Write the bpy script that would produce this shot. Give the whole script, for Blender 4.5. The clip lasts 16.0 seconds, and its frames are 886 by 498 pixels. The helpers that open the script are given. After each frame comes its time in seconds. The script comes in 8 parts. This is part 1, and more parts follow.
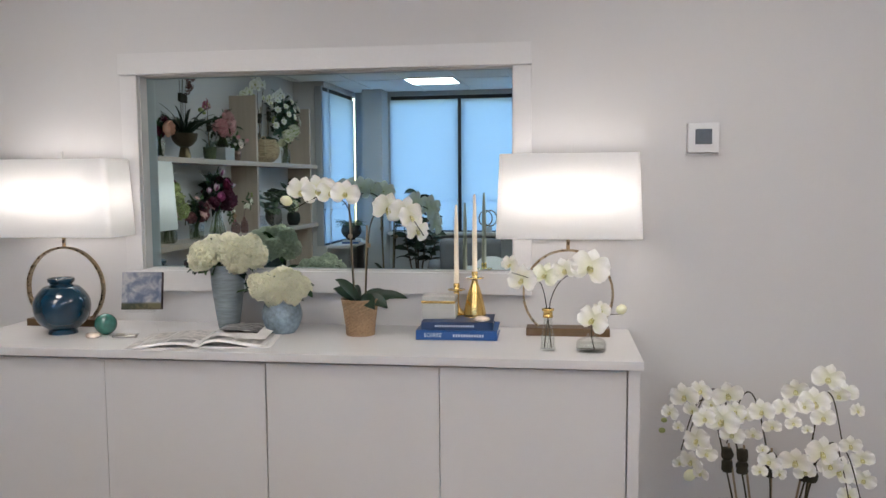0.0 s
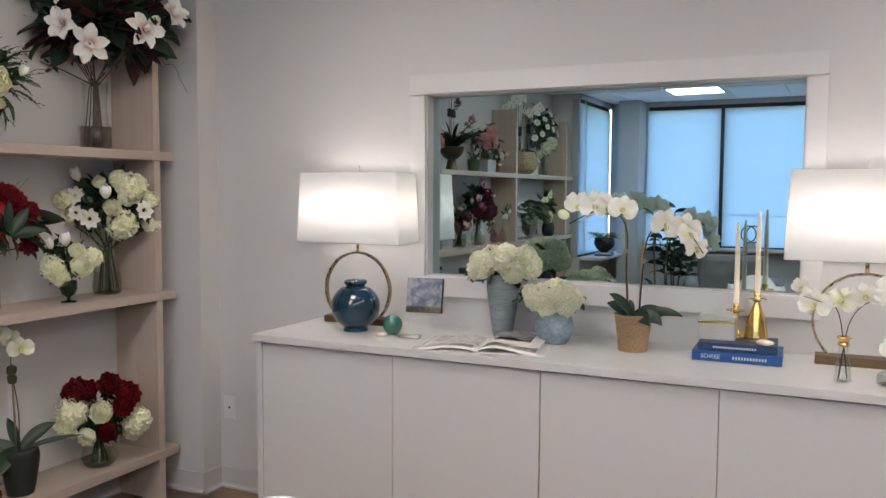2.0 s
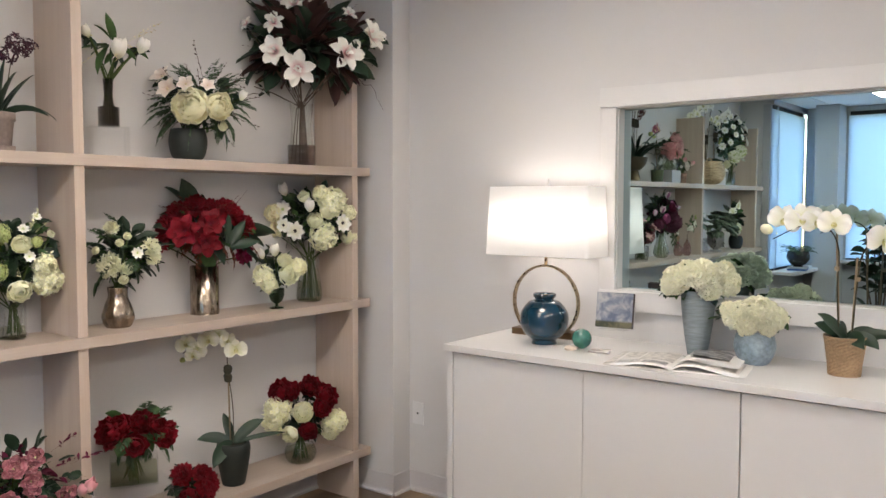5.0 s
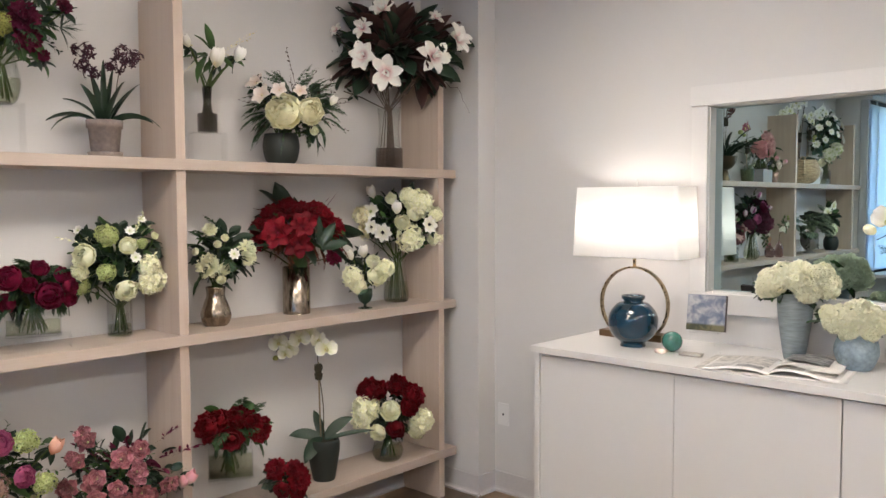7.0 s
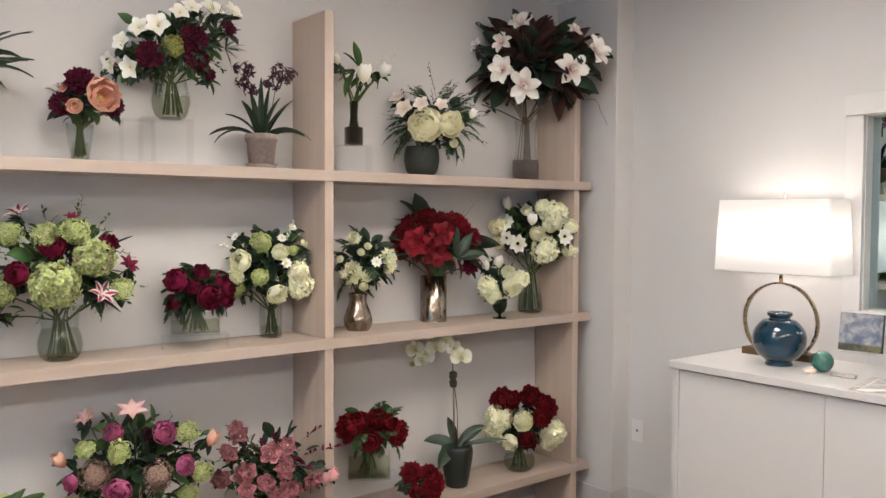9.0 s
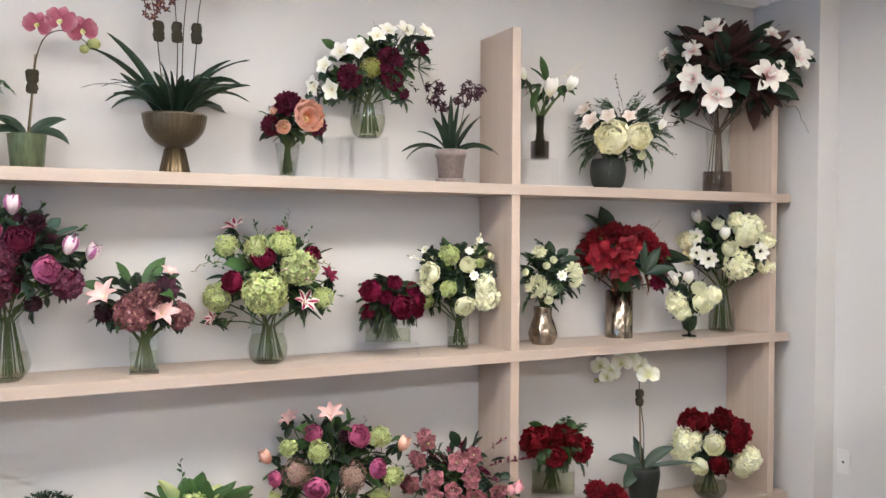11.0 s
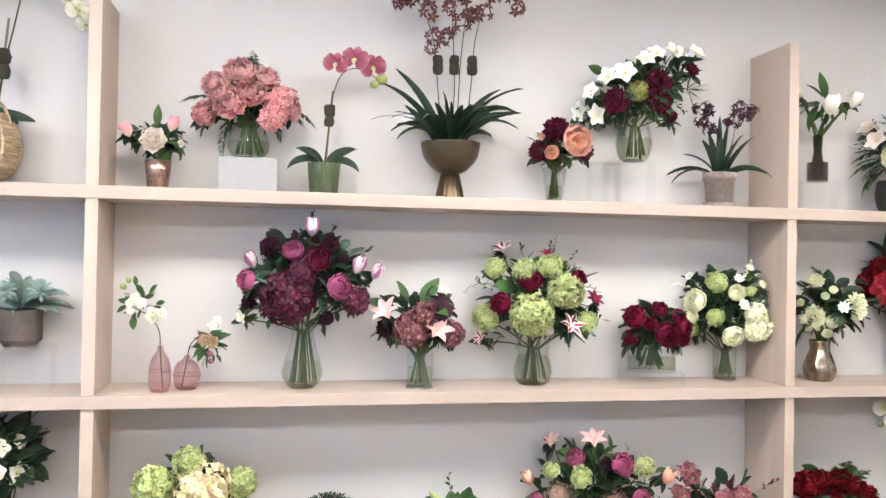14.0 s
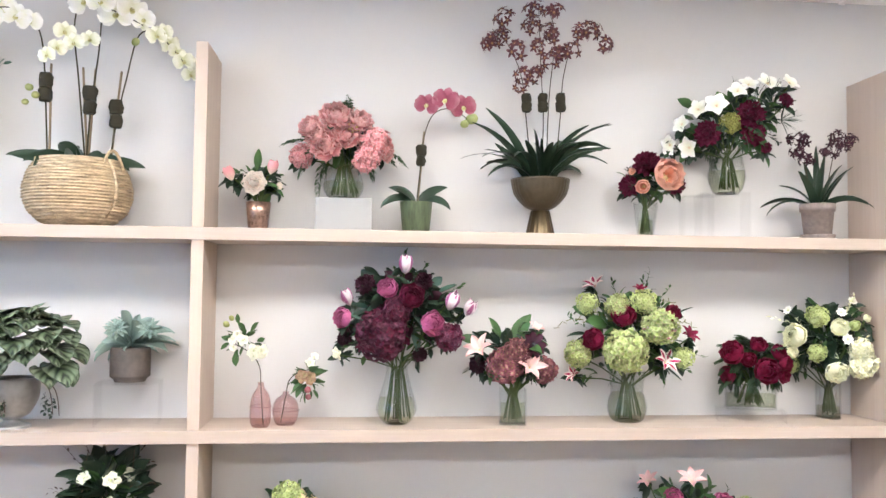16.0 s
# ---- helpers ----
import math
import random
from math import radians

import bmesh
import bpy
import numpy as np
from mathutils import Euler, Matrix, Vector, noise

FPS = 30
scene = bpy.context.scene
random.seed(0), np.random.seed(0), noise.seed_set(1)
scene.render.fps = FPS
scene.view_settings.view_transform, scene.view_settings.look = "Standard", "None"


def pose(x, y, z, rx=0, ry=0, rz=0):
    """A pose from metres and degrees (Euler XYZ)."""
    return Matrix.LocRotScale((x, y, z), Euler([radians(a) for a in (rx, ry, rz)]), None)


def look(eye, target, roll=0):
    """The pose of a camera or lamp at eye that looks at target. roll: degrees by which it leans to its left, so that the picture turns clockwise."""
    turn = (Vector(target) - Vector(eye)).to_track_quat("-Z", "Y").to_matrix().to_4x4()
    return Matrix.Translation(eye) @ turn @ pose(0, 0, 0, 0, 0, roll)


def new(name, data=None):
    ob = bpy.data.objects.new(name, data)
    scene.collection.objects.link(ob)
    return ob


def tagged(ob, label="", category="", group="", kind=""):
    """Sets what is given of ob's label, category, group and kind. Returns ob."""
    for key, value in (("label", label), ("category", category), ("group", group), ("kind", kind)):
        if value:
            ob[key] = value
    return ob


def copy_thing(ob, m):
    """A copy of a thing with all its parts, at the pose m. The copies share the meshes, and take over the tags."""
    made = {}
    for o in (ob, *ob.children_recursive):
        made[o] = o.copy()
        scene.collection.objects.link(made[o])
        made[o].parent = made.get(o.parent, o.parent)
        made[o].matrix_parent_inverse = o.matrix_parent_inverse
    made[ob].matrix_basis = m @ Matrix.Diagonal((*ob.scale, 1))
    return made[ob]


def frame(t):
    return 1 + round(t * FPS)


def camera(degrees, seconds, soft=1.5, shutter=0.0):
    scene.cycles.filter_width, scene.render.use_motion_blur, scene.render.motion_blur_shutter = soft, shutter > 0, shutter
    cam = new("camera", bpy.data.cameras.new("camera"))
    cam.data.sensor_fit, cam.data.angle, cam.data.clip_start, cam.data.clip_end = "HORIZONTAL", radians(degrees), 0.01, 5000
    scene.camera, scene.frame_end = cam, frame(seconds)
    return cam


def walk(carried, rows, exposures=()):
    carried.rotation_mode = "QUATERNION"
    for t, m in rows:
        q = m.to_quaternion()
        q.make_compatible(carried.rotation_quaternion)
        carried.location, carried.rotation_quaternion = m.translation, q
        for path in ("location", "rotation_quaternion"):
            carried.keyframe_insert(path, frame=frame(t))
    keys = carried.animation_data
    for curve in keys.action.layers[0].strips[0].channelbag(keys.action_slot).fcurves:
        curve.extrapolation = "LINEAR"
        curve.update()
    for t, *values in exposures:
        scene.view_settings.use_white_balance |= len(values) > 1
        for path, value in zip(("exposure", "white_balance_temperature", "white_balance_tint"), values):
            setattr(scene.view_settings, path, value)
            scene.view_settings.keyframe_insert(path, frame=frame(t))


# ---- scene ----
cam = camera(57.2, 16.0)
PATH = [
    (0, (0.006, 0.146, 1.491), (-0.271, 2.12, 1.325), -0.4),
    (0.5, (-0.007, 0.127, 1.492), (-0.416, 2.078, 1.328), -0.5),
    (1, (-0.056, 0.105, 1.499), (-0.596, 2.022, 1.316), 0.1),
    (1.5, (-0.084, 0.084, 1.497), (-0.784, 1.95, 1.329), 0.5),
    (2, (-0.097, 0.067, 1.506), (-0.94, 1.875, 1.366), 0.3),
    (2.5, (-0.122, 0.042, 1.527), (-1.059, 1.805, 1.404), -0.1),
    (3, (-0.132, 0.037, 1.524), (-1.146, 1.757, 1.406), 0.4),
    (3.5, (-0.143, 0.023, 1.531), (-1.208, 1.713, 1.427), 0.6),
    (4, (-0.143, 0.018, 1.531), (-1.269, 1.668, 1.429), 0.2),
    (4.5, (-0.147, 0.012, 1.521), (-1.315, 1.632, 1.409), 0.1),
    (7, (-0.165, -0.03, 1.521), (-1.517, 1.44, 1.408), -0.2),
    (7.5, (-0.174, -0.042, 1.529), (-1.571, 1.385, 1.409), -0.3),
    (8, (-0.167, -0.045, 1.52), (-1.609, 1.336, 1.401), -0.0),
    (8.5, (-0.169, -0.063, 1.517), (-1.658, 1.268, 1.417), 0.2),
    (9, (-0.17, -0.095, 1.512), (-1.732, 1.152, 1.431), 0.3),
    (11.5, (-0.208, -0.176, 1.486), (-2.037, 0.633, 1.442), 0.0),
    (12, (-0.224, -0.218, 1.472), (-2.085, 0.514, 1.425), -0.3),
    (12.5, (-0.222, -0.236, 1.483), (-2.113, 0.415, 1.45), 0.0),
    (13, (-0.229, -0.268, 1.47), (-2.155, 0.271, 1.458), 0.6),
    (13.5, (-0.233, -0.289, 1.478), (-2.178, 0.177, 1.464), 1.3),
    (14, (-0.23, -0.313, 1.486), (-2.193, 0.073, 1.503), 1.1),
    (14.5, (-0.23, -0.327, 1.5), (-2.193, 0.048, 1.568), 0.3),
    (15, (-0.217, -0.333, 1.513), (-2.182, 0.023, 1.613), 0.2),
    (15.5, (-0.215, -0.355, 1.515), (-2.193, -0.077, 1.62), 0.3),
    (16, (-0.215, -0.379, 1.495), (-2.202, -0.174, 1.592), 0.6),
]
EXPOSURE = [(0, 2.44, 6450, 13), (1.6, 2.42, 6500, 13), (2.4, 2.64, 6700, 13), (3.2, 2.80, 6850, 13), (7, 3.03, 6900, 13), (9.3, 3.07, 6850, 13), (11.5, 3.60, 6400, 11), (14, 3.80, 6350, 11), (16, 3.82, 6350, 11)]
walk(cam, [(t, look(eye, target, roll)) for t, eye, target, roll in PATH], EXPOSURE)
SKY, PANEL_LIGHT, BULB = 0.15, 2.9, 0.56

# ---- light ----
world = bpy.data.worlds.new("sky")
scene.world = world
world.use_nodes = True
wt = world.node_tree
sky = wt.nodes.new("ShaderNodeTexSky")
sky.sky_type, sky.sun_disc = "NISHITA", False
sky.ozone_density, sky.air_density, sky.dust_density = 4.0, 1.6, 0.2
sky.sun_elevation, sky.sun_rotation = radians(38), radians(35)
wt.nodes["Background"].inputs[1].default_value = SKY
wt.links.new(sky.outputs[0], wt.nodes["Background"].inputs[0])


def bulb(name, place, watts, radius, colour):
    data = bpy.data.lights.new(name, "POINT")
    data.energy, data.shadow_soft_size, data.color = watts, radius, colour
    ob = new(name, data)
    ob.location = place
    return ob


# ---- materials ----
def nodes_of(name):
    m = bpy.data.materials.new(name)
    m.use_nodes = True
    nt = m.node_tree
    return m, nt, nt.nodes["Principled BSDF"]


def node(nt, kind, **values):
    n = nt.nodes.new(kind)
    for key, value in values.items():
        n.inputs[key.replace("_", " ")].default_value = value
    return n


def ramp(nt, fac, stops):
    n = nt.nodes.new("ShaderNodeValToRGB")
    while len(n.color_ramp.elements) < len(stops):
        n.color_ramp.elements.new(0.5)
    for e, (p, c) in zip(n.color_ramp.elements, stops):
        e.position, e.color = p, (*c, 1)
    nt.links.new(fac, n.inputs[0])
    return n.outputs[0]


def shade(c, k):
    return tuple(min(1.0, v * k) for v in c)


def coords(nt, scale=(1, 1, 1), space="Object"):
    tc = nt.nodes.new("ShaderNodeTexCoord")
    mp = nt.nodes.new("ShaderNodeMapping")
    mp.inputs["Scale"].default_value = scale
    nt.links.new(tc.outputs[space], mp.inputs[0])
    return mp.outputs[0]


def mottled(name, colour, rough=0.6, fine=60.0, coarse=4.0, spread=0.12, bump=0.05, metal=0.0, depth=0.002, rough_spread=0.08,
            stretch=(1, 1, 1), coat=0.0):
    """A surface with variation at two scales, in colour, gloss and relief."""
    m, nt, b = nodes_of(name)
    at = coords(nt, stretch)
    big, small = node(nt, "ShaderNodeTexNoise", Scale=coarse, Detail=4.0), node(nt, "ShaderNodeTexNoise", Scale=fine, Detail=6.0)
    for n in (big, small):
        nt.links.new(at, n.inputs["Vector"])
    mixed = node(nt, "ShaderNodeMath")
    mixed.operation = "ADD"
    half = node(nt, "ShaderNodeMath")
    half.operation, half.inputs[1].default_value = "MULTIPLY", 0.5
    nt.links.new(big.outputs[0], mixed.inputs[0])
    nt.links.new(small.outputs[0], mixed.inputs[1])
    nt.links.new(mixed.outputs[0], half.inputs[0])
    nt.links.new(ramp(nt, half.outputs[0], [(0.3, shade(colour, 1 - spread)), (0.7, shade(colour, 1 + spread))]), b.inputs["Base Color"])
    r = node(nt, "ShaderNodeMapRange")
    r.inputs["To Min"].default_value, r.inputs["To Max"].default_value = max(0.02, rough - rough_spread), min(1, rough + rough_spread)
    nt.links.new(small.outputs[0], r.inputs[0])
    nt.links.new(r.outputs[0], b.inputs["Roughness"])
    bp = node(nt, "ShaderNodeBump", Strength=bump, Distance=depth)
    nt.links.new(small.outputs[0], bp.inputs["Height"])
    nt.links.new(bp.outputs[0], b.inputs["Normal"])
    b.inputs["Metallic"].default_value = metal
    b.inputs["Coat Weight"].default_value = coat
    return m


def wood(name, light, dark, axis=1, rough=0.5, scale=1.0):
    """Straight-grained wood, the grain along one axis of the object."""
    m, nt, b = nodes_of(name)
    s = [26.0 * scale] * 3
    s[axis] = 0.9 * scale
    at = coords(nt, tuple(s))
    grain, fine = node(nt, "ShaderNodeTexNoise", Scale=1.0, Detail=5.0, Distortion=0.4), node(nt, "ShaderNodeTexNoise", Scale=7.0, Detail=4.0)
    broad = node(nt, "ShaderNodeTexNoise", Scale=0.08, Detail=2.0)
    for n in (grain, fine, broad):
        nt.links.new(at, n.inputs["Vector"])
    add = node(nt, "ShaderNodeMixRGB")
    add.inputs[0].default_value = 0.35
    nt.links.new(grain.outputs[0], add.inputs[1])
    nt.links.new(fine.outputs[0], add.inputs[2])
    more = node(nt, "ShaderNodeMixRGB")
    more.inputs[0].default_value = 0.3
    nt.links.new(add.outputs[0], more.inputs[1])
    nt.links.new(broad.outputs[0], more.inputs[2])
    nt.links.new(ramp(nt, more.outputs[0], [(0.32, dark), (0.62, light)]), b.inputs["Base Color"])
    b.inputs["Roughness"].default_value = rough
    bp = node(nt, "ShaderNodeBump", Strength=0.12, Distance=0.001)
    nt.links.new(add.outputs[0], bp.inputs["Height"])
    nt.links.new(bp.outputs[0], b.inputs["Normal"])
    return m


def glass(name, colour=(0.95, 0.98, 0.97), rough=0.01, ior=1.45):
    m, nt, b = nodes_of(name)
    b.inputs["Base Color"].default_value = (*colour, 1)
    b.inputs["Transmission Weight"].default_value = 1.0
    b.inputs["Roughness"].default_value, b.inputs["IOR"].default_value = rough, ior
    return m


def thin(name, colour, through_share, rough=0.7, fine=200.0, spread=0.08):
    """A sheet that lets part of the light through it: cloth, petals, leaves."""
    m, nt, b = nodes_of(name)
    at = coords(nt)
    n = node(nt, "ShaderNodeTexNoise", Scale=fine, Detail=4.0)
    nt.links.new(at, n.inputs["Vector"])
    col = ramp(nt, n.outputs[0], [(0.3, shade(colour, 1 - spread)), (0.7, shade(colour, 1 + spread))])
    nt.links.new(col, b.inputs["Base Color"])
    b.inputs["Roughness"].default_value = rough
    tr, mx = nt.nodes.new("ShaderNodeBsdfTranslucent"), nt.nodes.new("ShaderNodeMixShader")
    nt.links.new(col, tr.inputs[0])
    mx.inputs[0].default_value = through_share
    nt.links.new(b.outputs[0], mx.inputs[1])
    nt.links.new(tr.outputs[0], mx.inputs[2])
    nt.links.new(mx.outputs[0], nt.nodes["Material Output"].inputs[0])
    bp = node(nt, "ShaderNodeBump", Strength=0.1, Distance=0.001)
    nt.links.new(n.outputs[0], bp.inputs["Height"])
    nt.links.new(bp.outputs[0], b.inputs["Normal"])
    return m


def glowing(name, colour, strength):
    m, nt, b = nodes_of(name)
    b.inputs["Base Color"].default_value = (*colour, 1)
    b.inputs["Emission Color"].default_value = (*colour, 1)
    b.inputs["Emission Strength"].default_value = strength
    return m


def metal(name, colour, rough=0.2):
    return mottled(name, colour, rough, fine=90, coarse=12, spread=0.1, bump=0.03, metal=1.0, rough_spread=0.06)


WALL = mottled("wall paint", (0.57, 0.557, 0.548), 0.75, fine=220, coarse=1.2, spread=0.02, bump=0.06, depth=0.001)
TRIM = mottled("trim paint", (0.61, 0.597, 0.588), 0.4, fine=80, coarse=2, spread=0.02, bump=0.03)
CEIL = mottled("ceiling board", (0.9, 0.89, 0.87), 0.9, fine=300, coarse=3, spread=0.04, bump=0.3)
LACQUER = mottled("white lacquer", (0.57, 0.56, 0.552), 0.32, fine=30, coarse=2, spread=0.008, bump=0.004, rough_spread=0.012)
VINYL = mottled("grey vinyl skirting", (0.50, 0.48, 0.48), 0.45, fine=60, coarse=3, spread=0.05, bump=0.04)
FLOOR = wood("oak floor", (0.40, 0.27, 0.165), (0.26, 0.165, 0.10), axis=1, rough=0.4, scale=0.7)
# same oak twice; the boards' copy is darkened to offset strong ceiling light
OAK_Y = wood("bleached oak, grain lengthwise, darkened against top light", (0.455, 0.375, 0.315), (0.385, 0.31, 0.26), axis=1)
OAK_Z = wood("bleached oak, grain upright", (0.51, 0.415, 0.345), (0.43, 0.34, 0.275), axis=2)
MIRROR, _nt, _b = nodes_of("mirror")
_b.inputs["Base Color"].default_value = (0.47, 0.59, 0.605, 1)
_b.inputs["Metallic"].default_value, _b.inputs["Roughness"].default_value = 1.0, 0.0
DARK = mottled("black window frame", (0.015, 0.016, 0.02), 0.5)
GREYWALL = mottled("grey wall paint", (0.42, 0.43, 0.45), 0.7, fine=200, coarse=1.5, spread=0.03)
# the blinds are white; the blue of daylight is put into the cloth colour
BLIND = thin("roller blind cloth, daylight blue mixed in", (0.70, 0.81, 1.0), 0.86, fine=900)
GLASS = glass("clear glass")
PANE = glass("window pane", (0.97, 0.99, 1.0), 0.0, 1.02)
PANEL = glowing("lit diffuser", (1.0, 0.965, 0.915), PANEL_LIGHT)


# ---- mesh makers ----
def part(name, bm, material, parent=None, label="", smooth=True):
    me = bpy.data.meshes.new(name)
    bm.normal_update()
    bm.to_mesh(me)
    bm.free()
    for m in material if isinstance(material, (list, tuple)) else [material]:
        me.materials.append(m)
    if smooth:
        for p in me.polygons:
            p.use_smooth = True
    ob = new(name, me)
    ob.parent = parent
    if label:
        ob["label"] = label
    return ob


def thing(name, place=(0, 0, 0), label="", category="", group="", kind=""):
    ob = new(name)
    ob.empty_display_size = 0.05
    ob.location = place
    return tagged(ob, label, category, group, kind)


def box(bm, lo, hi, bevel=0.0, slot=0, m=None):
    """A box between two corners, its edges rounded."""
    made = bmesh.ops.create_cube(bm, size=1.0)["verts"]
    mid, size = (Vector(lo) + Vector(hi)) / 2, Vector(hi) - Vector(lo)
    for v in made:
        v.co = Vector((v.co[0] * size[0], v.co[1] * size[1], v.co[2] * size[2])) + mid
    faces = {f for v in made for f in v.link_faces}
    for f in faces:
        f.material_index = slot
    if bevel:
        edges = list({e for v in made for e in v.link_edges})
        out = bmesh.ops.bevel(bm, geom=edges, offset=bevel, segments=2, profile=0.7, affect="EDGES")
        made = list({v for f in out["faces"] for v in f.verts} | {v for v in made if v.is_valid})
        for f in out["faces"]:
            f.material_index = slot
    if m is not None:
        for v in made:
            v.co = m @ v.co
    return bm


def boxes(*corners, bevel=0.0):
    bm = bmesh.new()
    for lo, hi in corners:
        box(bm, lo, hi, bevel)
    return bm


def lathe(profile, n=32, m=None, bm=None, wobble=None, slot=0):
    """A turned body from (radius, height) pairs, bottom to top or round a wall and back."""
    bm = bm or bmesh.new()
    rings = []
    for i, (r, z) in enumerate(profile):
        if r < 1e-5:
            rings.append([bm.verts.new((0, 0, z))])
        else:
            ring = []
            for k in range(n):
                a = 2 * math.pi * k / n
                rr = r * (wobble(a, i) if wobble else 1)
                ring.append(bm.verts.new((rr * math.cos(a), rr * math.sin(a), z)))
            rings.append(ring)
    verts = [v for ring in rings for v in ring]
    for a, b in zip(rings, rings[1:]):
        for k in range(n):
            j = (k + 1) % n
            if len(a) == 1 and len(b) == 1:
                continue
            if len(a) == 1:
                f = bm.faces.new((a[0], b[k], b[j]))
            elif len(b) == 1:
                f = bm.faces.new((a[k], a[j], b[0]))
            else:
                f = bm.faces.new((a[k], a[j], b[j], b[k]))
            f.material_index = slot
    if m is not None:
        for v in verts:
            v.co = m @ v.co
    return bm


def tube(bm, points, radius, n=6, slot=0, taper=1.0):
    """A round rod along points, its radius going to radius * taper."""
    pts = [Vector(p) for p in points]
    rings, side = [], None
    for i, p in enumerate(pts):
        d = (pts[min(i + 1, len(pts) - 1)] - pts[max(i - 1, 0)]).normalized()
        side = (side or (Vector((1, 0, 0)) if abs(d[0]) < 0.8 else Vector((0, 1, 0))))
        side = (side - d * side.dot(d)).normalized()
        up = d.cross(side)
        r = radius * (1 + (taper - 1) * i / max(1, len(pts) - 1))
        rings.append([bm.verts.new(p + r * (math.cos(2 * math.pi * k / n) * side + math.sin(2 * math.pi * k / n) * up)) for k in range(n)])
    for a, b in zip(rings, rings[1:]):
        for k in range(n):
            bm.faces.new((a[k], a[(k + 1) % n], b[(k + 1) % n], b[k])).material_index = slot
    for ring in (rings[0][::-1], rings[-1]):
        bm.faces.new(ring).material_index = slot
    return bm


def arc(a, b, c, n=8):
    """Points along the curve from a by way of b to c."""
    a, b, c = Vector(a), Vector(b), Vector(c)
    return [(1 - t) ** 2 * a + 2 * t * (1 - t) * b + t * t * c for t in (i / n for i in range(n + 1))]


# ---- the room ----
WX, WY, TOP = -3.26, 3.30, 2.66          # shelf wall, mirror wall, ceiling
BX = -2.89                               # window part of the shelf wall
BACK, EAST = -3.95, 2.6                  # window wall, far wall
MX0, MX1, MZ0, MZ1 = -1.68, -0.165, 1.139, 1.925   # opening that holds the mirror
T = 0.14

floor = tagged(part("floor", boxes(((WX - T, BACK - T, -0.06), (EAST + T, WY + T, -0.012))), FLOOR), "warm brown oak plank floor", "floor", kind="structure")
ceiling_bm = boxes(((WX - T, BACK - T, TOP), (EAST + T, WY + T, TOP + 0.08)))
for i in range(-5, 6):
    box(ceiling_bm, (WX, i * 0.61 - 0.012 + 0.32, TOP - 0.006), (EAST, i * 0.61 + 0.012 + 0.32, TOP + 0.001))
for i in range(-5, 5):
    box(ceiling_bm, (i * 0.61 - 0.012 - 0.12, BACK, TOP - 0.0075), (i * 0.61 + 0.012 - 0.12, WY, TOP + 0.001))
tagged(part("ceiling", ceiling_bm, CEIL, smooth=False), "white suspended ceiling of square tiles in a grid", "ceiling", kind="structure")

tagged(part("wall_north", boxes(
    ((WX - T, WY, -0.02), (MX0, WY + T, TOP)), ((MX1, WY, -0.02), (EAST + T, WY + T, TOP)),
    ((MX0, WY, -0.02), (MX1, WY + T, MZ0)), ((MX0, WY, MZ1), (MX1, WY + T, TOP)),
    ((MX0, WY + 0.115, MZ0), (MX1, WY + T, MZ1))), WALL, smooth=False), "off-white painted wall behind a white cabinet", "wall", kind="structure")
tagged(part("wall_west", boxes(((WX - T, -2.66, -0.02), (WX, WY, TOP)), ((BX - T, BACK - T, -0.02), (BX, -2.66, 0.74)),
                                ((BX - T, BACK - T, 2.6), (BX, -2.66, TOP)), ((WX - T, -2.72, -0.02), (BX - 0.115, -2.6602, TOP))), WALL, smooth=False), "off-white painted wall behind open oak shelves", "wall", kind="structure")
tagged(part("wall_east", boxes(((EAST, BACK - T, -0.02), (EAST + T, WY, TOP))), WALL, smooth=False), "plain off-white painted wall", "wall", kind="structure")
tagged(part("wall_south", boxes(((BX, BACK - T, -0.02), (EAST, BACK, 0.82)), ((BX, BACK - T, 2.6), (EAST, BACK, TOP)), ((BX, BACK - T, 0.82), (-2.45, BACK, 2.6))), GREYWALL, smooth=False),
       "low grey wall below wide windows", "wall", kind="structure")
tagged(part("pilaster", boxes(((WX, 3.165, 0), (-2.855, WY, TOP)), bevel=0.003), WALL, smooth=False), "off-white painted pilaster in the room's corner", "pilaster", kind="structure")
tagged(part("column", boxes(((-2.70, BACK + 0.002, 0), (-2.44, BACK + 0.34, TOP)), bevel=0.003), GREYWALL, smooth=False), "grey square column between two windows", "column", kind="structure")


def skirting(x0, y0, x1, y1, h=0.1):
    """A cove base along a wall: the wall lies to the left of the way from the first point to the second."""
    d = Vector((x1 - x0, y1 - y0, 0))
    n = Vector((d[1], -d[0], 0)).normalized()
    bm = bmesh.new()
    a, b = Vector((x0, y0, 0)), Vector((x1, y1, 0))
    prof = [(0.001, h), (0.004, h - 0.004), (0.004, 0.016), (0.007, 0.006), (0.014, 0.0), (0.014, -0.011), (0.001, -0.011)]
    ends = [[bm.verts.new(p + n * o + Vector((0, 0, z))) for o, z in prof] for p in (a, b)]
    for k in range(len(prof)):
        j = (k + 1) % len(prof)
        bm.faces.new((ends[0][k], ends[1][k], ends[1][j], ends[0][j]))
    bm.faces.new(ends[0]), bm.faces.new(ends[1][::-1])
    return bm


bm = bmesh.new()
for run in ((WX, 3.165, -2.855 + 0.004, 3.165), (-2.855, 3.165, -2.855, WY), (-2.855, WY, EAST, WY), (WX, -2.66, WX, 3.165)):
    one = skirting(*run)
    me = bpy.data.meshes.new("run")
    one.to_mesh(me)
    one.free()
    bm.from_mesh(me)
    bpy.data.meshes.remove(me)
tagged(part("baseboard", bm, VINYL, smooth=False), "grey vinyl cove baseboard with a pale lower edge", "baseboard", kind="structure")

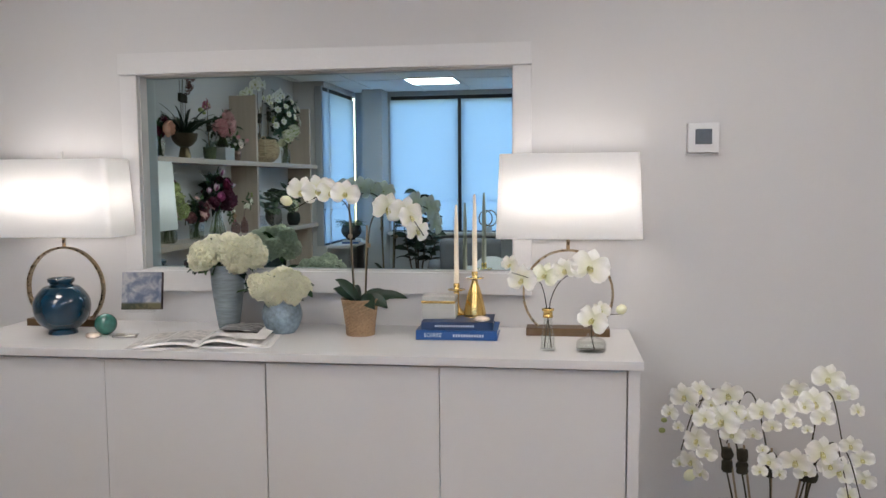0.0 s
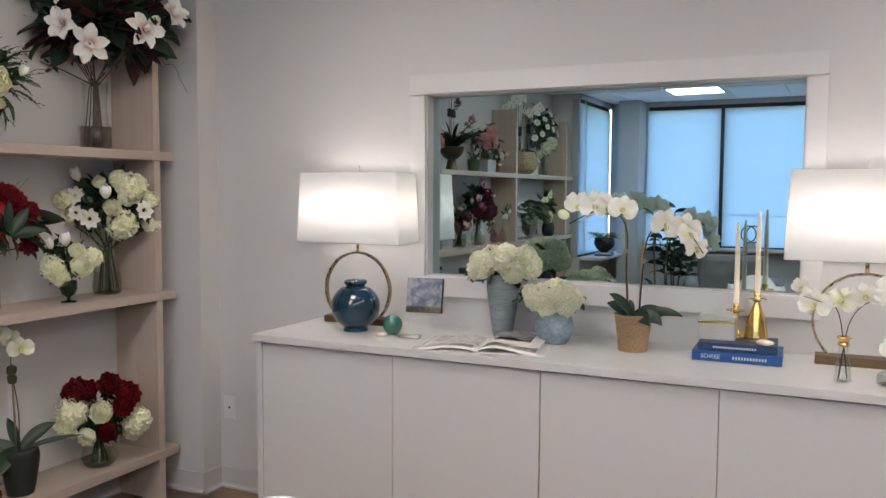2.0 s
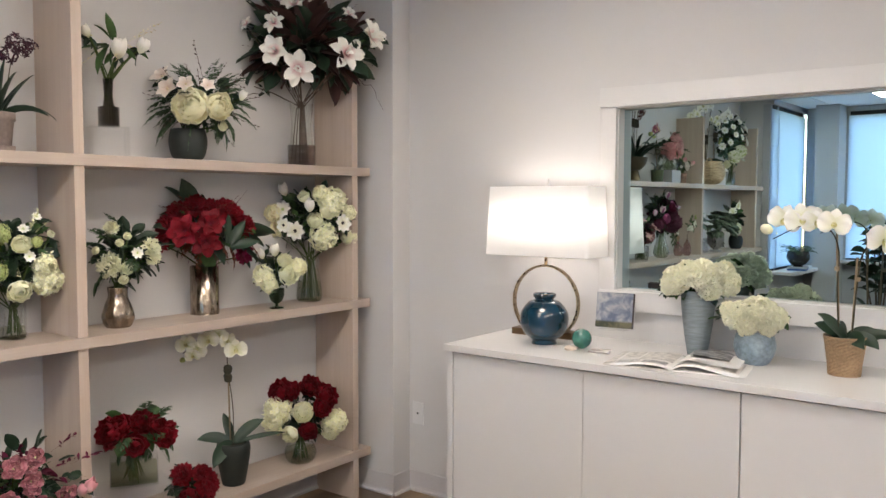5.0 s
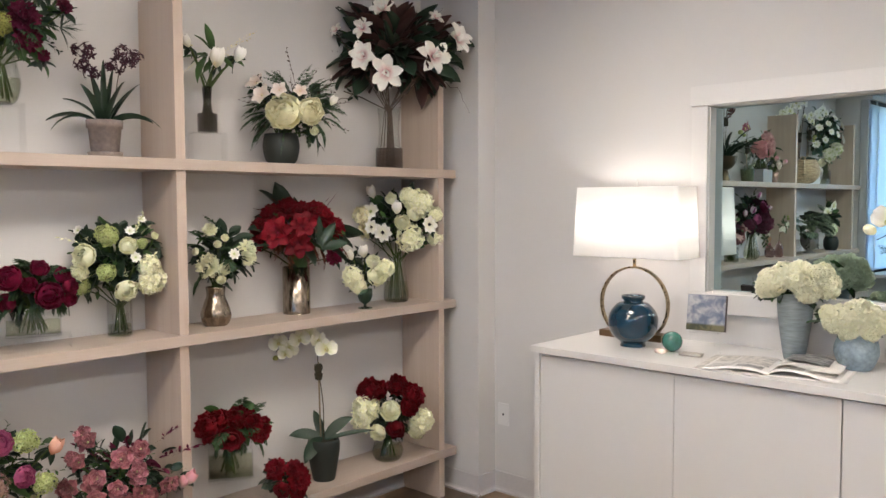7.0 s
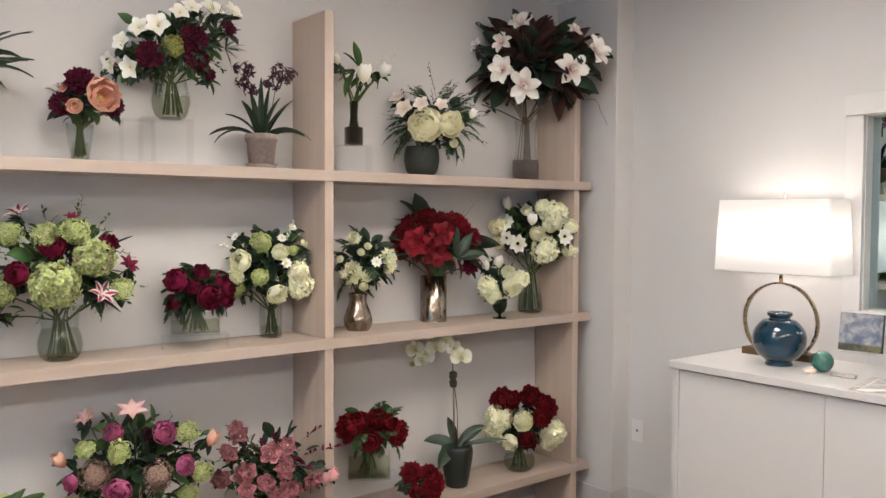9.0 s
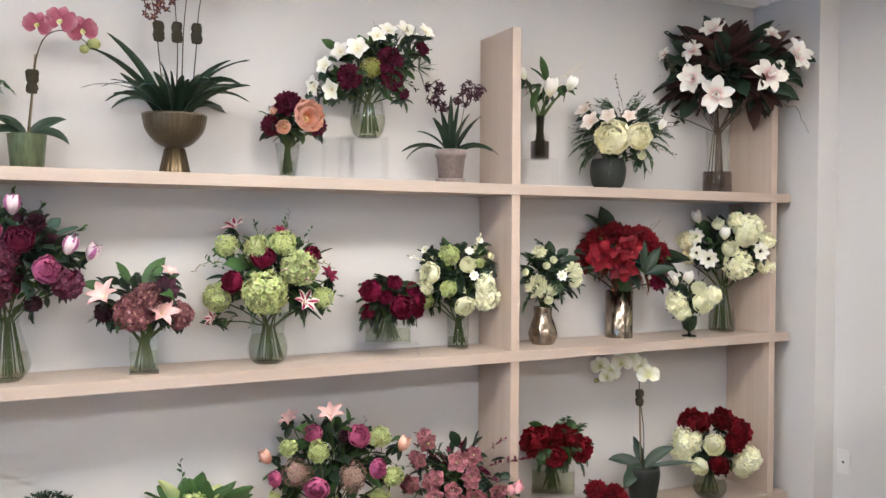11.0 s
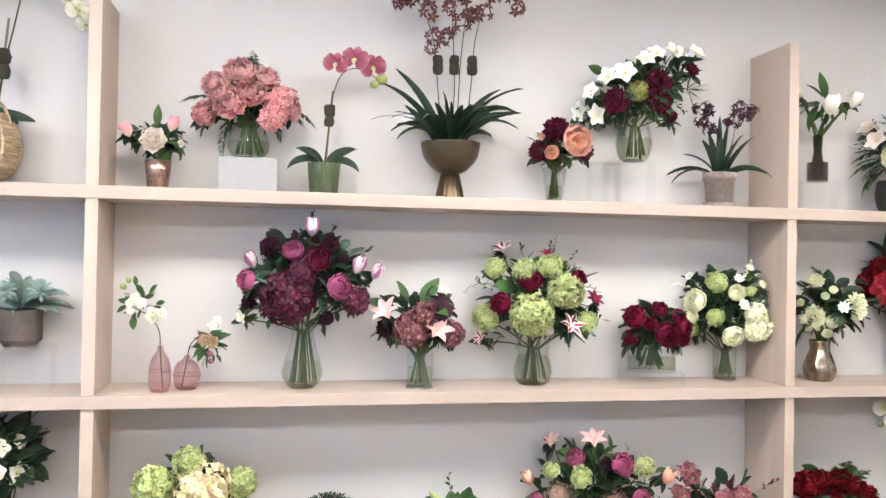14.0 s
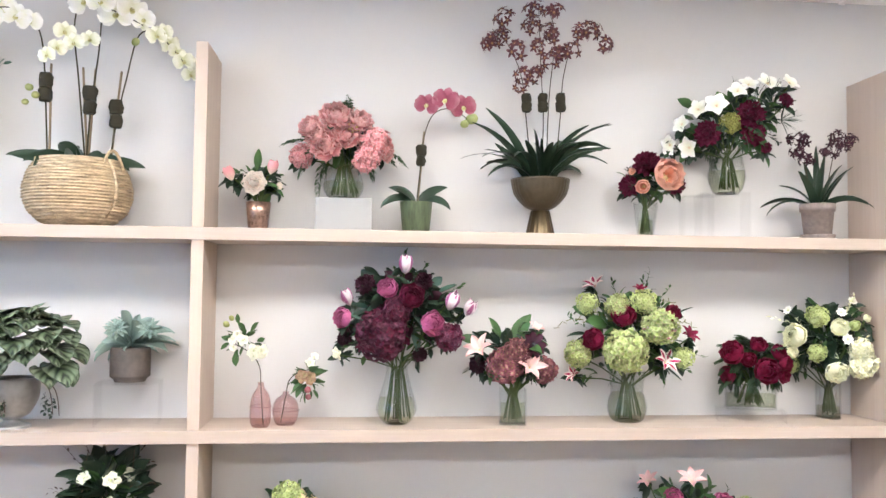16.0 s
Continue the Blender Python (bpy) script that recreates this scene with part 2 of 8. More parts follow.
# windows: panes, black bars, translucent blinds
def window(name, along, lo, hi, at, z0, z1, bars, dark=True, half=0.03):
    """along: 'x' or 'y'; at: the wall's plane, inside."""
    def corner(s, depth, z):
        return (s, at - depth, z) if along == "x" else (at - depth, s, z)
    def slab(s0, s1, d0, d1, za, zb):
        a, b = corner(s0, d0, za), corner(s1, d1, zb)
        return tuple(map(min, a, b)), tuple(map(max, a, b))
    w = tagged(thing(name), "wide window with black bars and lowered translucent blinds", "window", kind="structure")
    edges = [lo, *bars, hi]
    inset = 0.022 if dark else 0.004
    for s in edges:
        part("bar", boxes(slab(s - half, s + half, 0.03, 0.11, z0, z1), bevel=0.004), DARK if s in bars and dark else GREYWALL, w, smooth=False)
    part("head_bar", boxes(slab(lo + 0.03, hi - 0.03, 0.032, 0.108, z1 - 0.05, z1), bevel=0.004), DARK, w, smooth=False)
    part("sill_bar", boxes(slab(lo + 0.03, hi - 0.03, 0.032, 0.108, z0, z0 + 0.04), bevel=0.004), DARK, w, smooth=False)
    for s0, s1 in zip(edges, edges[1:]):
        p = part("pane", boxes(slab(s0 + 0.03, s1 - 0.03, 0.08, 0.086, z0 + 0.04, z1 - 0.05)), PANE, w, smooth=False)
        p.visible_shadow = False
        a0, a1 = (v + k * (inset if dark or v in bars else -0.024) for v, k in ((s0, 1), (s1, -1)))
        part("blind", boxes(slab(a0, a1, 0.016, 0.018, z0 + 0.43, z1 - 0.05)), BLIND, w, "white translucent roller blind, lowered", smooth=False)
        part("hem_bar", boxes(slab(s0 + half * 1.2, s1 - half * 1.2, 0.012, 0.022, z0 + 0.405, z0 + 0.43), bevel=0.003), BLIND, w, smooth=False)
        part("lower_blind", boxes(slab(a0, a1, 0.02, 0.022, z0 + 0.03, z0 + 0.42)), BLIND, w, smooth=False)
    return w


window("window_1", "x", -2.44, EAST - 0.03, BACK, 0.82, 2.6, [-1.5, -0.35, 0.8])
window("window_2", "y", BACK + 0.03, -2.68, BX, 0.74, 2.6, [-2.92], False)
tagged(part("window_sill", boxes(((-2.43, BACK - 0.02, 0.80), (EAST, BACK + 0.16, 0.835)), bevel=0.004), TRIM, smooth=False), "pale window sill board", "sill", kind="structure")
tagged(part("window_sill", boxes(((BX - 0.012, BACK + 0.002, 0.71), (BX + 0.26, -2.70, 0.745)), bevel=0.004), TRIM, smooth=False), "pale deep window sill board", "sill", kind="structure")


# mirror in its cased opening
def mirror():
    w = tagged(thing("wall_mirror", (-0.92, WY, MZ0)), "large wall mirror set deep in a white painted casing", "mirror")
    o = Vector(w.location)
    def piece(name, lo, hi, bevel=0.003):
        return part(name, boxes((Vector(lo) - o, Vector(hi) - o), bevel=bevel), TRIM, w, smooth=False)
    c, p = 0.075, 0.022
    piece("top_casing", (MX0 - c, WY - p - 0.016, MZ1 + 0.004), (MX1 + c, WY - 0.001, MZ1 + c + 0.012))
    piece("bottom_casing", (MX0 - c, WY - p - 0.004, MZ0 - 0.09), (MX1 + c, WY - 0.001, MZ0 - 0.004))
    piece("side_casing", (MX0 - c, WY - p, MZ0 - 0.0035), (MX0 - 0.004, WY - 0.001, MZ1 + 0.0035))
    piece("side_casing", (MX1 + 0.004, WY - p, MZ0 - 0.0035), (MX1 + c, WY - 0.001, MZ1 + 0.0035))
    g = bmesh.new()
    box(g, (-0.775, -0.003, 0), (0.775, 0.003, MZ1 - MZ0 - 0.004), 0.001)
    ob = part("mirror_glass", g, MIRROR, w, "slightly green mirror glass", smooth=False)
    ob.matrix_local = pose(0, 0.045, 0.002, 0, 0, -1.0)
    return w


mirror()


# ---- open shelves ----
FX = -2.98                                # front edge of the boards
S1, S2, S3 = 1.691, 1.018, 0.237          # tops of the three boards
UP = [3.008, 1.555, -0.936, -2.46]        # the uprights' near sides, each 0.038 thick
shelf = tagged(thing("open_shelf", (WX, 0.3, 0)), "long open shelf unit of pale bleached oak boards holding flowers", "shelf")
for z in (S1, S2, S3):
    part("shelf_board", boxes(((0.002, -2.95, z - 0.042), (FX - WX, 2.83, z)), bevel=0.002), OAK_Y, shelf, smooth=False)
for y in UP:
    for z0, z1 in ((-0.012, S3 - 0.0425), (S3 + 0.0005, S2 - 0.0425), (S2 + 0.0005, S1 - 0.0425), (S1 + 0.0005, 2.32)):
        part("upright", boxes(((0.002, y - 0.3, z0), (FX - WX - 0.010, y + 0.040 - 0.3, z1)), bevel=0.002), OAK_Z, shelf, smooth=False)


# ---- ceiling lights ----
def ceiling_light(x, y):
    w = tagged(thing("ceiling_light", (x, y, TOP)), "flush square white lit panel in the ceiling", "ceiling light", "ceiling lights")
    bm = bmesh.new()
    for lo, hi in (((-0.3, -0.3, -0.012), (-0.28, 0.3, -0.002)), ((0.28, -0.3, -0.012), (0.3, 0.3, -0.002)), ((-0.28, -0.3, -0.012), (0.28, -0.28, -0.002)), ((-0.28, 0.28, -0.012), (0.28, 0.3, -0.002))):
        box(bm, lo, hi)
    part("frame", bm, TRIM, w, smooth=False)
    part("diffuser", boxes(((-0.279, -0.279, -0.01), (0.279, 0.279, -0.004))), PANEL, w, smooth=False)
    return w


light = ceiling_light(-1.65, -2.9)
for x, y in ((-1.65, -1.68), (-1.65, -0.46), (-1.65, 0.76), (-1.65, 1.98), (0.79, -2.9), (0.79, -1.68), (0.79, -0.46), (0.79, 0.76), (0.79, 1.98)):
    copy_thing(light, pose(x, y, TOP))


# ---- flowers: petals, leaves and heads ----
def petal_colour(name, stops, streak=0.15, through_share=0.12, rough=0.7, vein=24.0, edge=None, edge_at=0.16):
    """Colours from a petal's base to its tip, with fine streaks along it."""
    m, nt, b = nodes_of(name)
    uv = nt.nodes.new("ShaderNodeTexCoord")
    sep = nt.nodes.new("ShaderNodeSeparateXYZ")
    nt.links.new(uv.outputs["UV"], sep.inputs[0])
    col = ramp(nt, sep.outputs[0], stops)
    if edge:
        off = node(nt, "ShaderNodeMath")
        off.operation, off.inputs[1].default_value = "SUBTRACT", 0.5
        size = node(nt, "ShaderNodeMath")
        size.operation = "ABSOLUTE"
        rim = nt.nodes.new("ShaderNodeMixRGB")
        nt.links.new(sep.outputs[1], off.inputs[0])
        nt.links.new(off.outputs[0], size.inputs[0])
        nt.links.new(ramp(nt, size.outputs[0], [(edge_at, (0, 0, 0)), (edge_at + 0.1, (1, 1, 1))]), rim.inputs[0])
        nt.links.new(col, rim.inputs[1])
        rim.inputs[2].default_value = (*edge, 1)
        col = rim.outputs[0]
    mp = nt.nodes.new("ShaderNodeMapping")
    mp.inputs["Scale"].default_value = (2.0, vein, 1.0)
    nt.links.new(uv.outputs["UV"], mp.inputs[0])
    n = node(nt, "ShaderNodeTexNoise", Scale=1.0, Detail=3.0)
    nt.links.new(mp.outputs[0], n.inputs["Vector"])
    spot = node(nt, "ShaderNodeTexNoise", Scale=9.0, Detail=2.0)
    nt.links.new(coords(nt), spot.inputs["Vector"])
    info = nt.nodes.new("ShaderNodeObjectInfo")
    total = node(nt, "ShaderNodeMath")
    total.operation = "ADD"
    nt.links.new(n.outputs[0], total.inputs[0])
    nt.links.new(spot.outputs[0], total.inputs[1])
    more = node(nt, "ShaderNodeMath")
    more.operation, more.inputs[1].default_value = "MULTIPLY_ADD", 0.5
    nt.links.new(info.outputs["Random"], more.inputs[0])
    nt.links.new(total.outputs[0], more.inputs[2])
    geo, each = nt.nodes.new("ShaderNodeNewGeometry"), node(nt, "ShaderNodeMath")
    each.operation, each.inputs[1].default_value = "MULTIPLY_ADD", 0.55
    nt.links.new(geo.outputs["Random Per Island"], each.inputs[0])
    nt.links.new(more.outputs[0], each.inputs[2])
    rng = node(nt, "ShaderNodeMapRange")
    rng.inputs["From Min"].default_value, rng.inputs["From Max"].default_value = 0.9, 2.15
    rng.inputs["To Min"].default_value, rng.inputs["To Max"].default_value = 1 - streak, 1 + streak
    nt.links.new(each.outputs[0], rng.inputs[0])
    hsv = nt.nodes.new("ShaderNodeHueSaturation")
    nt.links.new(rng.outputs[0], hsv.inputs["Value"])
    nt.links.new(col, hsv.inputs["Color"])
    nt.links.new(hsv.outputs[0], b.inputs["Base Color"])
    b.inputs["Roughness"].default_value = rough
    b.inputs["Specular IOR Level"].default_value = 0.3
    bp = node(nt, "ShaderNodeBump", Strength=0.25, Distance=0.002)
    nt.links.new(n.outputs[0], bp.inputs["Height"])
    nt.links.new(bp.outputs[0], b.inputs["Normal"])
    tr, mx = nt.nodes.new("ShaderNodeBsdfTranslucent"), nt.nodes.new("ShaderNodeMixShader")
    nt.links.new(hsv.outputs[0], tr.inputs[0])
    mx.inputs[0].default_value = through_share
    nt.links.new(b.outputs[0], mx.inputs[1])
    nt.links.new(tr.outputs[0], mx.inputs[2])
    nt.links.new(mx.outputs[0], nt.nodes["Material Output"].inputs[0])
    return m


def two(name, base, tip, **more):
    return petal_colour(name, [(0.0, base), (0.75, tip)], **more)


TONES = {
    "white": two("white petals", (0.91, 0.90, 0.52), (0.96, 0.96, 0.74), streak=0.05, through_share=0.16),
    "ivory": two("ivory petals", (0.95, 0.93, 0.62), (0.975, 0.965, 0.78), streak=0.03, through_share=0.26),
    "cream": two("cream petals", (0.95, 0.89, 0.52), (0.97, 0.94, 0.70), streak=0.05, through_share=0.16),
    "lime": two("lime green petals", (0.30, 0.40, 0.09), (0.56, 0.63, 0.29), streak=0.12),
    "green": petal_colour("pale green and blush petals", [(0.0, (0.26, 0.34, 0.08)), (0.5, (0.40, 0.48, 0.21)), (1.0, (0.47, 0.44, 0.25))], streak=0.4),
    "blush": petal_colour("cream and blush petals", [(0.0, (0.62, 0.62, 0.22)), (0.5, (0.84, 0.78, 0.48)), (1.0, (0.82, 0.56, 0.44))], streak=0.12),
    "pink": two("soft pink petals", (0.80, 0.72, 0.60), (0.78, 0.36, 0.40), streak=0.12),
    "coral": petal_colour("coral pink petals", [(0.0, (0.66, 0.22, 0.24)), (0.6, (0.72, 0.32, 0.34)), (1.0, (0.78, 0.50, 0.48))], streak=0.18),
    "rose": petal_colour("deep rose petals with pale rims", [(0.0, (0.36, 0.03, 0.07)), (0.7, (0.46, 0.10, 0.15)), (0.95, (0.66, 0.34, 0.34))], streak=0.2),
    "magenta": two("magenta pink petals", (0.30, 0.03, 0.12), (0.55, 0.13, 0.28), streak=0.2),
    "rosepink": two("bright pink petals", (0.32, 0.035, 0.13), (0.50, 0.13, 0.28), streak=0.25),
    "crimson": two("crimson petals", (0.09, 0.002, 0.014), (0.20, 0.006, 0.042), streak=0.35),
    # near-black base: the shade between the red petals is put into their colour
    "red": two("red petals", (0.05, 0.001, 0.004), (0.19, 0.003, 0.012), streak=0.5, through_share=0.06),
    "burgundy": two("burgundy petals", (0.045, 0.003, 0.014), (0.125, 0.009, 0.038), streak=0.35),
    "dark": two("blackish plum petals", (0.012, 0.003, 0.009), (0.045, 0.009, 0.022), streak=0.4),
    "plum": two("plum purple petals", (0.06, 0.012, 0.03), (0.135, 0.034, 0.068), streak=0.55),
    "mauve": petal_colour("dusty mauve petals", [(0.0, (0.26, 0.20, 0.08)), (0.4, (0.20, 0.065, 0.085)), (1.0, (0.26, 0.10, 0.12))], streak=0.5),
    "dusky": petal_colour("dusky rose petals with pale hearts", [(0.0, (0.52, 0.44, 0.26)), (0.3, (0.44, 0.22, 0.20)), (0.7, (0.32, 0.10, 0.13)), (1.0, (0.42, 0.20, 0.21))], streak=0.55),
    "peach": two("peach petals", (0.66, 0.22, 0.12), (0.84, 0.50, 0.38), streak=0.12),
    "striped": petal_colour("white petals with magenta stripes", [(0.0, (0.30, 0.01, 0.07)), (1.0, (0.40, 0.02, 0.10))], streak=0.2, edge=(0.82, 0.72, 0.68)),
    "palepink": two("white petals with a pink blush", (0.80, 0.64, 0.55), (0.88, 0.81, 0.74), streak=0.08, through_share=0.3),
    "dusty": petal_colour("faded olive and rose florets", [(0.0, (0.34, 0.34, 0.10)), (0.5, (0.46, 0.38, 0.20)), (1.0, (0.42, 0.22, 0.18))], streak=0.3),
    "lilypink": petal_colour("pale cream-pink lily petals", [(0.0, (0.66, 0.60, 0.38)), (0.4, (0.76, 0.50, 0.48)), (1.0, (0.72, 0.38, 0.40))], streak=0.15, edge=(0.78, 0.52, 0.49)),
    "orchidrose": petal_colour("dusky magenta orchid petals", [(0.0, (0.26, 0.05, 0.09)), (0.6, (0.33, 0.085, 0.13)), (1.0, (0.44, 0.20, 0.24))], streak=0.2),
    "violet": petal_colour("white petals flamed with violet", [(0.0, (0.72, 0.66, 0.62)), (0.4, (0.44, 0.14, 0.32)), (0.85, (0.40, 0.12, 0.28))], streak=0.35, vein=10.0, edge=(0.80, 0.68, 0.74)),
    "russet": petal_colour("russet speckled petals", [(0.0, (0.40, 0.22, 0.10)), (0.3, (0.085, 0.028, 0.036)), (1.0, (0.15, 0.055, 0.065))], streak=0.5),
    "olive": two("olive seed head", (0.12, 0.13, 0.03), (0.32, 0.33, 0.10), streak=0.35),
    "tan": two("faded mauve-brown florets", (0.17, 0.10, 0.07), (0.38, 0.26, 0.21), streak=0.35),
    "gold": two("golden berries", (0.55, 0.36, 0.12), (0.75, 0.58, 0.30)),
    "bud": two("green buds", (0.16, 0.22, 0.05), (0.40, 0.44, 0.18)),
    "greenwhite": petal_colour("greenish white petals", [(0.0, (0.64, 0.66, 0.34)), (0.6, (0.89, 0.89, 0.75))], streak=0.12),
    "black": mottled("black stamens", (0.015, 0.012, 0.015), 0.7),
    "yellow": mottled("yellow stamens", (0.62, 0.45, 0.06), 0.7),
    "magnolia": petal_colour("white magnolia petals with a pink heart", [(0.0, (0.55, 0.16, 0.22)), (0.22, (0.84, 0.62, 0.60)), (0.5, (0.94, 0.92, 0.86))], streak=0.05, through_share=0.2),
    "pearl": two("pearly white orchid petals", (0.84, 0.84, 0.64), (0.94, 0.93, 0.88), streak=0.05, through_share=0.22),
    "lip": petal_colour("orchid lip", [(0.0, (0.20, 0.15, 0.03)), (0.4, (0.50, 0.46, 0.12)), (1.0, (0.80, 0.78, 0.56))]),
}
LEAF = two("green leaves", (0.035, 0.075, 0.025), (0.055, 0.12, 0.04), streak=0.35, rough=0.4, through_share=0.12)
DEEP = two("deep green waxy leaves", (0.014, 0.030, 0.019), (0.024, 0.046, 0.029), streak=0.3, rough=0.3, through_share=0.08)
BRONZE = two("brown leaf undersides", (0.032, 0.015, 0.014), (0.048, 0.021, 0.019), streak=0.35, rough=0.6, through_share=0.05)
FERN = two("soft fern green", (0.035, 0.07, 0.035), (0.065, 0.12, 0.06), streak=0.35, through_share=0.15)
GREYLEAF = two("grey-green felted leaves", (0.15, 0.23, 0.21), (0.29, 0.39, 0.35), streak=0.25, rough=0.8)
EUCAL = two("blue-green round leaves", (0.05, 0.11, 0.085), (0.09, 0.17, 0.13), streak=0.3)
STEM = two("green stems", (0.05, 0.08, 0.02), (0.10, 0.13, 0.04), streak=0.3)
ORCHIDSTEM = two("brown-green orchid stems", (0.045, 0.040, 0.020), (0.085, 0.072, 0.038), streak=0.3)
TWIG = mottled("brown twigs", (0.075, 0.05, 0.035), 0.8, spread=0.3)
MOSS = mottled("dark moss", (0.03, 0.027, 0.016), 0.95, fine=300, spread=0.5, bump=0.6, depth=0.006)
CANE = mottled("cane stakes", (0.22, 0.165, 0.10), 0.6, spread=0.2)


def begonia_leaf():
    """Silver-green with a dark star: a midrib and side veins that taper towards the rim."""
    m, nt, b = nodes_of("silver green begonia leaf with a dark heart")
    def calc(kind, a, c):
        n = node(nt, "ShaderNodeMath")
        n.operation = kind
        for k, v in enumerate((a, c)):
            if isinstance(v, (int, float)):
                n.inputs[k].default_value = v
            else:
                nt.links.new(v, n.inputs[k])
        return n.outputs[0]
    uv, sep = nt.nodes.new("ShaderNodeTexCoord"), nt.nodes.new("ShaderNodeSeparateXYZ")
    nt.links.new(uv.outputs["UV"], sep.inputs[0])
    off = calc("ABSOLUTE", calc("SUBTRACT", sep.outputs[1], 0.5), 0.0)
    along = calc("SUBTRACT", sep.outputs[0], calc("MULTIPLY", off, 0.9))
    vein = calc("ABSOLUTE", calc("SINE", calc("MULTIPLY", along, 14.0), 0.0), 0.0)
    grain = node(nt, "ShaderNodeTexNoise", Scale=70.0, Detail=3.0)
    nt.links.new(coords(nt), grain.inputs["Vector"])
    reach = calc("ADD", calc("MULTIPLY", off, 1.1), calc("MULTIPLY", sep.outputs[0], 0.12))
    dark = calc("ADD", calc("MULTIPLY", vein, 0.42), calc("ADD", reach, calc("MULTIPLY", grain.outputs[0], 0.16)))
    rim = calc("ADD", dark, calc("MULTIPLY", calc("GREATER_THAN", off, 0.46), -0.45))
    nt.links.new(ramp(nt, rim, [(0.34, (0.010, 0.020, 0.012)), (0.56, (0.055, 0.085, 0.042)), (0.86, (0.17, 0.22, 0.15))]), b.inputs["Base Color"])
    b.inputs["Roughness"].default_value = 0.55
    bp = node(nt, "ShaderNodeBump", Strength=0.5, Distance=0.003)
    nt.links.new(vein, bp.inputs["Height"])
    nt.links.new(bp.outputs[0], b.inputs["Normal"])
    return m


BEGONIA = begonia_leaf()


class Geo:
    """Collects faces with a running coordinate along each petal."""

    def __init__(self):
        self.v, self.f, self.uv, self.s = [], [], [], []

    def grid(self, rows, slot=0):
        """rows of points, from base to tip."""
        n, k, at = len(rows), len(rows[0]), len(self.v)
        self.v += [p for row in rows for p in row]
        for i in range(n - 1):
            for j in range(k - 1):
                a = at + i * k + j
                self.f.append((a, a + 1, a + k + 1, a + k))
                self.uv += [(i / (n - 1), j / (k - 1)), (i / (n - 1), (j + 1) / (k - 1)), ((i + 1) / (n - 1), (j + 1) / (k - 1)), ((i + 1) / (n - 1), j / (k - 1))]
                self.s.append(slot)

    def ball(self, c, r, slot=0, n=6, squash=1.0):
        c = Vector(c)
        self.grid([[c + r * Vector((math.sin(math.pi * i / n) * math.cos(2 * math.pi * j / (n + 2)), math.sin(math.pi * i / n) * math.sin(2 * math.pi * j / (n + 2)), -squash * math.cos(math.pi * i / n)))
                    for j in range(n + 3)] for i in range(n + 1)], slot)

    def mesh(self, name, mats, unit=False):
        v = np.array([tuple(p) for p in self.v])
        if unit:
            v = v / np.percentile(np.hypot(v[:, 0], v[:, 1]), 98)
        me = bpy.data.meshes.new(name)
        me.from_pydata(v.tolist(), [], self.f)
        uv = me.uv_layers.new(name="along")
        uv.data.foreach_set("uv", np.ravel(self.uv))
        me.polygons.foreach_set("material_index", self.s)
        me.polygons.foreach_set("use_smooth", [True] * len(self.f))
        for m in mats:
            me.materials.append(m)
        return me


def petal(g, rnd, turn, length, width, rise0, rise1, cup=0.25, ruffle=0.0, start=0.0, base=(0, 0, 0), point=0.65, neck=0.15, slot=0, nu=6, nv=5, m=None, full=1.6, twist=0.0):
    """A petal that leaves the axis at the angle rise0 and ends at rise1 (degrees above level)."""
    turn = radians(turn)
    out, side = Vector((math.cos(turn), math.sin(turn), 0)), Vector((-math.sin(turn), math.cos(turn), 0))
    p, rows, up = Vector(base) + out * start, [], Vector((0, 0, 1))
    phase, tw = rnd.uniform(0, 6), radians(twist)
    for i in range(nu):
        u = i / (nu - 1)
        a = radians(rise0 + (rise1 - rise0) * u)
        d, nrm = out * math.cos(a) + up * math.sin(a), up * math.cos(a) - out * math.sin(a)
        if i:
            p = p + d * length / (nu - 1)
        w = width * (neck * (1 - u) + math.sin(math.pi * (u ** full * 0.94 + 0.03)) ** (0.8 * point))
        across, nrm = side * math.cos(tw) + nrm * math.sin(tw), nrm * math.cos(tw) - side * math.sin(tw)
        row = []
        for j in range(nv):
            s = 2 * j / (nv - 1) - 1
            wave = ruffle * width * u * math.sin(phase + 5 * s + 3 * u)
            q = p + across * s * w * 0.5 + nrm * (cup * width * s * s * 0.5 + wave) + d * (0.06 * length * u * (1 - s * s))
            row.append(m @ q if m is not None else q)
        rows.append(row)
    g.grid(rows, slot)


def rosette(seed, rings, ruffle=0.06, jitter=6.0, full=1.6, point=0.65, core=0.0):
    """rings: (petals, length, width, rise0, rise1, cup, start); core: a full heart that the petals wrap."""
    g, rnd = Geo(), random.Random(seed)
    if core:
        g.ball((0, 0, core * 0.95), core, 0, 8)
    for i, (n, ln, w, r0, r1, cup, st) in enumerate(rings):
        for k in range(n):
            petal(g, rnd, 360 * k / n + i * 37 + rnd.uniform(-jitter, jitter), ln * rnd.uniform(0.92, 1.08), w * rnd.uniform(0.9, 1.1),
                  r0 + rnd.uniform(-jitter, jitter), r1 + rnd.uniform(-jitter, jitter), cup, ruffle, st, point=point, full=full)
    return g


def fib(n, low=-1.0):
    for i in range(n):
        z = 1 - (1 - low) * (i + 0.5) / n
        a = i * 2.399963
        r = math.sqrt(max(0, 1 - z * z))
        yield Vector((r * math.cos(a), r * math.sin(a), z))


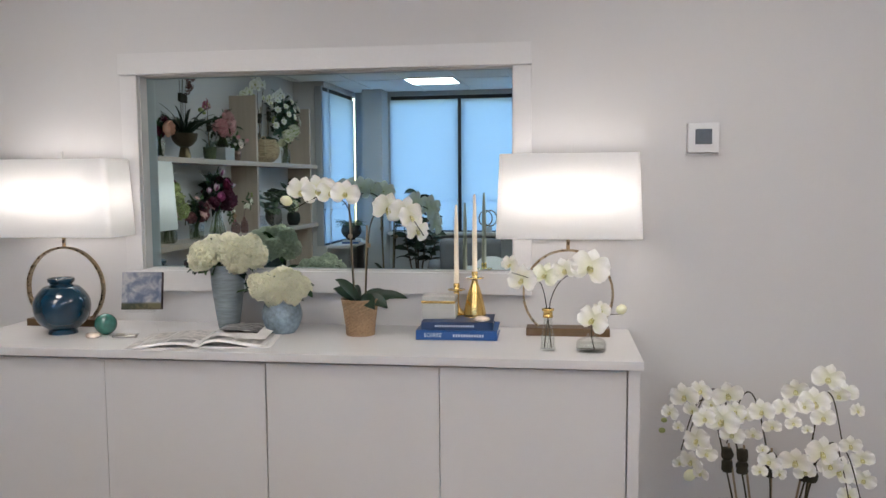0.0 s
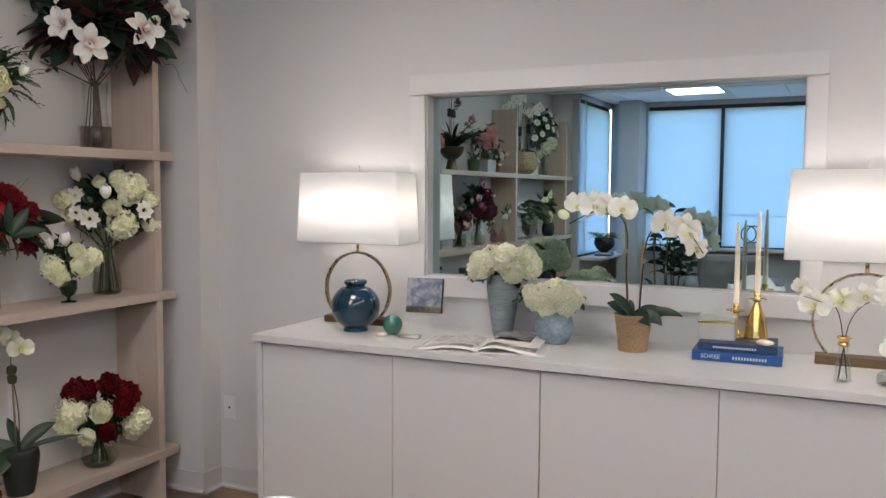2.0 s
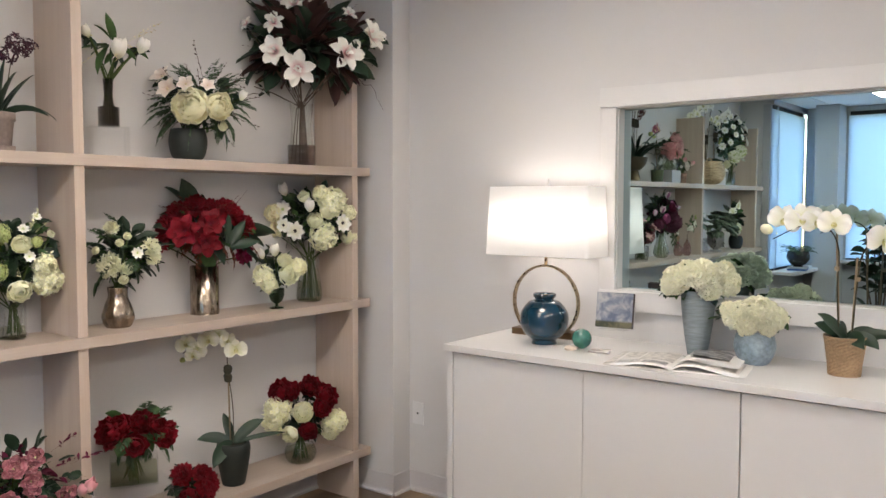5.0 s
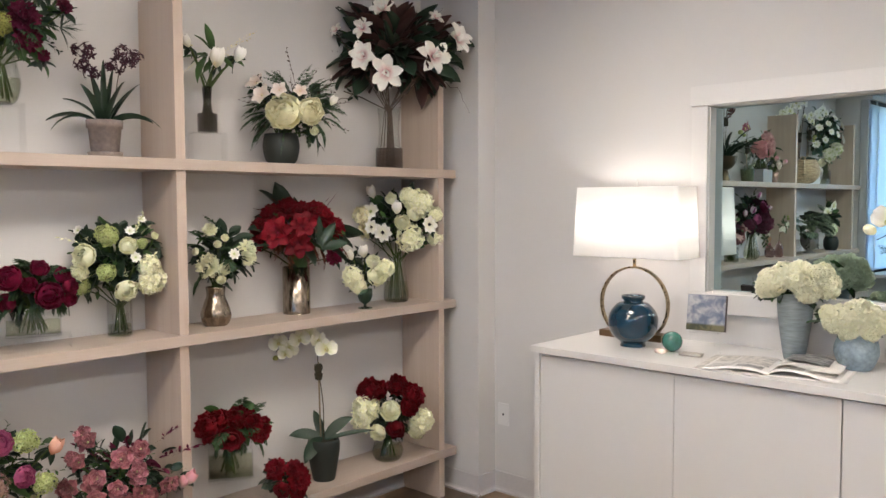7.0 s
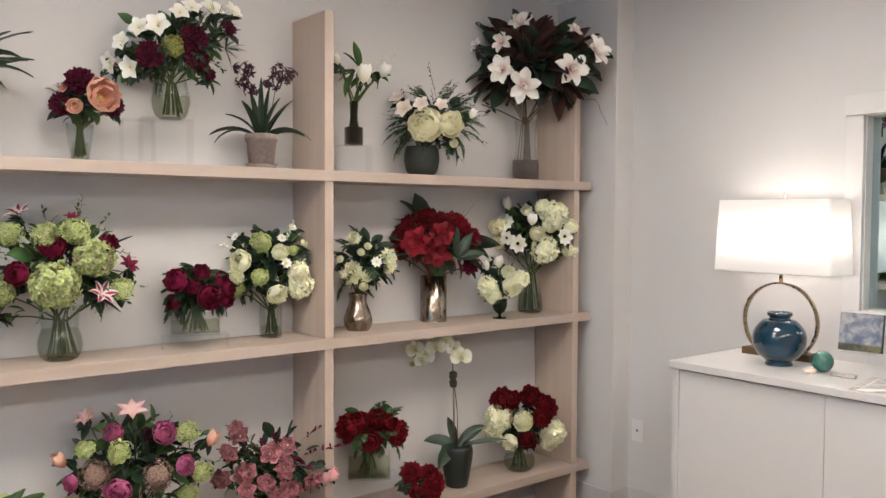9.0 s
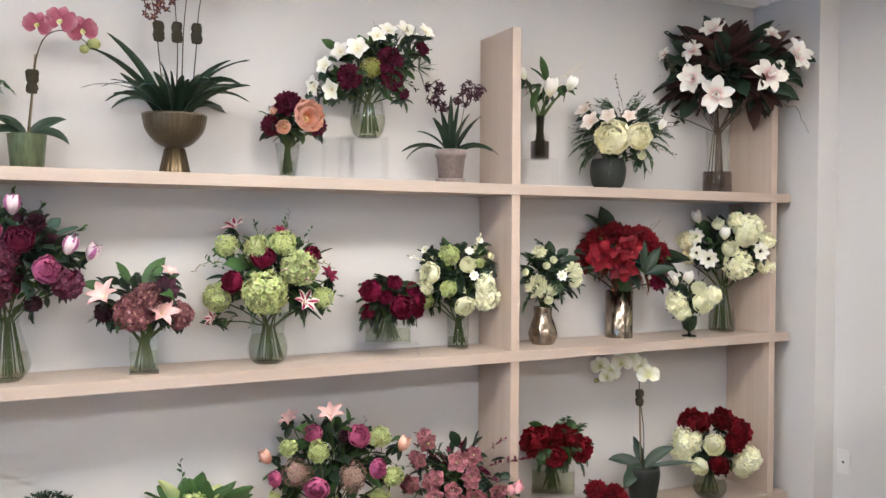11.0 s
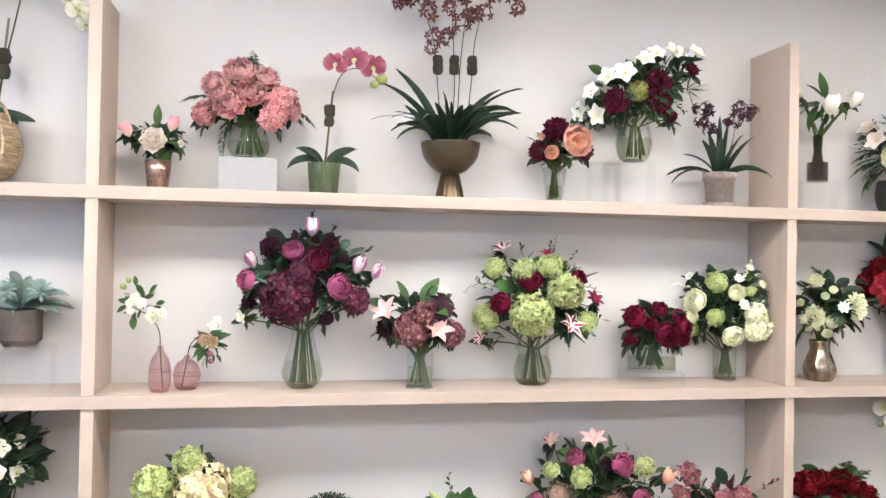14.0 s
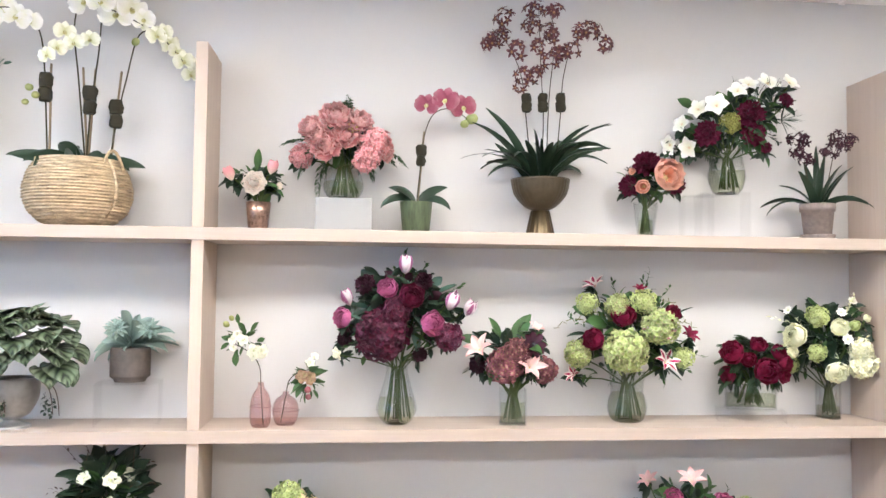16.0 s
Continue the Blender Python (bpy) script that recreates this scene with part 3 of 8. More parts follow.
def cluster(seed, n, size, petals=4, low=-0.75, lumps=0.08, width=0.85):
    """A round, uneven head of many small florets."""
    g, rnd = Geo(), random.Random(seed)
    swell = [(Vector([rnd.gauss(0, 1) for _ in range(3)]).normalized(), rnd.uniform(2.0, 4.0), rnd.uniform(0, 6)) for _ in range(3)]
    g.ball((0, 0, 0), 0.74, 0, 10)
    for p in fib(n, low):
        q = p * (0.95 + sum(0.055 * math.sin(f * p.dot(a) + ph) for a, f, ph in swell) + rnd.uniform(-lumps, lumps))
        m = Matrix.Translation(q) @ (p + Vector([rnd.uniform(-0.7, 0.7) for _ in range(3)])).to_track_quat("Z", "Y").to_matrix().to_4x4()
        t0, slot, k1 = rnd.uniform(0, 90), 1 if rnd.random() < 0.2 else 0, rnd.uniform(0.75, 1.25)
        for k in range(petals):
            petal(g, rnd, t0 + 360 * k / petals, k1 * size * rnd.uniform(0.85, 1.15), k1 * size * width, 48, rnd.uniform(-25, 15), 0.25, 0.2, nu=4, nv=4, m=m, slot=slot)
    return g


def tufted(seed, n=58, size=0.38):
    """A round head of ruffled tufts, each of two whorls of frilled petals."""
    g, rnd = Geo(), random.Random(seed)
    g.ball((0, 0, 0), 0.72, 0, 10)
    for p in fib(n, -0.85):
        q = p * rnd.uniform(0.74, 0.92)
        m = Matrix.Translation(q) @ (p + Vector([rnd.uniform(-0.35, 0.35) for _ in range(3)])).to_track_quat("Z", "Y").to_matrix().to_4x4()
        for count, ln, r0, r1 in ((4, 0.7, 82, 70), (6, 1.0, 60, 22)):
            t0 = rnd.uniform(0, 90)
            for k in range(count):
                petal(g, rnd, t0 + 360 * k / count + rnd.uniform(-12, 12), size * ln * rnd.uniform(0.85, 1.15), size * 0.72, r0, r1 + rnd.uniform(-18, 18), 0.3, 0.3, nu=5, nv=5, m=m, full=2.0, point=0.45)
    return g


def orchid_head(seed):
    g, rnd = Geo(), random.Random(seed)
    for turn, ln, w, s in ((90, 0.92, 0.66, 1), (218, 0.9, 0.62, 1), (322, 0.9, 0.62, 1)):
        petal(g, rnd, turn, ln, w, 8, -6, 0.12, 0.03, 0.04)
    for turn in (8, 172):
        petal(g, rnd, turn, 1.0, 1.32, 20, -10, 0.12, 0.08, 0.03, base=(0, 0, 0.03), neck=0.05, point=0.5, nu=7, nv=7)
    petal(g, rnd, 270, 0.42, 0.36, 60, 10, 0.6, 0, 0.0, base=(0, 0, 0.05), slot=1, nu=5, nv=4)
    petal(g, rnd, 235, 0.3, 0.22, 75, 50, 0.5, 0, 0.0, base=(0, 0, 0.05), slot=1, nu=4, nv=3)
    petal(g, rnd, 305, 0.3, 0.22, 75, 50, 0.5, 0, 0.0, base=(0, 0, 0.05), slot=1, nu=4, nv=3)
    g.ball((0, 0.02, 0.12), 0.08, 1, 5)
    return g


def centre(g, seed, slot=1, stamens=26, ring=0.22, knob=0.13):
    rnd = random.Random(seed)
    g.ball((0, 0, 0.1), knob, slot, 6, 0.8)
    for k in range(stamens):
        a = rnd.uniform(0, 6.283)
        r = ring * rnd.uniform(0.7, 1.25)
        petal(g, rnd, math.degrees(a), r, 0.05, 55, 40, 0.1, slot=slot, nu=3, nv=3)
    return g


def open_flower(seed, n, ln, w, r0, r1, cup, ruffle=0.05, inner=None, stamens=26, ring=0.22, knob=0.13, jitter=6, full=1.6, point=0.65):
    g = rosette(seed, [(n, ln, w, r0, r1, cup, 0.03)] + (inner or []), ruffle, jitter, full, point)
    return centre(g, seed, 1, stamens, ring, knob) if stamens else g


SHAPES = {
    "ranunculus": lambda s: rosette(s, [(4, 0.26, 0.34, 78, 140, 0.5, 0.02), (6, 0.40, 0.40, 68, 132, 0.5, 0.06), (8, 0.54, 0.46, 58, 124, 0.5, 0.11), (9, 0.68, 0.52, 46, 116, 0.45, 0.16),
                                         (10, 0.82, 0.58, 32, 110, 0.42, 0.21), (11, 0.96, 0.64, 16, 102, 0.4, 0.25), (11, 1.06, 0.74, 0, 104, 0.36, 0.27), (10, 1.12, 0.86, -14, 84, 0.32, 0.27)], 0.06, 8, 2.0, 0.4, 0.27),
    "rose": lambda s: rosette(s, [(3, 0.36, 0.4, 82, 132, 0.6, 0.01), (5, 0.52, 0.5, 70, 122, 0.5, 0.05), (6, 0.70, 0.62, 56, 108, 0.45, 0.1), (7, 0.88, 0.74, 38, 92, 0.4, 0.15), (8, 1.02, 0.84, 18, 70, 0.34, 0.19), (8, 1.08, 0.9, -6, 38, 0.3, 0.2)], 0.07, 7, 1.9, 0.45, 0.30),
    "peony": lambda s: rosette(s, [(5, 0.36, 0.32, 78, 128, 0.5, 0.02), (9, 0.54, 0.38, 66, 118, 0.5, 0.06), (11, 0.72, 0.44, 54, 110, 0.45, 0.1), (12, 0.88, 0.50, 38, 102, 0.42, 0.15),
                                    (12, 1.0, 0.58, 20, 92, 0.4, 0.2), (12, 1.08, 0.66, 0, 78, 0.36, 0.22), (10, 1.12, 0.76, -18, 60, 0.32, 0.22)], 0.13, 10, 2.2, 0.4, 0.34),
    "carnation": lambda s: rosette(s, [(8, 0.55, 0.36, 70, 100, 0.3, 0.02), (12, 0.74, 0.40, 52, 88, 0.3, 0.05), (14, 0.88, 0.42, 34, 68, 0.3, 0.08), (15, 0.98, 0.44, 16, 46, 0.3, 0.1), (15, 1.02, 0.44, -4, 22, 0.3, 0.12), (13, 0.98, 0.44, -28, -10, 0.3, 0.12)], 0.20, 10),
    "hydrangea": lambda s: cluster(s, 210, 0.19, 4, -0.85, 0.12, 0.95),
    "mophead": tufted,
    "snowball": lambda s: cluster(s, 170, 0.16, 5, -0.9, 0.12),
    "allium": lambda s: cluster(s, 190, 0.15, 5, -0.95, 0.16, 0.3),
    "tulip": lambda s: rosette(s, [(3, 1.9, 1.15, 40, 108, 0.7, 0.05), (3, 2.0, 1.25, 30, 104, 0.7, 0.08)], 0.03, 4, 1.1, 0.8),
    "lily": lambda s: open_flower(s, 6, 1.25, 0.52, 68, 4, 0.4, 0.04, stamens=6, ring=0.5, knob=0.05, full=1.05, point=1.0),
    "amaryllis": lambda s: open_flower(s, 6, 1.14, 0.76, 64, -14, 0.4, 0.16, [(5, 0.85, 0.6, 78, 24, 0.45, 0.03)], stamens=6, ring=0.45, knob=0.05, full=1.5, point=0.5),
    "magnolia": lambda s: open_flower(s, 6, 1.15, 0.70, 46, 4, 0.45, 0.08, [(3, 0.75, 0.36, 74, 58, 0.4, 0.02)], 10, 0.14, 0.08, 16, 1.45, 0.6),
    "anemone": lambda s: open_flower(s, 8, 1.05, 0.62, 18, 12, 0.25, 0.08, stamens=34, ring=0.3, knob=0.16),
    "poppy": lambda s: open_flower(s, 9, 1.15, 0.95, 0, 84, 0.45, 0.03, [(8, 0.85, 0.8, 15, 92, 0.45, 0.05)], 34, 0.26, 0.12, full=2.2, point=0.4),
    "cymbidium": lambda s: open_flower(s, 5, 1.05, 0.82, 34, 8, 0.3, 0.05, stamens=5, ring=0.34, knob=0.12, full=1.15, point=0.8),
    "hellebore": lambda s: open_flower(s, 5, 1.05, 0.9, 48, -4, 0.35, 0.2, [(5, 0.85, 0.66, 62, 28, 0.4, 0.03), (4, 0.6, 0.44, 72, 50, 0.4, 0.02)], stamens=20, ring=0.26, knob=0.12, jitter=14),
    "oncidium": None, "orchid": orchid_head, "berry": None, "bud": None,
}


def oncidium_head(seed):
    """A loose spray of small five-petalled flowers."""
    g, rnd = Geo(), random.Random(seed)
    for p in list(fib(8, -0.9)):
        q = Vector((p[0], p[1], p[2] * 0.7)) * rnd.uniform(0.35, 0.85)
        m = Matrix.Translation(q) @ (p + Vector((0, 0, 0.7))).to_track_quat("Z", "Y").to_matrix().to_4x4()
        t0 = rnd.uniform(0, 72)
        for k in range(5):
            petal(g, rnd, t0 + 72 * k, 0.50, 0.21, 25, -15, 0.2, nu=4, nv=3, m=m, full=1.1)
        petal(g, rnd, t0 + 30, 0.15, 0.13, 30, 0, 0.2, nu=3, nv=3, m=m, slot=1)
    return g


def berry_head(seed):
    g, rnd = Geo(), random.Random(seed)
    for p in fib(16, -0.6):
        g.ball(p * rnd.uniform(0.6, 0.85), 0.2, 0, 6)
    return g


def bud_head(seed):
    g = Geo()
    g.ball((0, 0, 0.3), 1.0, 0, 8, 1.35)
    return g


SHAPES.update(oncidium=oncidium_head, berry=berry_head, bud=bud_head)
SECOND = {"anemone": "black", "amaryllis": "crimson", "lily": "yellow", "magnolia": "dusky", "orchid": "lip", "poppy": "gold", "cymbidium": "blush", "hellebore": "lime", "oncidium": "dusky"}
TONE_OF = {("orchid", "white"): "pearl", ("magnolia", "white"): "magnolia", ("ranunculus", "pink"): "rosepink", ("tulip", "striped"): "violet", ("hellebore", "green"): "greenwhite", ("hellebore", "rose"): "dusky", ("hellebore", "mauve"): "dusty", ("lily", "blush"): "lilypink", ("anemone", "red"): "crimson", ("orchid", "rose"): "orchidrose",
           ("allium", "mauve"): "tan", ("bud", "green"): "bud", ("bud", "mauve"): "dusky", ("anemone", "scarlet"): "red", ("anemone", "plain"): "pearl", ("anemone", "white"): "pearl", ("cymbidium", "white"): "pearl", ("tulip", "white"): "pearl", ("oncidium", "dark"): "dark", ("cymbidium", "blush"): "palepink",
           ("orchid", "cream"): "greenwhite", ("anemone", "dark"): "dark"}
PLAIN = {"bud": "flower_bud", "berry": "berry_cluster", "snowball": "snowball_flower", "oncidium": "orchid_spray", "mophead": "hydrangea_head"}
MIXED = {"plum": "burgundy", "mauve": "dusky", "green": "lime", "lime": "green", "cream": "blush", "white": "ivory", "greenwhite": "lime", "ivory": "white", "tan": "mauve"}
_heads = {}


def head_mesh(kind, tone, variant):
    key = (kind, tone, variant)
    if key not in _heads:
        first = TONES[TONE_OF.get((kind, tone), tone)]
        second = TONES["lime" if tone == "plain" else SECOND.get(kind, "yellow")]
        if kind in ("hydrangea", "mophead", "snowball", "allium"):
            second = TONES[MIXED[tone]] if tone in MIXED else first
        if (kind, tone) in (("rose", "white"), ("rose", "cream"), ("anemone", "red")):
            kind = "ranunculus"
        if (kind, tone) == ("anemone", "scarlet"):
            kind = "carnation"
        g = SHAPES[kind](variant * 7 + len(kind))
        _heads[key] = g.mesh(f"{kind} {tone}", [first, second], kind not in ("bud",))
    return _heads[key]


def aim(d, spin=0.0):
    return Vector(d).normalized().to_track_quat("Z", "Y").to_matrix().to_4x4() @ pose(0, 0, 0, 0, 0, spin)


UPRIGHT = {"tulip", "bud"}
FACING = {"orchid"}


def head(parent, code, place, r, d, spin, variant):
    kind, tone = code.split(".")
    ob = new(PLAIN.get(kind, kind + "_flower" if kind in ("lily", "tulip", "rose", "orchid") else kind), head_mesh(kind, tone, variant))
    ob.parent = parent
    if kind in ("ranunculus", "rose", "peony", "carnation"):
        r = r * 0.87
    if kind in ("hydrangea", "snowball", "allium"):
        r = r * 0.94
    if kind == "tulip":
        r = r * 0.63
        d = Vector((d[0] * 0.7, d[1] * 0.5, 1.0))
        place = Vector(place) - Vector((0, 0, r * 1.2))
    if kind == "lily":
        r = r * 0.98
        d = Vector((d[0], d[1], d[2] + 0.8))
    if kind == "orchid":
        spin = (spin - 180) / 9
    if kind == "orchid":
        r = r * 1.2
    ob.matrix_local = Matrix.Translation(place) @ aim(d, spin) @ Matrix.Scale(r, 4)
    return ob


def leaf(g, rnd, base, d, length, width, droop=40.0, cup=0.25, slot=0, nu=7, nv=5, point=1.0, ruffle=0.03, twist=None):
    """A leaf from base along d, bending down."""
    d = Vector(d).normalized()
    rise = math.degrees(math.asin(max(-1, min(1, d[2]))))
    petal(g, rnd, math.degrees(math.atan2(d[1], d[0])), length, width, rise + droop * 0.3, rise - droop, cup, ruffle, 0, base, point, 0.1, slot, nu, nv, None, 1.0, rnd.uniform(-70, 70) if twist is None else twist)


def frond(g, rnd, base, d, length, width, droop=50, n=24, slot=0):
    """A fern: leaflets on both sides of a bending rib."""
    d = Vector(d).normalized()
    p, rise = Vector(base), math.degrees(math.asin(d[2]))
    flat = math.atan2(d[1], d[0])
    side = Vector((-math.sin(flat), math.cos(flat), 0))
    for i in range(n):
        u = i / (n - 1)
        a = radians(rise - droop * u)
        step = Vector((math.cos(flat) * math.cos(a), math.sin(flat) * math.cos(a), math.sin(a)))
        p = p + step * length / n
        w = width * math.sin(math.pi * min(1, 0.15 + 0.85 * u)) + 0.004
        for s in (-1, 1):
            leaf(g, rnd, p, step * 0.8 + side * s + Vector((0, 0, rnd.uniform(-0.2, 0.3))), w * rnd.uniform(0.7, 1.2), w * 0.26, 25, 0.1, slot, 3, 3)
    g.grid([[Vector(base) + Vector((0.001, 0, 0)), Vector(base) - Vector((0.001, 0, 0))], [p, p + Vector((0.001, 0, 0))]], slot)


def linked(name, me, parent, label="", kind=""):
    ob = new(name, me)
    ob.parent = parent
    if label:
        ob["label"] = label
    if kind:
        ob["kind"] = kind
    return ob


def stems_to(parent, points, foot, spread, radius=0.002, neck=None, name="stem", mat=None):
    """Stems from the foot of a vase through its neck to the heads."""
    rnd = random.Random(len(points))
    for p in [q for q in points for _ in range(max(1, round(22 / len(points))))]:
        a, s = rnd.uniform(0, 6.283), spread * math.sqrt(rnd.uniform(0.05, 1.1))
        b = Vector((s * math.cos(a), s * math.sin(a), foot + rnd.uniform(0.004, 0.02)))
        n = Vector((0.45 * b[0] if neck else 0, 0.45 * b[1] if neck else 0, neck or (foot + 0.6 * (p[2] - foot))))
        part(name, tube(bmesh.new(), [b, (b + n) / 2, n, n.lerp(Vector(p), 0.5) + Vector((0, 0, 0.01)), Vector(p)], radius, 5), mat or STEM, parent)


def bouquet(name, label, place, turn, heads, z0, leaves=(), foot=0.006, spread=0.025, neck=None, depth=0.085, group="flower arrangements", category="flower arrangement", stem=True, seed=1, back=None, stem_mat=None, fill=14):
    """A vase's worth of flowers. heads: kind and tone, then cm to the right, up, and radius. leaves: (maker, count, length, width, materials).
    back: how far behind the vase's axis the wall is."""
    rnd = random.Random(seed)
    w = tagged(thing(name, place, label, category, group), "")
    w.rotation_euler = (0, 0, radians(turn))
    us, vs = [h[1] for h in heads], [h[2] for h in heads]
    cu, cv = (min(us) + max(us)) / 200, (min(vs) + max(vs)) / 200
    ru, rv = max(0.05, (max(us) - min(us)) / 200 + 0.03), max(0.05, (max(vs) - min(vs)) / 200 + 0.03)
    spots = []
    for i, (code, u, v, r) in enumerate(heads):
        u, v, r = u / 100, v / 100, r / 100
        k = max(0.0, 1 - ((u - cu) / ru) ** 2 - ((v - cv) / rv) ** 2)
        y = -depth * math.sqrt(k) * (0.85 + 0.3 * rnd.random()) + rnd.uniform(-0.01, 0.01)
        d = Vector(((u - cu) / ru * 0.9, -0.75 - 0.4 * k, (v - cv) / rv * 0.6 + 0.25))
        kind = code.split(".")[0]
        if kind == "orchid":
            d = Vector((d[0] * 0.5 + rnd.uniform(-0.45, 0.45), -1, -0.08 + rnd.uniform(-0.3, 0.25)))
        spot = Vector((u, y, v)) - d.normalized() * r * (0.45 if kind in ("ranunculus", "rose", "peony", "carnation", "poppy") else 0.0)
        if kind in ("hydrangea", "snowball", "allium", "berry", "mophead"):
            spot = Vector((u, y + r * 0.25, v))
        head(w, code, spot, r * 1.04, d, rnd.uniform(0, 360), i % 2)
        spots.append(spot + Vector((0, 0.02, -0.01)))
    if stem:
        stems_to(w, spots, foot, spread, 0.0027, neck, mat=stem_mat)
        g = Geo()
        for p in spots:
            for k in range(5):
                d = Vector((rnd.uniform(-1, 1), rnd.uniform(-0.5, 0.5), rnd.uniform(-0.9, 0.7)))
                leaf(g, rnd, p + Vector((0, 0.015, -0.01)) - d * 0.01, d, rnd.uniform(0.04, 0.065), rnd.uniform(0.02, 0.032), 30)
        top = Vector((0, 0, (neck or 0.1) + 0.03))
        for k in range(fill * len(spots)):
            a, b = rnd.choice(spots), rnd.choice(spots)
            if (a - b).length > 0.26:
                continue
            p = a.lerp(b, rnd.uniform(0.1, 0.9)).lerp(top, rnd.uniform(0.0, 0.45)) + Vector((rnd.gauss(0, 0.008), rnd.uniform(0.0, 0.03), rnd.gauss(0, 0.008)))
            d = Vector((rnd.uniform(-1, 1), rnd.uniform(-0.6, 0.4), rnd.uniform(-0.8, 0.8))) + (p - top) * 4
            leaf(g, rnd, p, d, rnd.uniform(0.03, 0.055), rnd.uniform(0.014, 0.024), 35, nu=5, nv=3, slot=1 if rnd.random() < 0.4 else 0)
        linked("foliage", g.mesh("foliage", [DEEP, LEAF]), w, kind="stuff")
    for maker, count, ln, wd, mat in leaves:
        g = Geo()
        for i in range(round(count * (2.2 if maker == "leaf" else 1.25))):
            e, a = rnd.uniform(-0.75, 1.0), rnd.uniform(0, 6.283)
            s = math.sqrt(max(0.0, 1 - e * e))
            d = Vector((s * math.cos(a), 0.8 * s * math.sin(a), e))
            inner = rnd.uniform(0.15, 0.72) if maker != "frond" else rnd.uniform(0.3, 0.7)
            b = Vector((cu + d[0] * ru * inner, d[1] * depth * 0.8 * inner, cv + d[2] * rv * inner - 0.012))
            d = d + Vector([rnd.uniform(-0.35, 0.35) for _ in range(3)])
            if d[1] < 0:
                d[1] *= 0.5
            size = rnd.uniform(0.7, 1.25)
            if back and b[1] + d[1] * ln * size > back:
                d[1] = -abs(d[1]) * 0.5
                b[1] = min(b[1], back - 0.03)
            if maker == "frond":
                frond(g, rnd, b, d, ln * size, wd)
            elif maker == "spray":
                tip = b + d.normalized() * ln * size
                g.grid([[b, b + Vector((0.0015, 0, 0))], [tip, tip + Vector((0.0015, 0, 0))]])
                for k in range(7):
                    q = b.lerp(tip, 0.35 + 0.65 * k / 6)
                    leaf(g, rnd, q, d + Vector((rnd.uniform(-1, 1), rnd.uniform(-1, 1), rnd.uniform(-0.5, 1))), wd * 2.2, wd, 20, 0.2, 0, 4, 3)
            else:
                leaf(g, rnd, b, d, ln * size, wd * 1.3 * size, rnd.uniform(0, 40))
            if maker == "leaf" and ln >= 0.085:
                linked("leaf", g.mesh("leaf", [mat]), w)
                g = Geo()
        if g.v:
            linked("foliage", g.mesh("foliage", [mat]), w, kind="stuff")
    return w


# ---- vessels ----
def thin_glass(name, colour, gloss=0.04, share=0.55, least=0.035):
    """Clear thin glass: mostly let through, glossy at a slant."""
    m, nt, b = nodes_of(name)
    tr, gl, mx = nt.nodes.new("ShaderNodeBsdfTransparent"), nt.nodes.new("ShaderNodeBsdfGlossy"), nt.nodes.new("ShaderNodeMixShader")
    tr.inputs[0].default_value = (*colour, 1)
    gl.inputs["Roughness"].default_value = gloss
    lw, up, fit_in = nt.nodes.new("ShaderNodeLayerWeight"), node(nt, "ShaderNodeMath"), node(nt, "ShaderNodeMath")
    up.operation, up.inputs[1].default_value = "POWER", 3.0
    fit_in.operation, fit_in.inputs[1].default_value, fit_in.inputs[2].default_value = "MULTIPLY_ADD", share, least
    lw.inputs[0].default_value = 0.5
    nt.links.new(lw.outputs["Facing"], up.inputs[0])
    nt.links.new(up.outputs[0], fit_in.inputs[0])
    nt.links.new(fit_in.outputs[0], mx.inputs[0])
    nt.links.new(tr.outputs[0], mx.inputs[1])
    nt.links.new(gl.outputs[0], mx.inputs[2])
    nt.links.new(mx.outputs[0], nt.nodes["Material Output"].inputs[0])
    return m


VASE = thin_glass("clear vase glass", (0.972, 0.982, 0.975), 0.03, 0.5, 0.022)
WATER = thin_glass("water with green stems", (0.90, 0.92, 0.82), 0.03, 0.2, 0.012)
CLEARWATER = thin_glass("clear water", (0.965, 0.975, 0.97), 0.03, 0.2, 0.012)
PINKGLASS = thin_glass("dusky pink glass", (0.93, 0.84, 0.84))
GREENGLASS = thin_glass("dark green glass", (0.5, 0.6, 0.52))
ACRYLIC = thin_glass("clear acrylic", (0.997, 0.998, 0.999), 0.02, 0.22, 0.012)


def vessel(parent, profile, mat=None, wall=0.0035, name="vase", n=36, label="", wobble=None):
    """A hollow turned vessel from its outer profile, bottom to lip."""
    outer = [(0, profile[0][1])] + list(profile)
    inner = [(max(0.001, r - wall), z) for r, z in reversed(profile)]
    inner[-1] = (inner[-1][0], profile[0][1] + max(wall, 0.006))
    return part(name, lathe(outer + inner + [(0, inner[-1][1])], n, wobble=wobble), mat or VASE, parent, label)


def water(parent, profile, level, mat=None):
    pr = [(r - 0.0045, z) for r, z in profile if z < level]
    pr[0] = (pr[0][0], profile[0][1] + 0.007)
    vase = [c for c in parent.children if c.name.startswith("vase")]
    return part("water", lathe([(0, pr[0][1])] + pr + [(pr[-1][0], level), (0, level)], 32), mat or WATER, vase[0] if vase else parent)


def smooth_profile(points, n=5):
    """A round-shouldered profile through the given (radius, height) pairs."""
    out = []
    for i in range(len(points) - 1):
        p0, p1, p2, p3 = (points[max(0, min(len(points) - 1, i + k))] for k in (-1, 0, 1, 2))
        for k in range(n):
            t = k / n
            out.append(tuple(0.5 * (2 * b + (c - a) * t + (2 * a - 5 * b + 4 * c - d) * t * t + (3 * b - a - 3 * c + d) * t ** 3) for a, b, c, d in zip(p0, p1, p2, p3)))
    return out + [points[-1]]


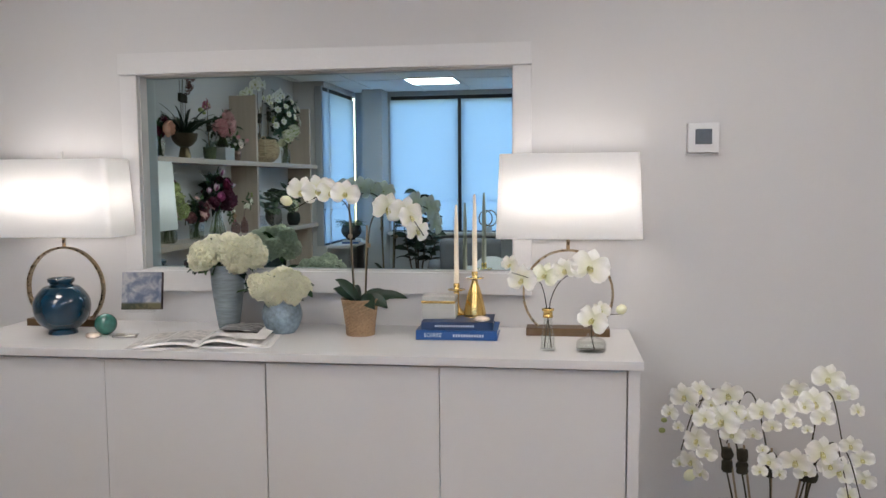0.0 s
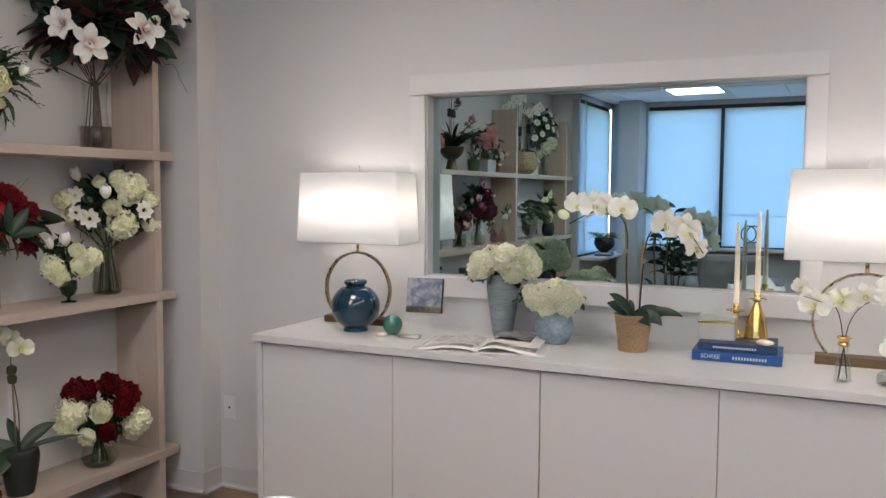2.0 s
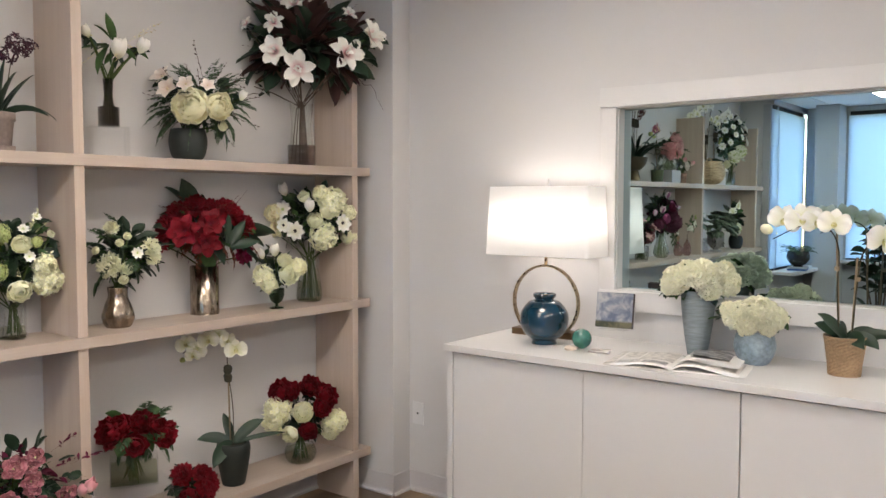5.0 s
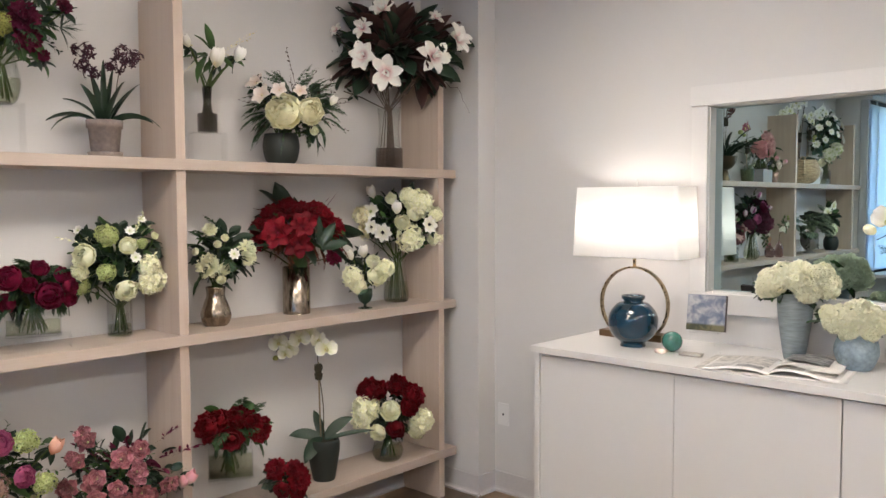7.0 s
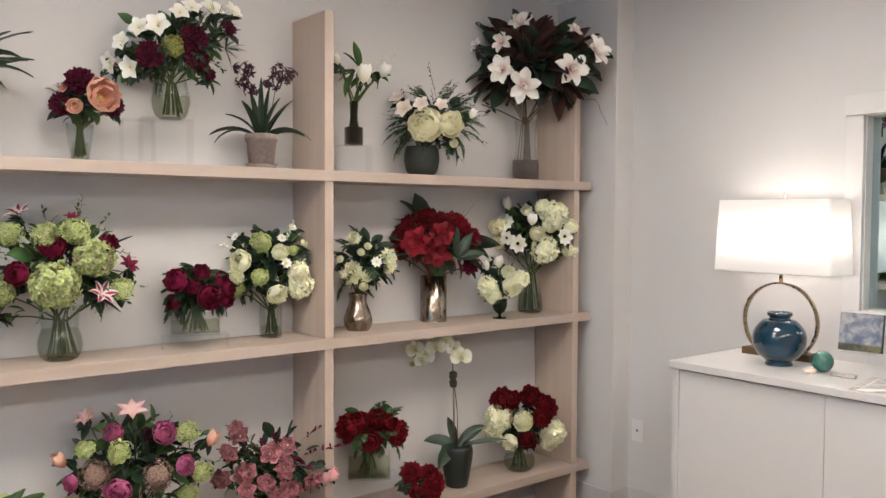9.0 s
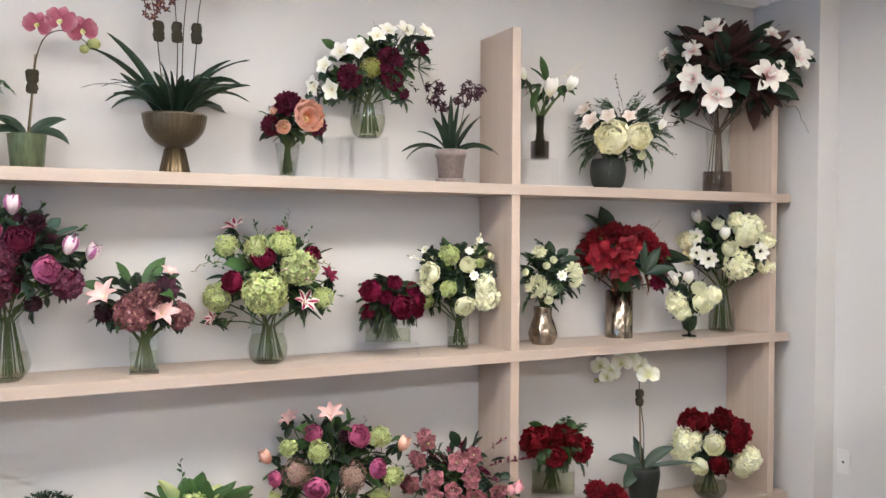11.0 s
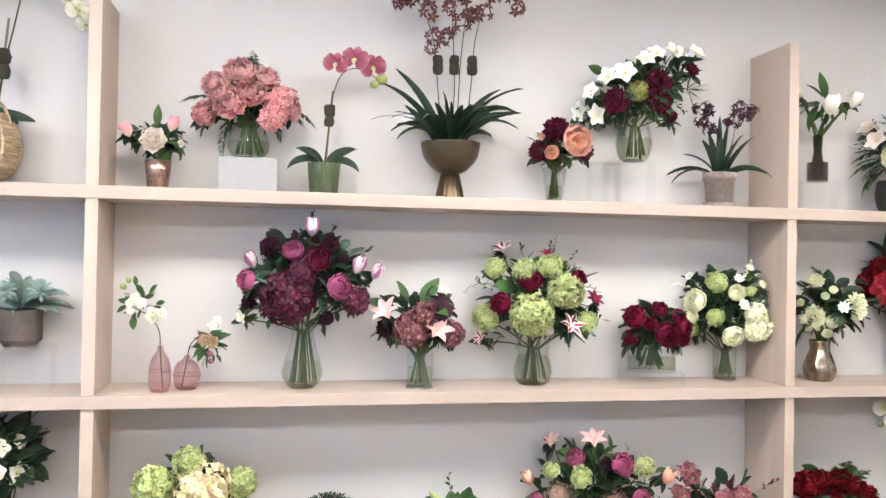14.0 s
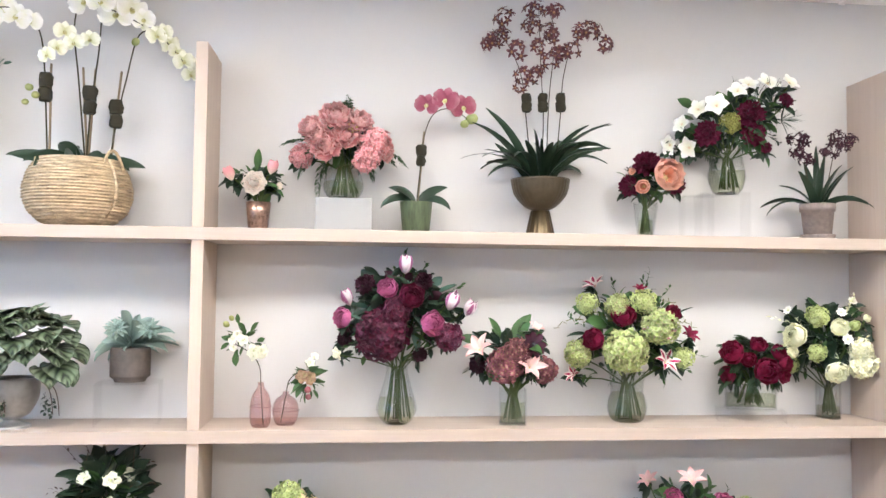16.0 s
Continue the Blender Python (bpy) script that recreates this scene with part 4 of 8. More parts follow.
def cube_vase(parent, w, d, h, level=0.6, z=0.0):
    bm = bmesh.new()
    for lo, hi in (((-w, -d, 0), (w, d, 0.008)), ((-w, -d, 0.0085), (-w + 0.004, d, h)), ((w - 0.004, -d, 0.0085), (w, d, h)), ((-w + 0.0045, -d, 0.0085), (w - 0.0045, -d + 0.004, h)), ((-w + 0.0045, d - 0.004, 0.0085), (w - 0.0045, d, h))):
        box(bm, Vector(lo) + Vector((0, 0, z)), Vector(hi) + Vector((0, 0, z)), 0.0008)
    vase = part("vase", bm, VASE, parent, smooth=False)
    part("water", boxes(((-w + 0.005, -d + 0.005, z + 0.009), (w - 0.005, d - 0.005, z + h * level))), WATER, vase, smooth=False)


def riser(x, y, z, w, d, h, turn=90, label="clear acrylic display riser on the shelf", mat=None):
    """A clear box, open at the back, that lifts a vase."""
    r = tagged(thing("display_riser", (x, y, z), label, "riser", "display risers"), "")
    r.rotation_euler = (0, 0, radians(turn))
    bm = bmesh.new()
    for lo, hi in (((-w, -d, h - 0.004), (w, d, h)), ((-w, -d, 0), (-w + 0.004, d, h - 0.0045)), ((w - 0.004, -d, 0), (w, d, h - 0.0045)), ((-w + 0.0045, -d, 0), (w - 0.0045, -d + 0.004, h - 0.0045))):
        box(bm, lo, hi, 0.0006)
    part("body", bm, mat or ACRYLIC, r, smooth=False)
    return r


# ---- what stands in each vase: flower and tone, cm to the right, cm up, radius in cm ----
H_gold_cup = [("tulip.pink", -9.1, 19.4, 3.1), ("tulip.pink", 3.7, 22.0, 3.0), ("rose.palepink", -1.9, 16.7, 4.7), ("rose.palepink", 7.1, 15.8, 1.6)]
H_pink_peony = [("peony.coral", -6.8, 20.0, 5.9), ("peony.coral", -2.9, 32.1, 6.2), ("peony.coral", -12.6, 27.4, 4.3), ("peony.coral", 5.5, 30.0, 4.6), ("hydrangea.coral", 10.6, 21.2, 5.8), ("hydrangea.coral", 7.7, 15.5, 4.8), ("peony.coral", 15.2, 18.9, 3.8), ("hydrangea.coral", -14.9, 16.7, 4.3), ("berry.gold", 3.0, 26.9, 2.0)]
H_pink_orchid = [("orchid.rose", 3.4, 46.3, 3.7), ("orchid.rose", 10.2, 47.9, 4.1), ("orchid.rose", 16.3, 45.5, 3.9), ("bud.green", 16.7, 39.4, 1.4), ("bud.green", 19.3, 41.6, 1.9)]
H_bowl_orchid = [("oncidium.russet", -19.5, 71.3, 4.0), ("oncidium.russet", -13.9, 80.0, 4.0), ("oncidium.russet", -9.1, 68.0, 4.1), ("oncidium.russet", -2.5, 82.9, 4.0), ("oncidium.russet", 3.3, 73.2, 4.1), ("oncidium.russet", -3.4, 76.6, 3.8), ("oncidium.russet", 6.6, 65.6, 4.0), ("oncidium.russet", 18.4, 74.2, 4.0), ("oncidium.russet", 23.7, 69.9, 3.8), ("oncidium.russet", 14.2, 74.2, 3.6), ("oncidium.russet", 4.2, 81.9, 4.0), ("oncidium.russet", -6.6, 58.4, 3.4), ("oncidium.russet", -1.9, 58.9, 3.4), ("oncidium.russet", -7.6, 54.6, 2.8), ("oncidium.russet", -14.8, 73.3, 3.8), ("oncidium.russet", 3.3, 63.2, 3.4), ("oncidium.russet", -1.5, 68.4, 3.4), ("oncidium.russet", 10.9, 67.5, 3.4)]
H_burgundy_glass = [("carnation.burgundy", -0.3, 28.2, 5.5), ("carnation.burgundy", -7.2, 19.1, 4.6), ("carnation.burgundy", 11.9, 19.3, 4.3), ("poppy.peach", 7.2, 21.5, 5.5), ("poppy.peach", -0.9, 18.3, 2.6), ("rose.peach", -5.0, 24.4, 1.7)]
H_cascade = [("cymbidium.white", -20.1, 19.5, 4.3), ("cymbidium.white", -13.2, 17.8, 4.3), ("cymbidium.white", -15.7, 26.4, 3.6), ("cymbidium.white", -9.8, 31.2, 4.0), ("cymbidium.white", -3.5, 31.9, 4.6), ("cymbidium.white", 3.7, 37.0, 3.8), ("cymbidium.white", 7.6, 39.8, 3.8), ("cymbidium.white", 14.2, 40.4, 4.6), ("cymbidium.white", 21.7, 40.5, 3.8), ("carnation.burgundy", -7.4, 22.6, 5.7), ("carnation.burgundy", 8.9, 29.8, 6.1), ("carnation.burgundy", 9.8, 22.4, 5.4), ("carnation.burgundy", 14.5, 16.8, 2.5), ("carnation.burgundy", 21.6, 34.6, 3.1), ("snowball.olive", 1.5, 26.0, 4.2)]
H_terracotta = [("oncidium.dark", -5.0, 38.5, 3.8), ("oncidium.dark", -6.9, 33.6, 3.4), ("oncidium.dark", -3.6, 30.4, 3.4), ("oncidium.dark", 6.8, 37.9, 3.8), ("oncidium.dark", 10.1, 35.7, 3.2), ("oncidium.dark", 5.4, 33.4, 3.4), ("oncidium.dark", -9.3, 39.3, 2.6), ("oncidium.dark", 12.0, 37.6, 2.6), ("oncidium.dark", 2.6, 32.6, 2.5)]
H_bottle_tall = [("hellebore.green", -2.9, 26.0, 3.7), ("hellebore.green", -6.3, 29.6, 2.7), ("hellebore.green", -9.7, 29.7, 2.1), ("bud.green", -11.7, 34.8, 1.4), ("hellebore.green", -0.4, 24.9, 2.7)]
H_bottle_round = [("hellebore.mauve", 5.4, 16.6, 3.3), ("hellebore.mauve", 8.0, 15.4, 2.5), ("bud.mauve", 7.3, 12.3, 1.6), ("hellebore.green", 7.9, 21.3, 2.5)]
H_purple = [("hydrangea.plum", -5.9, 32.1, 9.5), ("hydrangea.plum", 17.7, 30.9, 5.3), ("hydrangea.plum", -0.6, 40.2, 5.1), ("ranunculus.pink", -19.3, 37.3, 4.0), ("ranunculus.pink", -3.9, 47.7, 4.0), ("ranunculus.pink", 11.4, 35.6, 4.7), ("ranunculus.burgundy", 4.1, 45.0, 4.8), ("tulip.striped", 2.1, 55.8, 4.0), ("tulip.striped", -16.8, 44.4, 3.6), ("tulip.striped", 17.1, 43.4, 4.0), ("tulip.striped", 23.6, 40.9, 3.6), ("carnation.dark", -12.4, 49.8, 4.2), ("carnation.dark", 8.9, 51.0, 3.7), ("carnation.dark", -19.5, 29.5, 3.4), ("carnation.dark", 8.1, 24.2, 3.2), ("hellebore.green", -20.5, 24.8, 2.3)]
H_lily = [("hydrangea.mauve", -2.8, 21.1, 6.8), ("hydrangea.mauve", 11.4, 19.0, 5.0), ("hydrangea.mauve", 1.5, 26.1, 5.0), ("lily.blush", -11.6, 26.0, 5.7), ("lily.blush", 5.4, 20.1, 5.4), ("lily.blush", 7.8, 33.4, 3.1), ("anemone.dark", 6.7, 28.3, 4.6), ("carnation.dark", -13.7, 20.6, 3.8)]
H_green = [("hydrangea.green", -1.1, 26.2, 8.2), ("hydrangea.green", 10.9, 35.0, 7.0), ("hydrangea.green", -17.7, 24.5, 5.4), ("hydrangea.green", -3.6, 42.2, 4.6), ("snowball.lime", -14.3, 42.7, 4.2), ("snowball.lime", 5.6, 43.8, 4.8), ("snowball.lime", 19.3, 24.0, 4.1), ("ranunculus.crimson", -1.4, 38.6, 4.6), ("ranunculus.crimson", -11.9, 30.2, 4.4), ("ranunculus.crimson", 15.7, 39.9, 3.4), ("lily.striped", 10.4, 31.6, 6.2), ("lily.striped", 12.8, 22.0, 5.0), ("lily.striped", -11.4, 48.6, 4.8), ("lily.striped", -18.7, 16.2, 3.7), ("lily.crimson", 21.0, 31.3, 4.1), ("lily.crimson", 4.2, 47.7, 2.7)]
H_ranunculus_low = [("anemone.red", -5.6, 20.2, 5.0), ("anemone.red", 4.3, 14.5, 5.4), ("ranunculus.crimson", -7.5, 12.2, 4.4), ("ranunculus.crimson", 2.2, 23.9, 4.0), ("ranunculus.crimson", 11.2, 17.2, 4.0), ("ranunculus.crimson", 8.9, 21.1, 3.9), ("ranunculus.crimson", 11.2, 12.5, 3.7), ("ranunculus.crimson", -1.2, 18.3, 3.7)]
H_white_green = [("ranunculus.white", 3.5, 34.8, 3.7), ("rose.white", 2.5, 17.9, 4.5), ("rose.white", -11.6, 31.1, 5.1), ("hydrangea.white", 11.7, 21.3, 6.0), ("hydrangea.white", 10.8, 26.9, 4.5), ("snowball.lime", -3.6, 38.5, 4.5), ("snowball.lime", -4.2, 25.0, 3.7), ("snowball.lime", -12.7, 19.5, 3.5), ("snowball.lime", 8.5, 35.6, 2.1), ("anemone.plain", -13.6, 40.5, 1.9), ("anemone.plain", 8.6, 44.4, 1.9), ("rose.white", 13.1, 38.3, 1.7), ("anemone.plain", 4.2, 40.2, 1.9), ("anemone.plain", 6.0, 30.4, 2.1), ("hydrangea.white", -13.7, 25.2, 3.5)]
H_basket_orchid = [("orchid.white", -0.0, 77.8, 4.6), ("orchid.white", 5.0, 77.6, 3.9), ("orchid.white", 10.2, 74.8, 5.0), ("orchid.cream", 18.3, 72.3, 2.1), ("orchid.cream", 23.2, 68.4, 3.2), ("orchid.cream", 28.1, 66.9, 3.4), ("orchid.cream", 33.1, 61.3, 3.2), ("orchid.white", -24.8, 71.8, 4.1), ("orchid.white", -20.5, 69.5, 3.9), ("orchid.white", -28.5, 68.8, 3.6), ("orchid.cream", 7.6, 83.0, 3.2), ("orchid.cream", -8.0, 60.3, 2.5), ("orchid.cream", 14.1, 85.1, 2.5), ("orchid.white", 9.0, 81.0, 4.6), ("orchid.white", 14.8, 77.2, 4.8), ("orchid.white", 19.0, 74.0, 3.4), ("orchid.cream", -6.0, 66.0, 3.0), ("orchid.cream", -3.0, 62.5, 2.8), ("orchid.cream", -11.0, 57.5, 2.6), ("orchid.cream", 2.0, 64.5, 2.8), ("orchid.cream", 36.0, 57.0, 2.8), ("orchid.cream", 30.5, 64.0, 3.0), ("orchid.cream", 25.8, 70.5, 2.8), ("orchid.cream", 35.0, 62.0, 2.6), ("orchid.white", -31.0, 73.0, 3.8), ("orchid.white", -16.8, 68.5, 3.4), ("orchid.white", -26.5, 75.5, 3.2), ("bud.green", -16.0, 46.5, 1.2), ("bud.green", -14.0, 44.0, 1.2), ("bud.green", -17.2, 42.0, 1.0), ("bud.green", 16.5, 65.5, 1.3), ("bud.green", 21.0, 85.5, 1.2), ("bud.green", 26.0, 86.0, 1.0)]
H_dark_white = [("anemone.plain", 7.8, 51.5, 4.2), ("hellebore.green", 2.7, 60.8, 3.0), ("hellebore.green", -5.2, 61.4, 2.4), ("hellebore.green", 8.4, 61.3, 2.8), ("hellebore.green", 2.0, 53.9, 2.6)]
H_white_tulip = [("tulip.white", 3.8, 29.8, 4.9), ("tulip.white", 11.6, 31.8, 3.8), ("tulip.white", -6.5, 36.2, 2.9)]
H_bowl_peony = [("peony.cream", 1.5, 22.1, 7.7), ("peony.cream", 12.4, 22.3, 5.8), ("cymbidium.blush", -9.8, 35.2, 4.8), ("cymbidium.blush", -7.5, 29.2, 4.8), ("cymbidium.blush", -0.3, 31.1, 3.9), ("cymbidium.blush", 8.2, 30.6, 3.3), ("rose.white", 14.2, 14.7, 2.4), ("tulip.white", 21.5, 27.8, 2.7)]
H_magnolia = [("magnolia.white", -1.2, 45.7, 8.7), ("magnolia.white", -11.4, 52.5, 7.0), ("magnolia.white", 20.9, 53.2, 8.9), ("magnolia.white", 32.9, 62.2, 7.6), ("magnolia.white", -12.1, 65.8, 5.7), ("magnolia.white", -2.7, 75.1, 6.2), ("magnolia.white", -24.9, 65.9, 3.7), ("magnolia.white", -27.6, 41.1, 5.1), ("magnolia.white", 22.8, 72.9, 4.3)]
H_silver = [("carnation.white", -3.6, 24.9, 6.0), ("carnation.white", 14.0, 32.4, 4.6), ("carnation.white", 14.4, 28.3, 4.2), ("carnation.white", -2.2, 40.6, 3.6), ("rose.white", 3.8, 23.8, 2.8), ("rose.white", 2.3, 19.2, 2.2), ("rose.white", 3.9, 36.5, 1.8), ("rose.white", 1.1, 34.0, 1.8), ("anemone.plain", 7.4, 29.9, 2.4), ("rose.white", -7.6, 31.0, 1.8)]
H_amaryllis = [("amaryllis.red", -8.0, 37.5, 7.2), ("amaryllis.red", 0.5, 33.0, 7.0), ("amaryllis.red", 2.5, 40.5, 6.0), ("carnation.red", -17.5, 39.5, 6.5), ("carnation.red", -3.9, 49.7, 6.2), ("carnation.red", 4.1, 48.0, 5.8), ("carnation.red", -11.8, 46.9, 5.6), ("carnation.red", 13.0, 46.0, 6.0), ("carnation.red", 19.0, 40.0, 6.0), ("carnation.red", -19.5, 32.5, 5.0), ("carnation.crimson", 18.9, 26.0, 5.4), ("carnation.red", 9.8, 49.2, 4.6), ("carnation.red", 2.0, 42.5, 5.0)]
H_goblet = [("tulip.white", -0.4, 27.6, 3.8), ("tulip.white", -5.8, 25.8, 2.9), ("rose.white", 5.6, 16.3, 5.3), ("hydrangea.white", -5.8, 15.6, 5.5), ("hydrangea.white", -2.8, 10.8, 4.1), ("hydrangea.white", 9.8, 19.3, 4.8), ("rose.white", 3.8, 22.9, 3.8)]
H_tall_glass = [("hydrangea.white", 11.9, 50.4, 7.5), ("hydrangea.white", 7.1, 32.8, 7.5), ("tulip.white", -11.1, 55.8, 3.9), ("tulip.white", 0.4, 48.2, 4.1), ("anemone.white", -6.5, 35.8, 4.9), ("anemone.white", 16.2, 39.5, 4.6), ("hydrangea.cream", -18.4, 36.4, 6.3), ("hydrangea.cream", -17.2, 44.3, 4.9), ("anemone.plain", -12.3, 46.1, 4.4), ("rose.white", 9.5, 45.6, 4.9), ("hydrangea.white", 20.4, 32.3, 4.4), ("hydrangea.white", 19.8, 44.4, 4.1), ("rose.white", 3.0, 41.0, 4.4), ("rose.white", -2.5, 52.5, 3.4), ("hydrangea.white", 6.0, 54.0, 4.6), ("anemone.white", -12.0, 38.5, 3.8)]
H_red_rose = [("peony.red", -8.0, 23.6, 6.4), ("rose.red", 0.3, 18.0, 5.4), ("peony.red", 10.9, 21.1, 5.7), ("peony.red", 3.0, 27.2, 5.0), ("peony.red", 7.9, 25.6, 4.3), ("peony.red", -3.8, 26.9, 4.5)]
H_red_anemone = [("anemone.scarlet", -3.6, 13.0, 5.6), ("anemone.scarlet", 6.1, 8.4, 6.0), ("anemone.scarlet", 4.3, 13.4, 4.8), ("ranunculus.red", -1.2, 4.9, 4.4), ("anemone.scarlet", 5.5, 2.9, 4.4)]
H_pot_orchid = [("orchid.cream", -19.9, 65.1, 3.7), ("orchid.cream", -15.0, 62.6, 3.7), ("orchid.cream", -10.1, 66.9, 4.0), ("orchid.cream", -5.8, 68.8, 3.7), ("orchid.cream", -2.3, 66.3, 3.4), ("orchid.cream", 1.6, 61.9, 4.2), ("orchid.cream", -16.8, 60.2, 3.0), ("bud.green", -21.1, 57.7, 1.1)]
H_red_white = [("hydrangea.white", -10.6, 27.6, 7.4), ("hydrangea.white", -12.5, 20.9, 6.0), ("ranunculus.white", 1.6, 27.4, 5.5), ("ranunculus.white", -4.9, 16.1, 4.7), ("hydrangea.white", 17.0, 19.9, 6.6), ("hydrangea.white", 14.4, 14.6, 5.0), ("peony.red", 5.1, 39.6, 6.0), ("peony.red", -9.9, 36.8, 6.8), ("peony.red", 13.0, 34.4, 6.6), ("peony.red", -4.7, 36.9, 5.5), ("peony.red", 11.0, 29.1, 5.3), ("ranunculus.red", 3.9, 17.5, 5.0)]
H_mixed = [("ranunculus.magenta", -6.8, 51.8, 3.9), ("ranunculus.magenta", 9.9, 50.8, 4.7), ("ranunculus.magenta", 16.8, 38.0, 4.0), ("ranunculus.magenta", -5.4, 31.9, 5.0), ("ranunculus.magenta", -20.6, 35.0, 3.3), ("snowball.lime", -5.0, 45.8, 4.3), ("snowball.lime", 17.5, 49.9, 4.2), ("snowball.lime", 22.8, 33.9, 4.2), ("snowball.lime", 17.9, 25.4, 4.2), ("snowball.lime", -15.7, 47.1, 3.5), ("snowball.lime", -0.6, 23.8, 4.2), ("allium.mauve", -12.7, 38.0, 5.8), ("allium.mauve", 7.5, 35.4, 6.1), ("lily.blush", -0.5, 57.3, 5.6), ("lily.blush", -15.0, 55.5, 4.4), ("tulip.peach", -22.6, 43.1, 3.6), ("tulip.peach", 25.2, 46.3, 3.7), ("tulip.lime", -19.5, 26.4, 3.6), ("carnation.dark", 5.0, 51.6, 3.1)]
H_hellebore = [("hellebore.rose", 2.2, 36.1, 5.3), ("hellebore.rose", -8.8, 41.8, 5.0), ("hellebore.rose", 7.4, 30.9, 4.7), ("hellebore.rose", -7.4, 27.7, 5.3), ("hellebore.rose", -14.7, 26.1, 4.7), ("hellebore.rose", 8.8, 21.8, 5.3), ("hellebore.rose", -5.9, 22.6, 4.7), ("hellebore.rose", 8.8, 38.4, 4.3), ("hellebore.rose", 16.9, 23.7, 4.1), ("hellebore.rose", -11.8, 35.8, 4.3), ("hellebore.rose", 0.8, 24.9, 4.4), ("hellebore.rose", 4.4, 17.6, 4.7), ("tulip.pink", 24.9, 24.6, 4.7)]
H_yellow_hydrangea = [("hydrangea.lime", -15.4, 47.2, 7.1), ("hydrangea.blush", 0.4, 45.1, 10.3), ("hydrangea.lime", 13.4, 46.5, 5.6), ("hydrangea.lime", -4.1, 54.4, 5.6), ("hydrangea.lime", -14.2, 37.1, 7.1), ("hydrangea.blush", 11.4, 34.0, 6.6)]
H_green_lily = [("lily.blush", 19.5, 27.2, 5.2), ("hydrangea.white", -7.9, 27.8, 5.7), ("hydrangea.lime", 5.0, 30.4, 6.0), ("hydrangea.lime", -2.6, 21.8, 5.5)]
H_tall_vase = [("peony.ivory", -7.6, 31.8, 8.1), ("peony.ivory", 1.5, 35.6, 9.1), ("peony.ivory", 9.3, 30.6, 7.5), ("peony.ivory", -3.5, 37.1, 6.8), ("peony.ivory", 3.7, 26.9, 6.3), ("peony.ivory", -9.8, 27.3, 5.0), ("peony.ivory", 8.2, 37.2, 6.3)]
H_round_vase = [("peony.ivory", -6.9, 18.6, 5.7), ("peony.ivory", 1.5, 20.9, 6.0), ("peony.ivory", 6.8, 18.2, 5.1), ("peony.ivory", -2.7, 15.4, 5.1), ("peony.ivory", 4.3, 15.1, 4.3), ("peony.ivory", -9.7, 20.7, 3.4)]
H_basket_small = [("orchid.white", -20.2, 54.0, 4.8), ("orchid.white", -14.7, 54.4, 4.8), ("orchid.white", -10.0, 53.4, 4.4), ("orchid.white", -4.6, 52.8, 4.4), ("orchid.white", 10.3, 47.4, 5.2), ("orchid.white", 16.8, 46.0, 5.2), ("orchid.white", 21.3, 38.8, 4.4), ("orchid.white", 18.8, 44.0, 4.4), ("bud.white", -25.9, 50.2, 1.8)]
H_bottle_orchid = [("orchid.white", -12.4, 29.0, 2.9), ("orchid.white", -8.4, 24.0, 4.4), ("orchid.cream", -0.9, 25.7, 3.7), ("orchid.white", 5.3, 27.6, 3.7), ("orchid.white", 13.6, 28.3, 5.5)]
H_low_orchid = [("orchid.white", 0.8, 11.0, 4.6), ("bud.white", 9.5, 14.4, 1.6), ("orchid.white", 3.4, 14.4, 2.8)]
H_floor_orchid = [("orchid.white", -28.0, 75.5, 4.5), ("orchid.white", -22.3, 78.0, 3.5), ("orchid.white", -14.1, 77.5, 4.5), ("orchid.white", -15.1, 69.4, 5.1), ("orchid.white", -23.2, 61.3, 4.5), ("orchid.white", -25.0, 53.0, 4.0), ("orchid.white", -32.6, 69.3, 2.9), ("orchid.white", -2.8, 73.8, 3.8), ("orchid.cream", -5.5, 65.7, 2.5), ("orchid.white", 3.6, 75.2, 3.3), ("orchid.white", 6.9, 80.9, 3.8), ("orchid.white", 12.5, 77.2, 4.8), ("orchid.white", 17.1, 84.1, 4.5), ("orchid.white", 22.6, 79.6, 3.3), ("orchid.white", -0.3, 57.5, 3.2), ("orchid.white", 7.5, 58.5, 4.5), ("orchid.white", 15.0, 61.7, 5.0)]
H_floor_orchid2 = [("orchid.white", 20.6, 55.0, 4.7), ("orchid.white", 23.7, 64.2, 3.2), ("orchid.white", 27.5, 59.3, 3.4), ("orchid.white", 28.7, 51.1, 3.4), ("orchid.cream", 24.2, 45.1, 3.2), ("bud.green", -34.8, 65.8, 0.9), ("bud.green", -35.6, 61.6, 1.0), ("bud.white", -26.0, 45.5, 2.0), ("orchid.cream", -3.1, 54.0, 2.3), ("orchid.cream", -30.0, 49.1, 2.2), ("orchid.white", -21.1, 69.6, 3.4), ("orchid.white", -8.5, 70.9, 2.9), ("orchid.cream", 11.0, 68.6, 1.6)]


# ---- the white cabinet and what stands on it ----
CT = 0.92                                 # its top
CX0, CX1, CY0 = -2.20, 0.28, 2.725
BRASS = metal("aged brass", (0.40, 0.31, 0.20), 0.28)
GOLD = metal("polished gold", (0.80, 0.55, 0.20), 0.14)
DARKBRASS = metal("dark bronze bar", (0.20, 0.13, 0.075), 0.4)
SHADE = thin("white linen lampshade", (0.95, 0.945, 0.935), 0.5, 0.85, fine=600, spread=0.04)
TEALGLAZE = mottled("deep teal glaze", (0.003, 0.027, 0.052), 0.12, fine=14, coarse=5, spread=0.55, bump=0.02, rough_spread=0.05, coat=0.5)
SEAGLAZE = mottled("sea green crackle glaze", (0.035, 0.15, 0.12), 0.2, fine=40, coarse=9, spread=0.5, bump=0.05, coat=0.4)
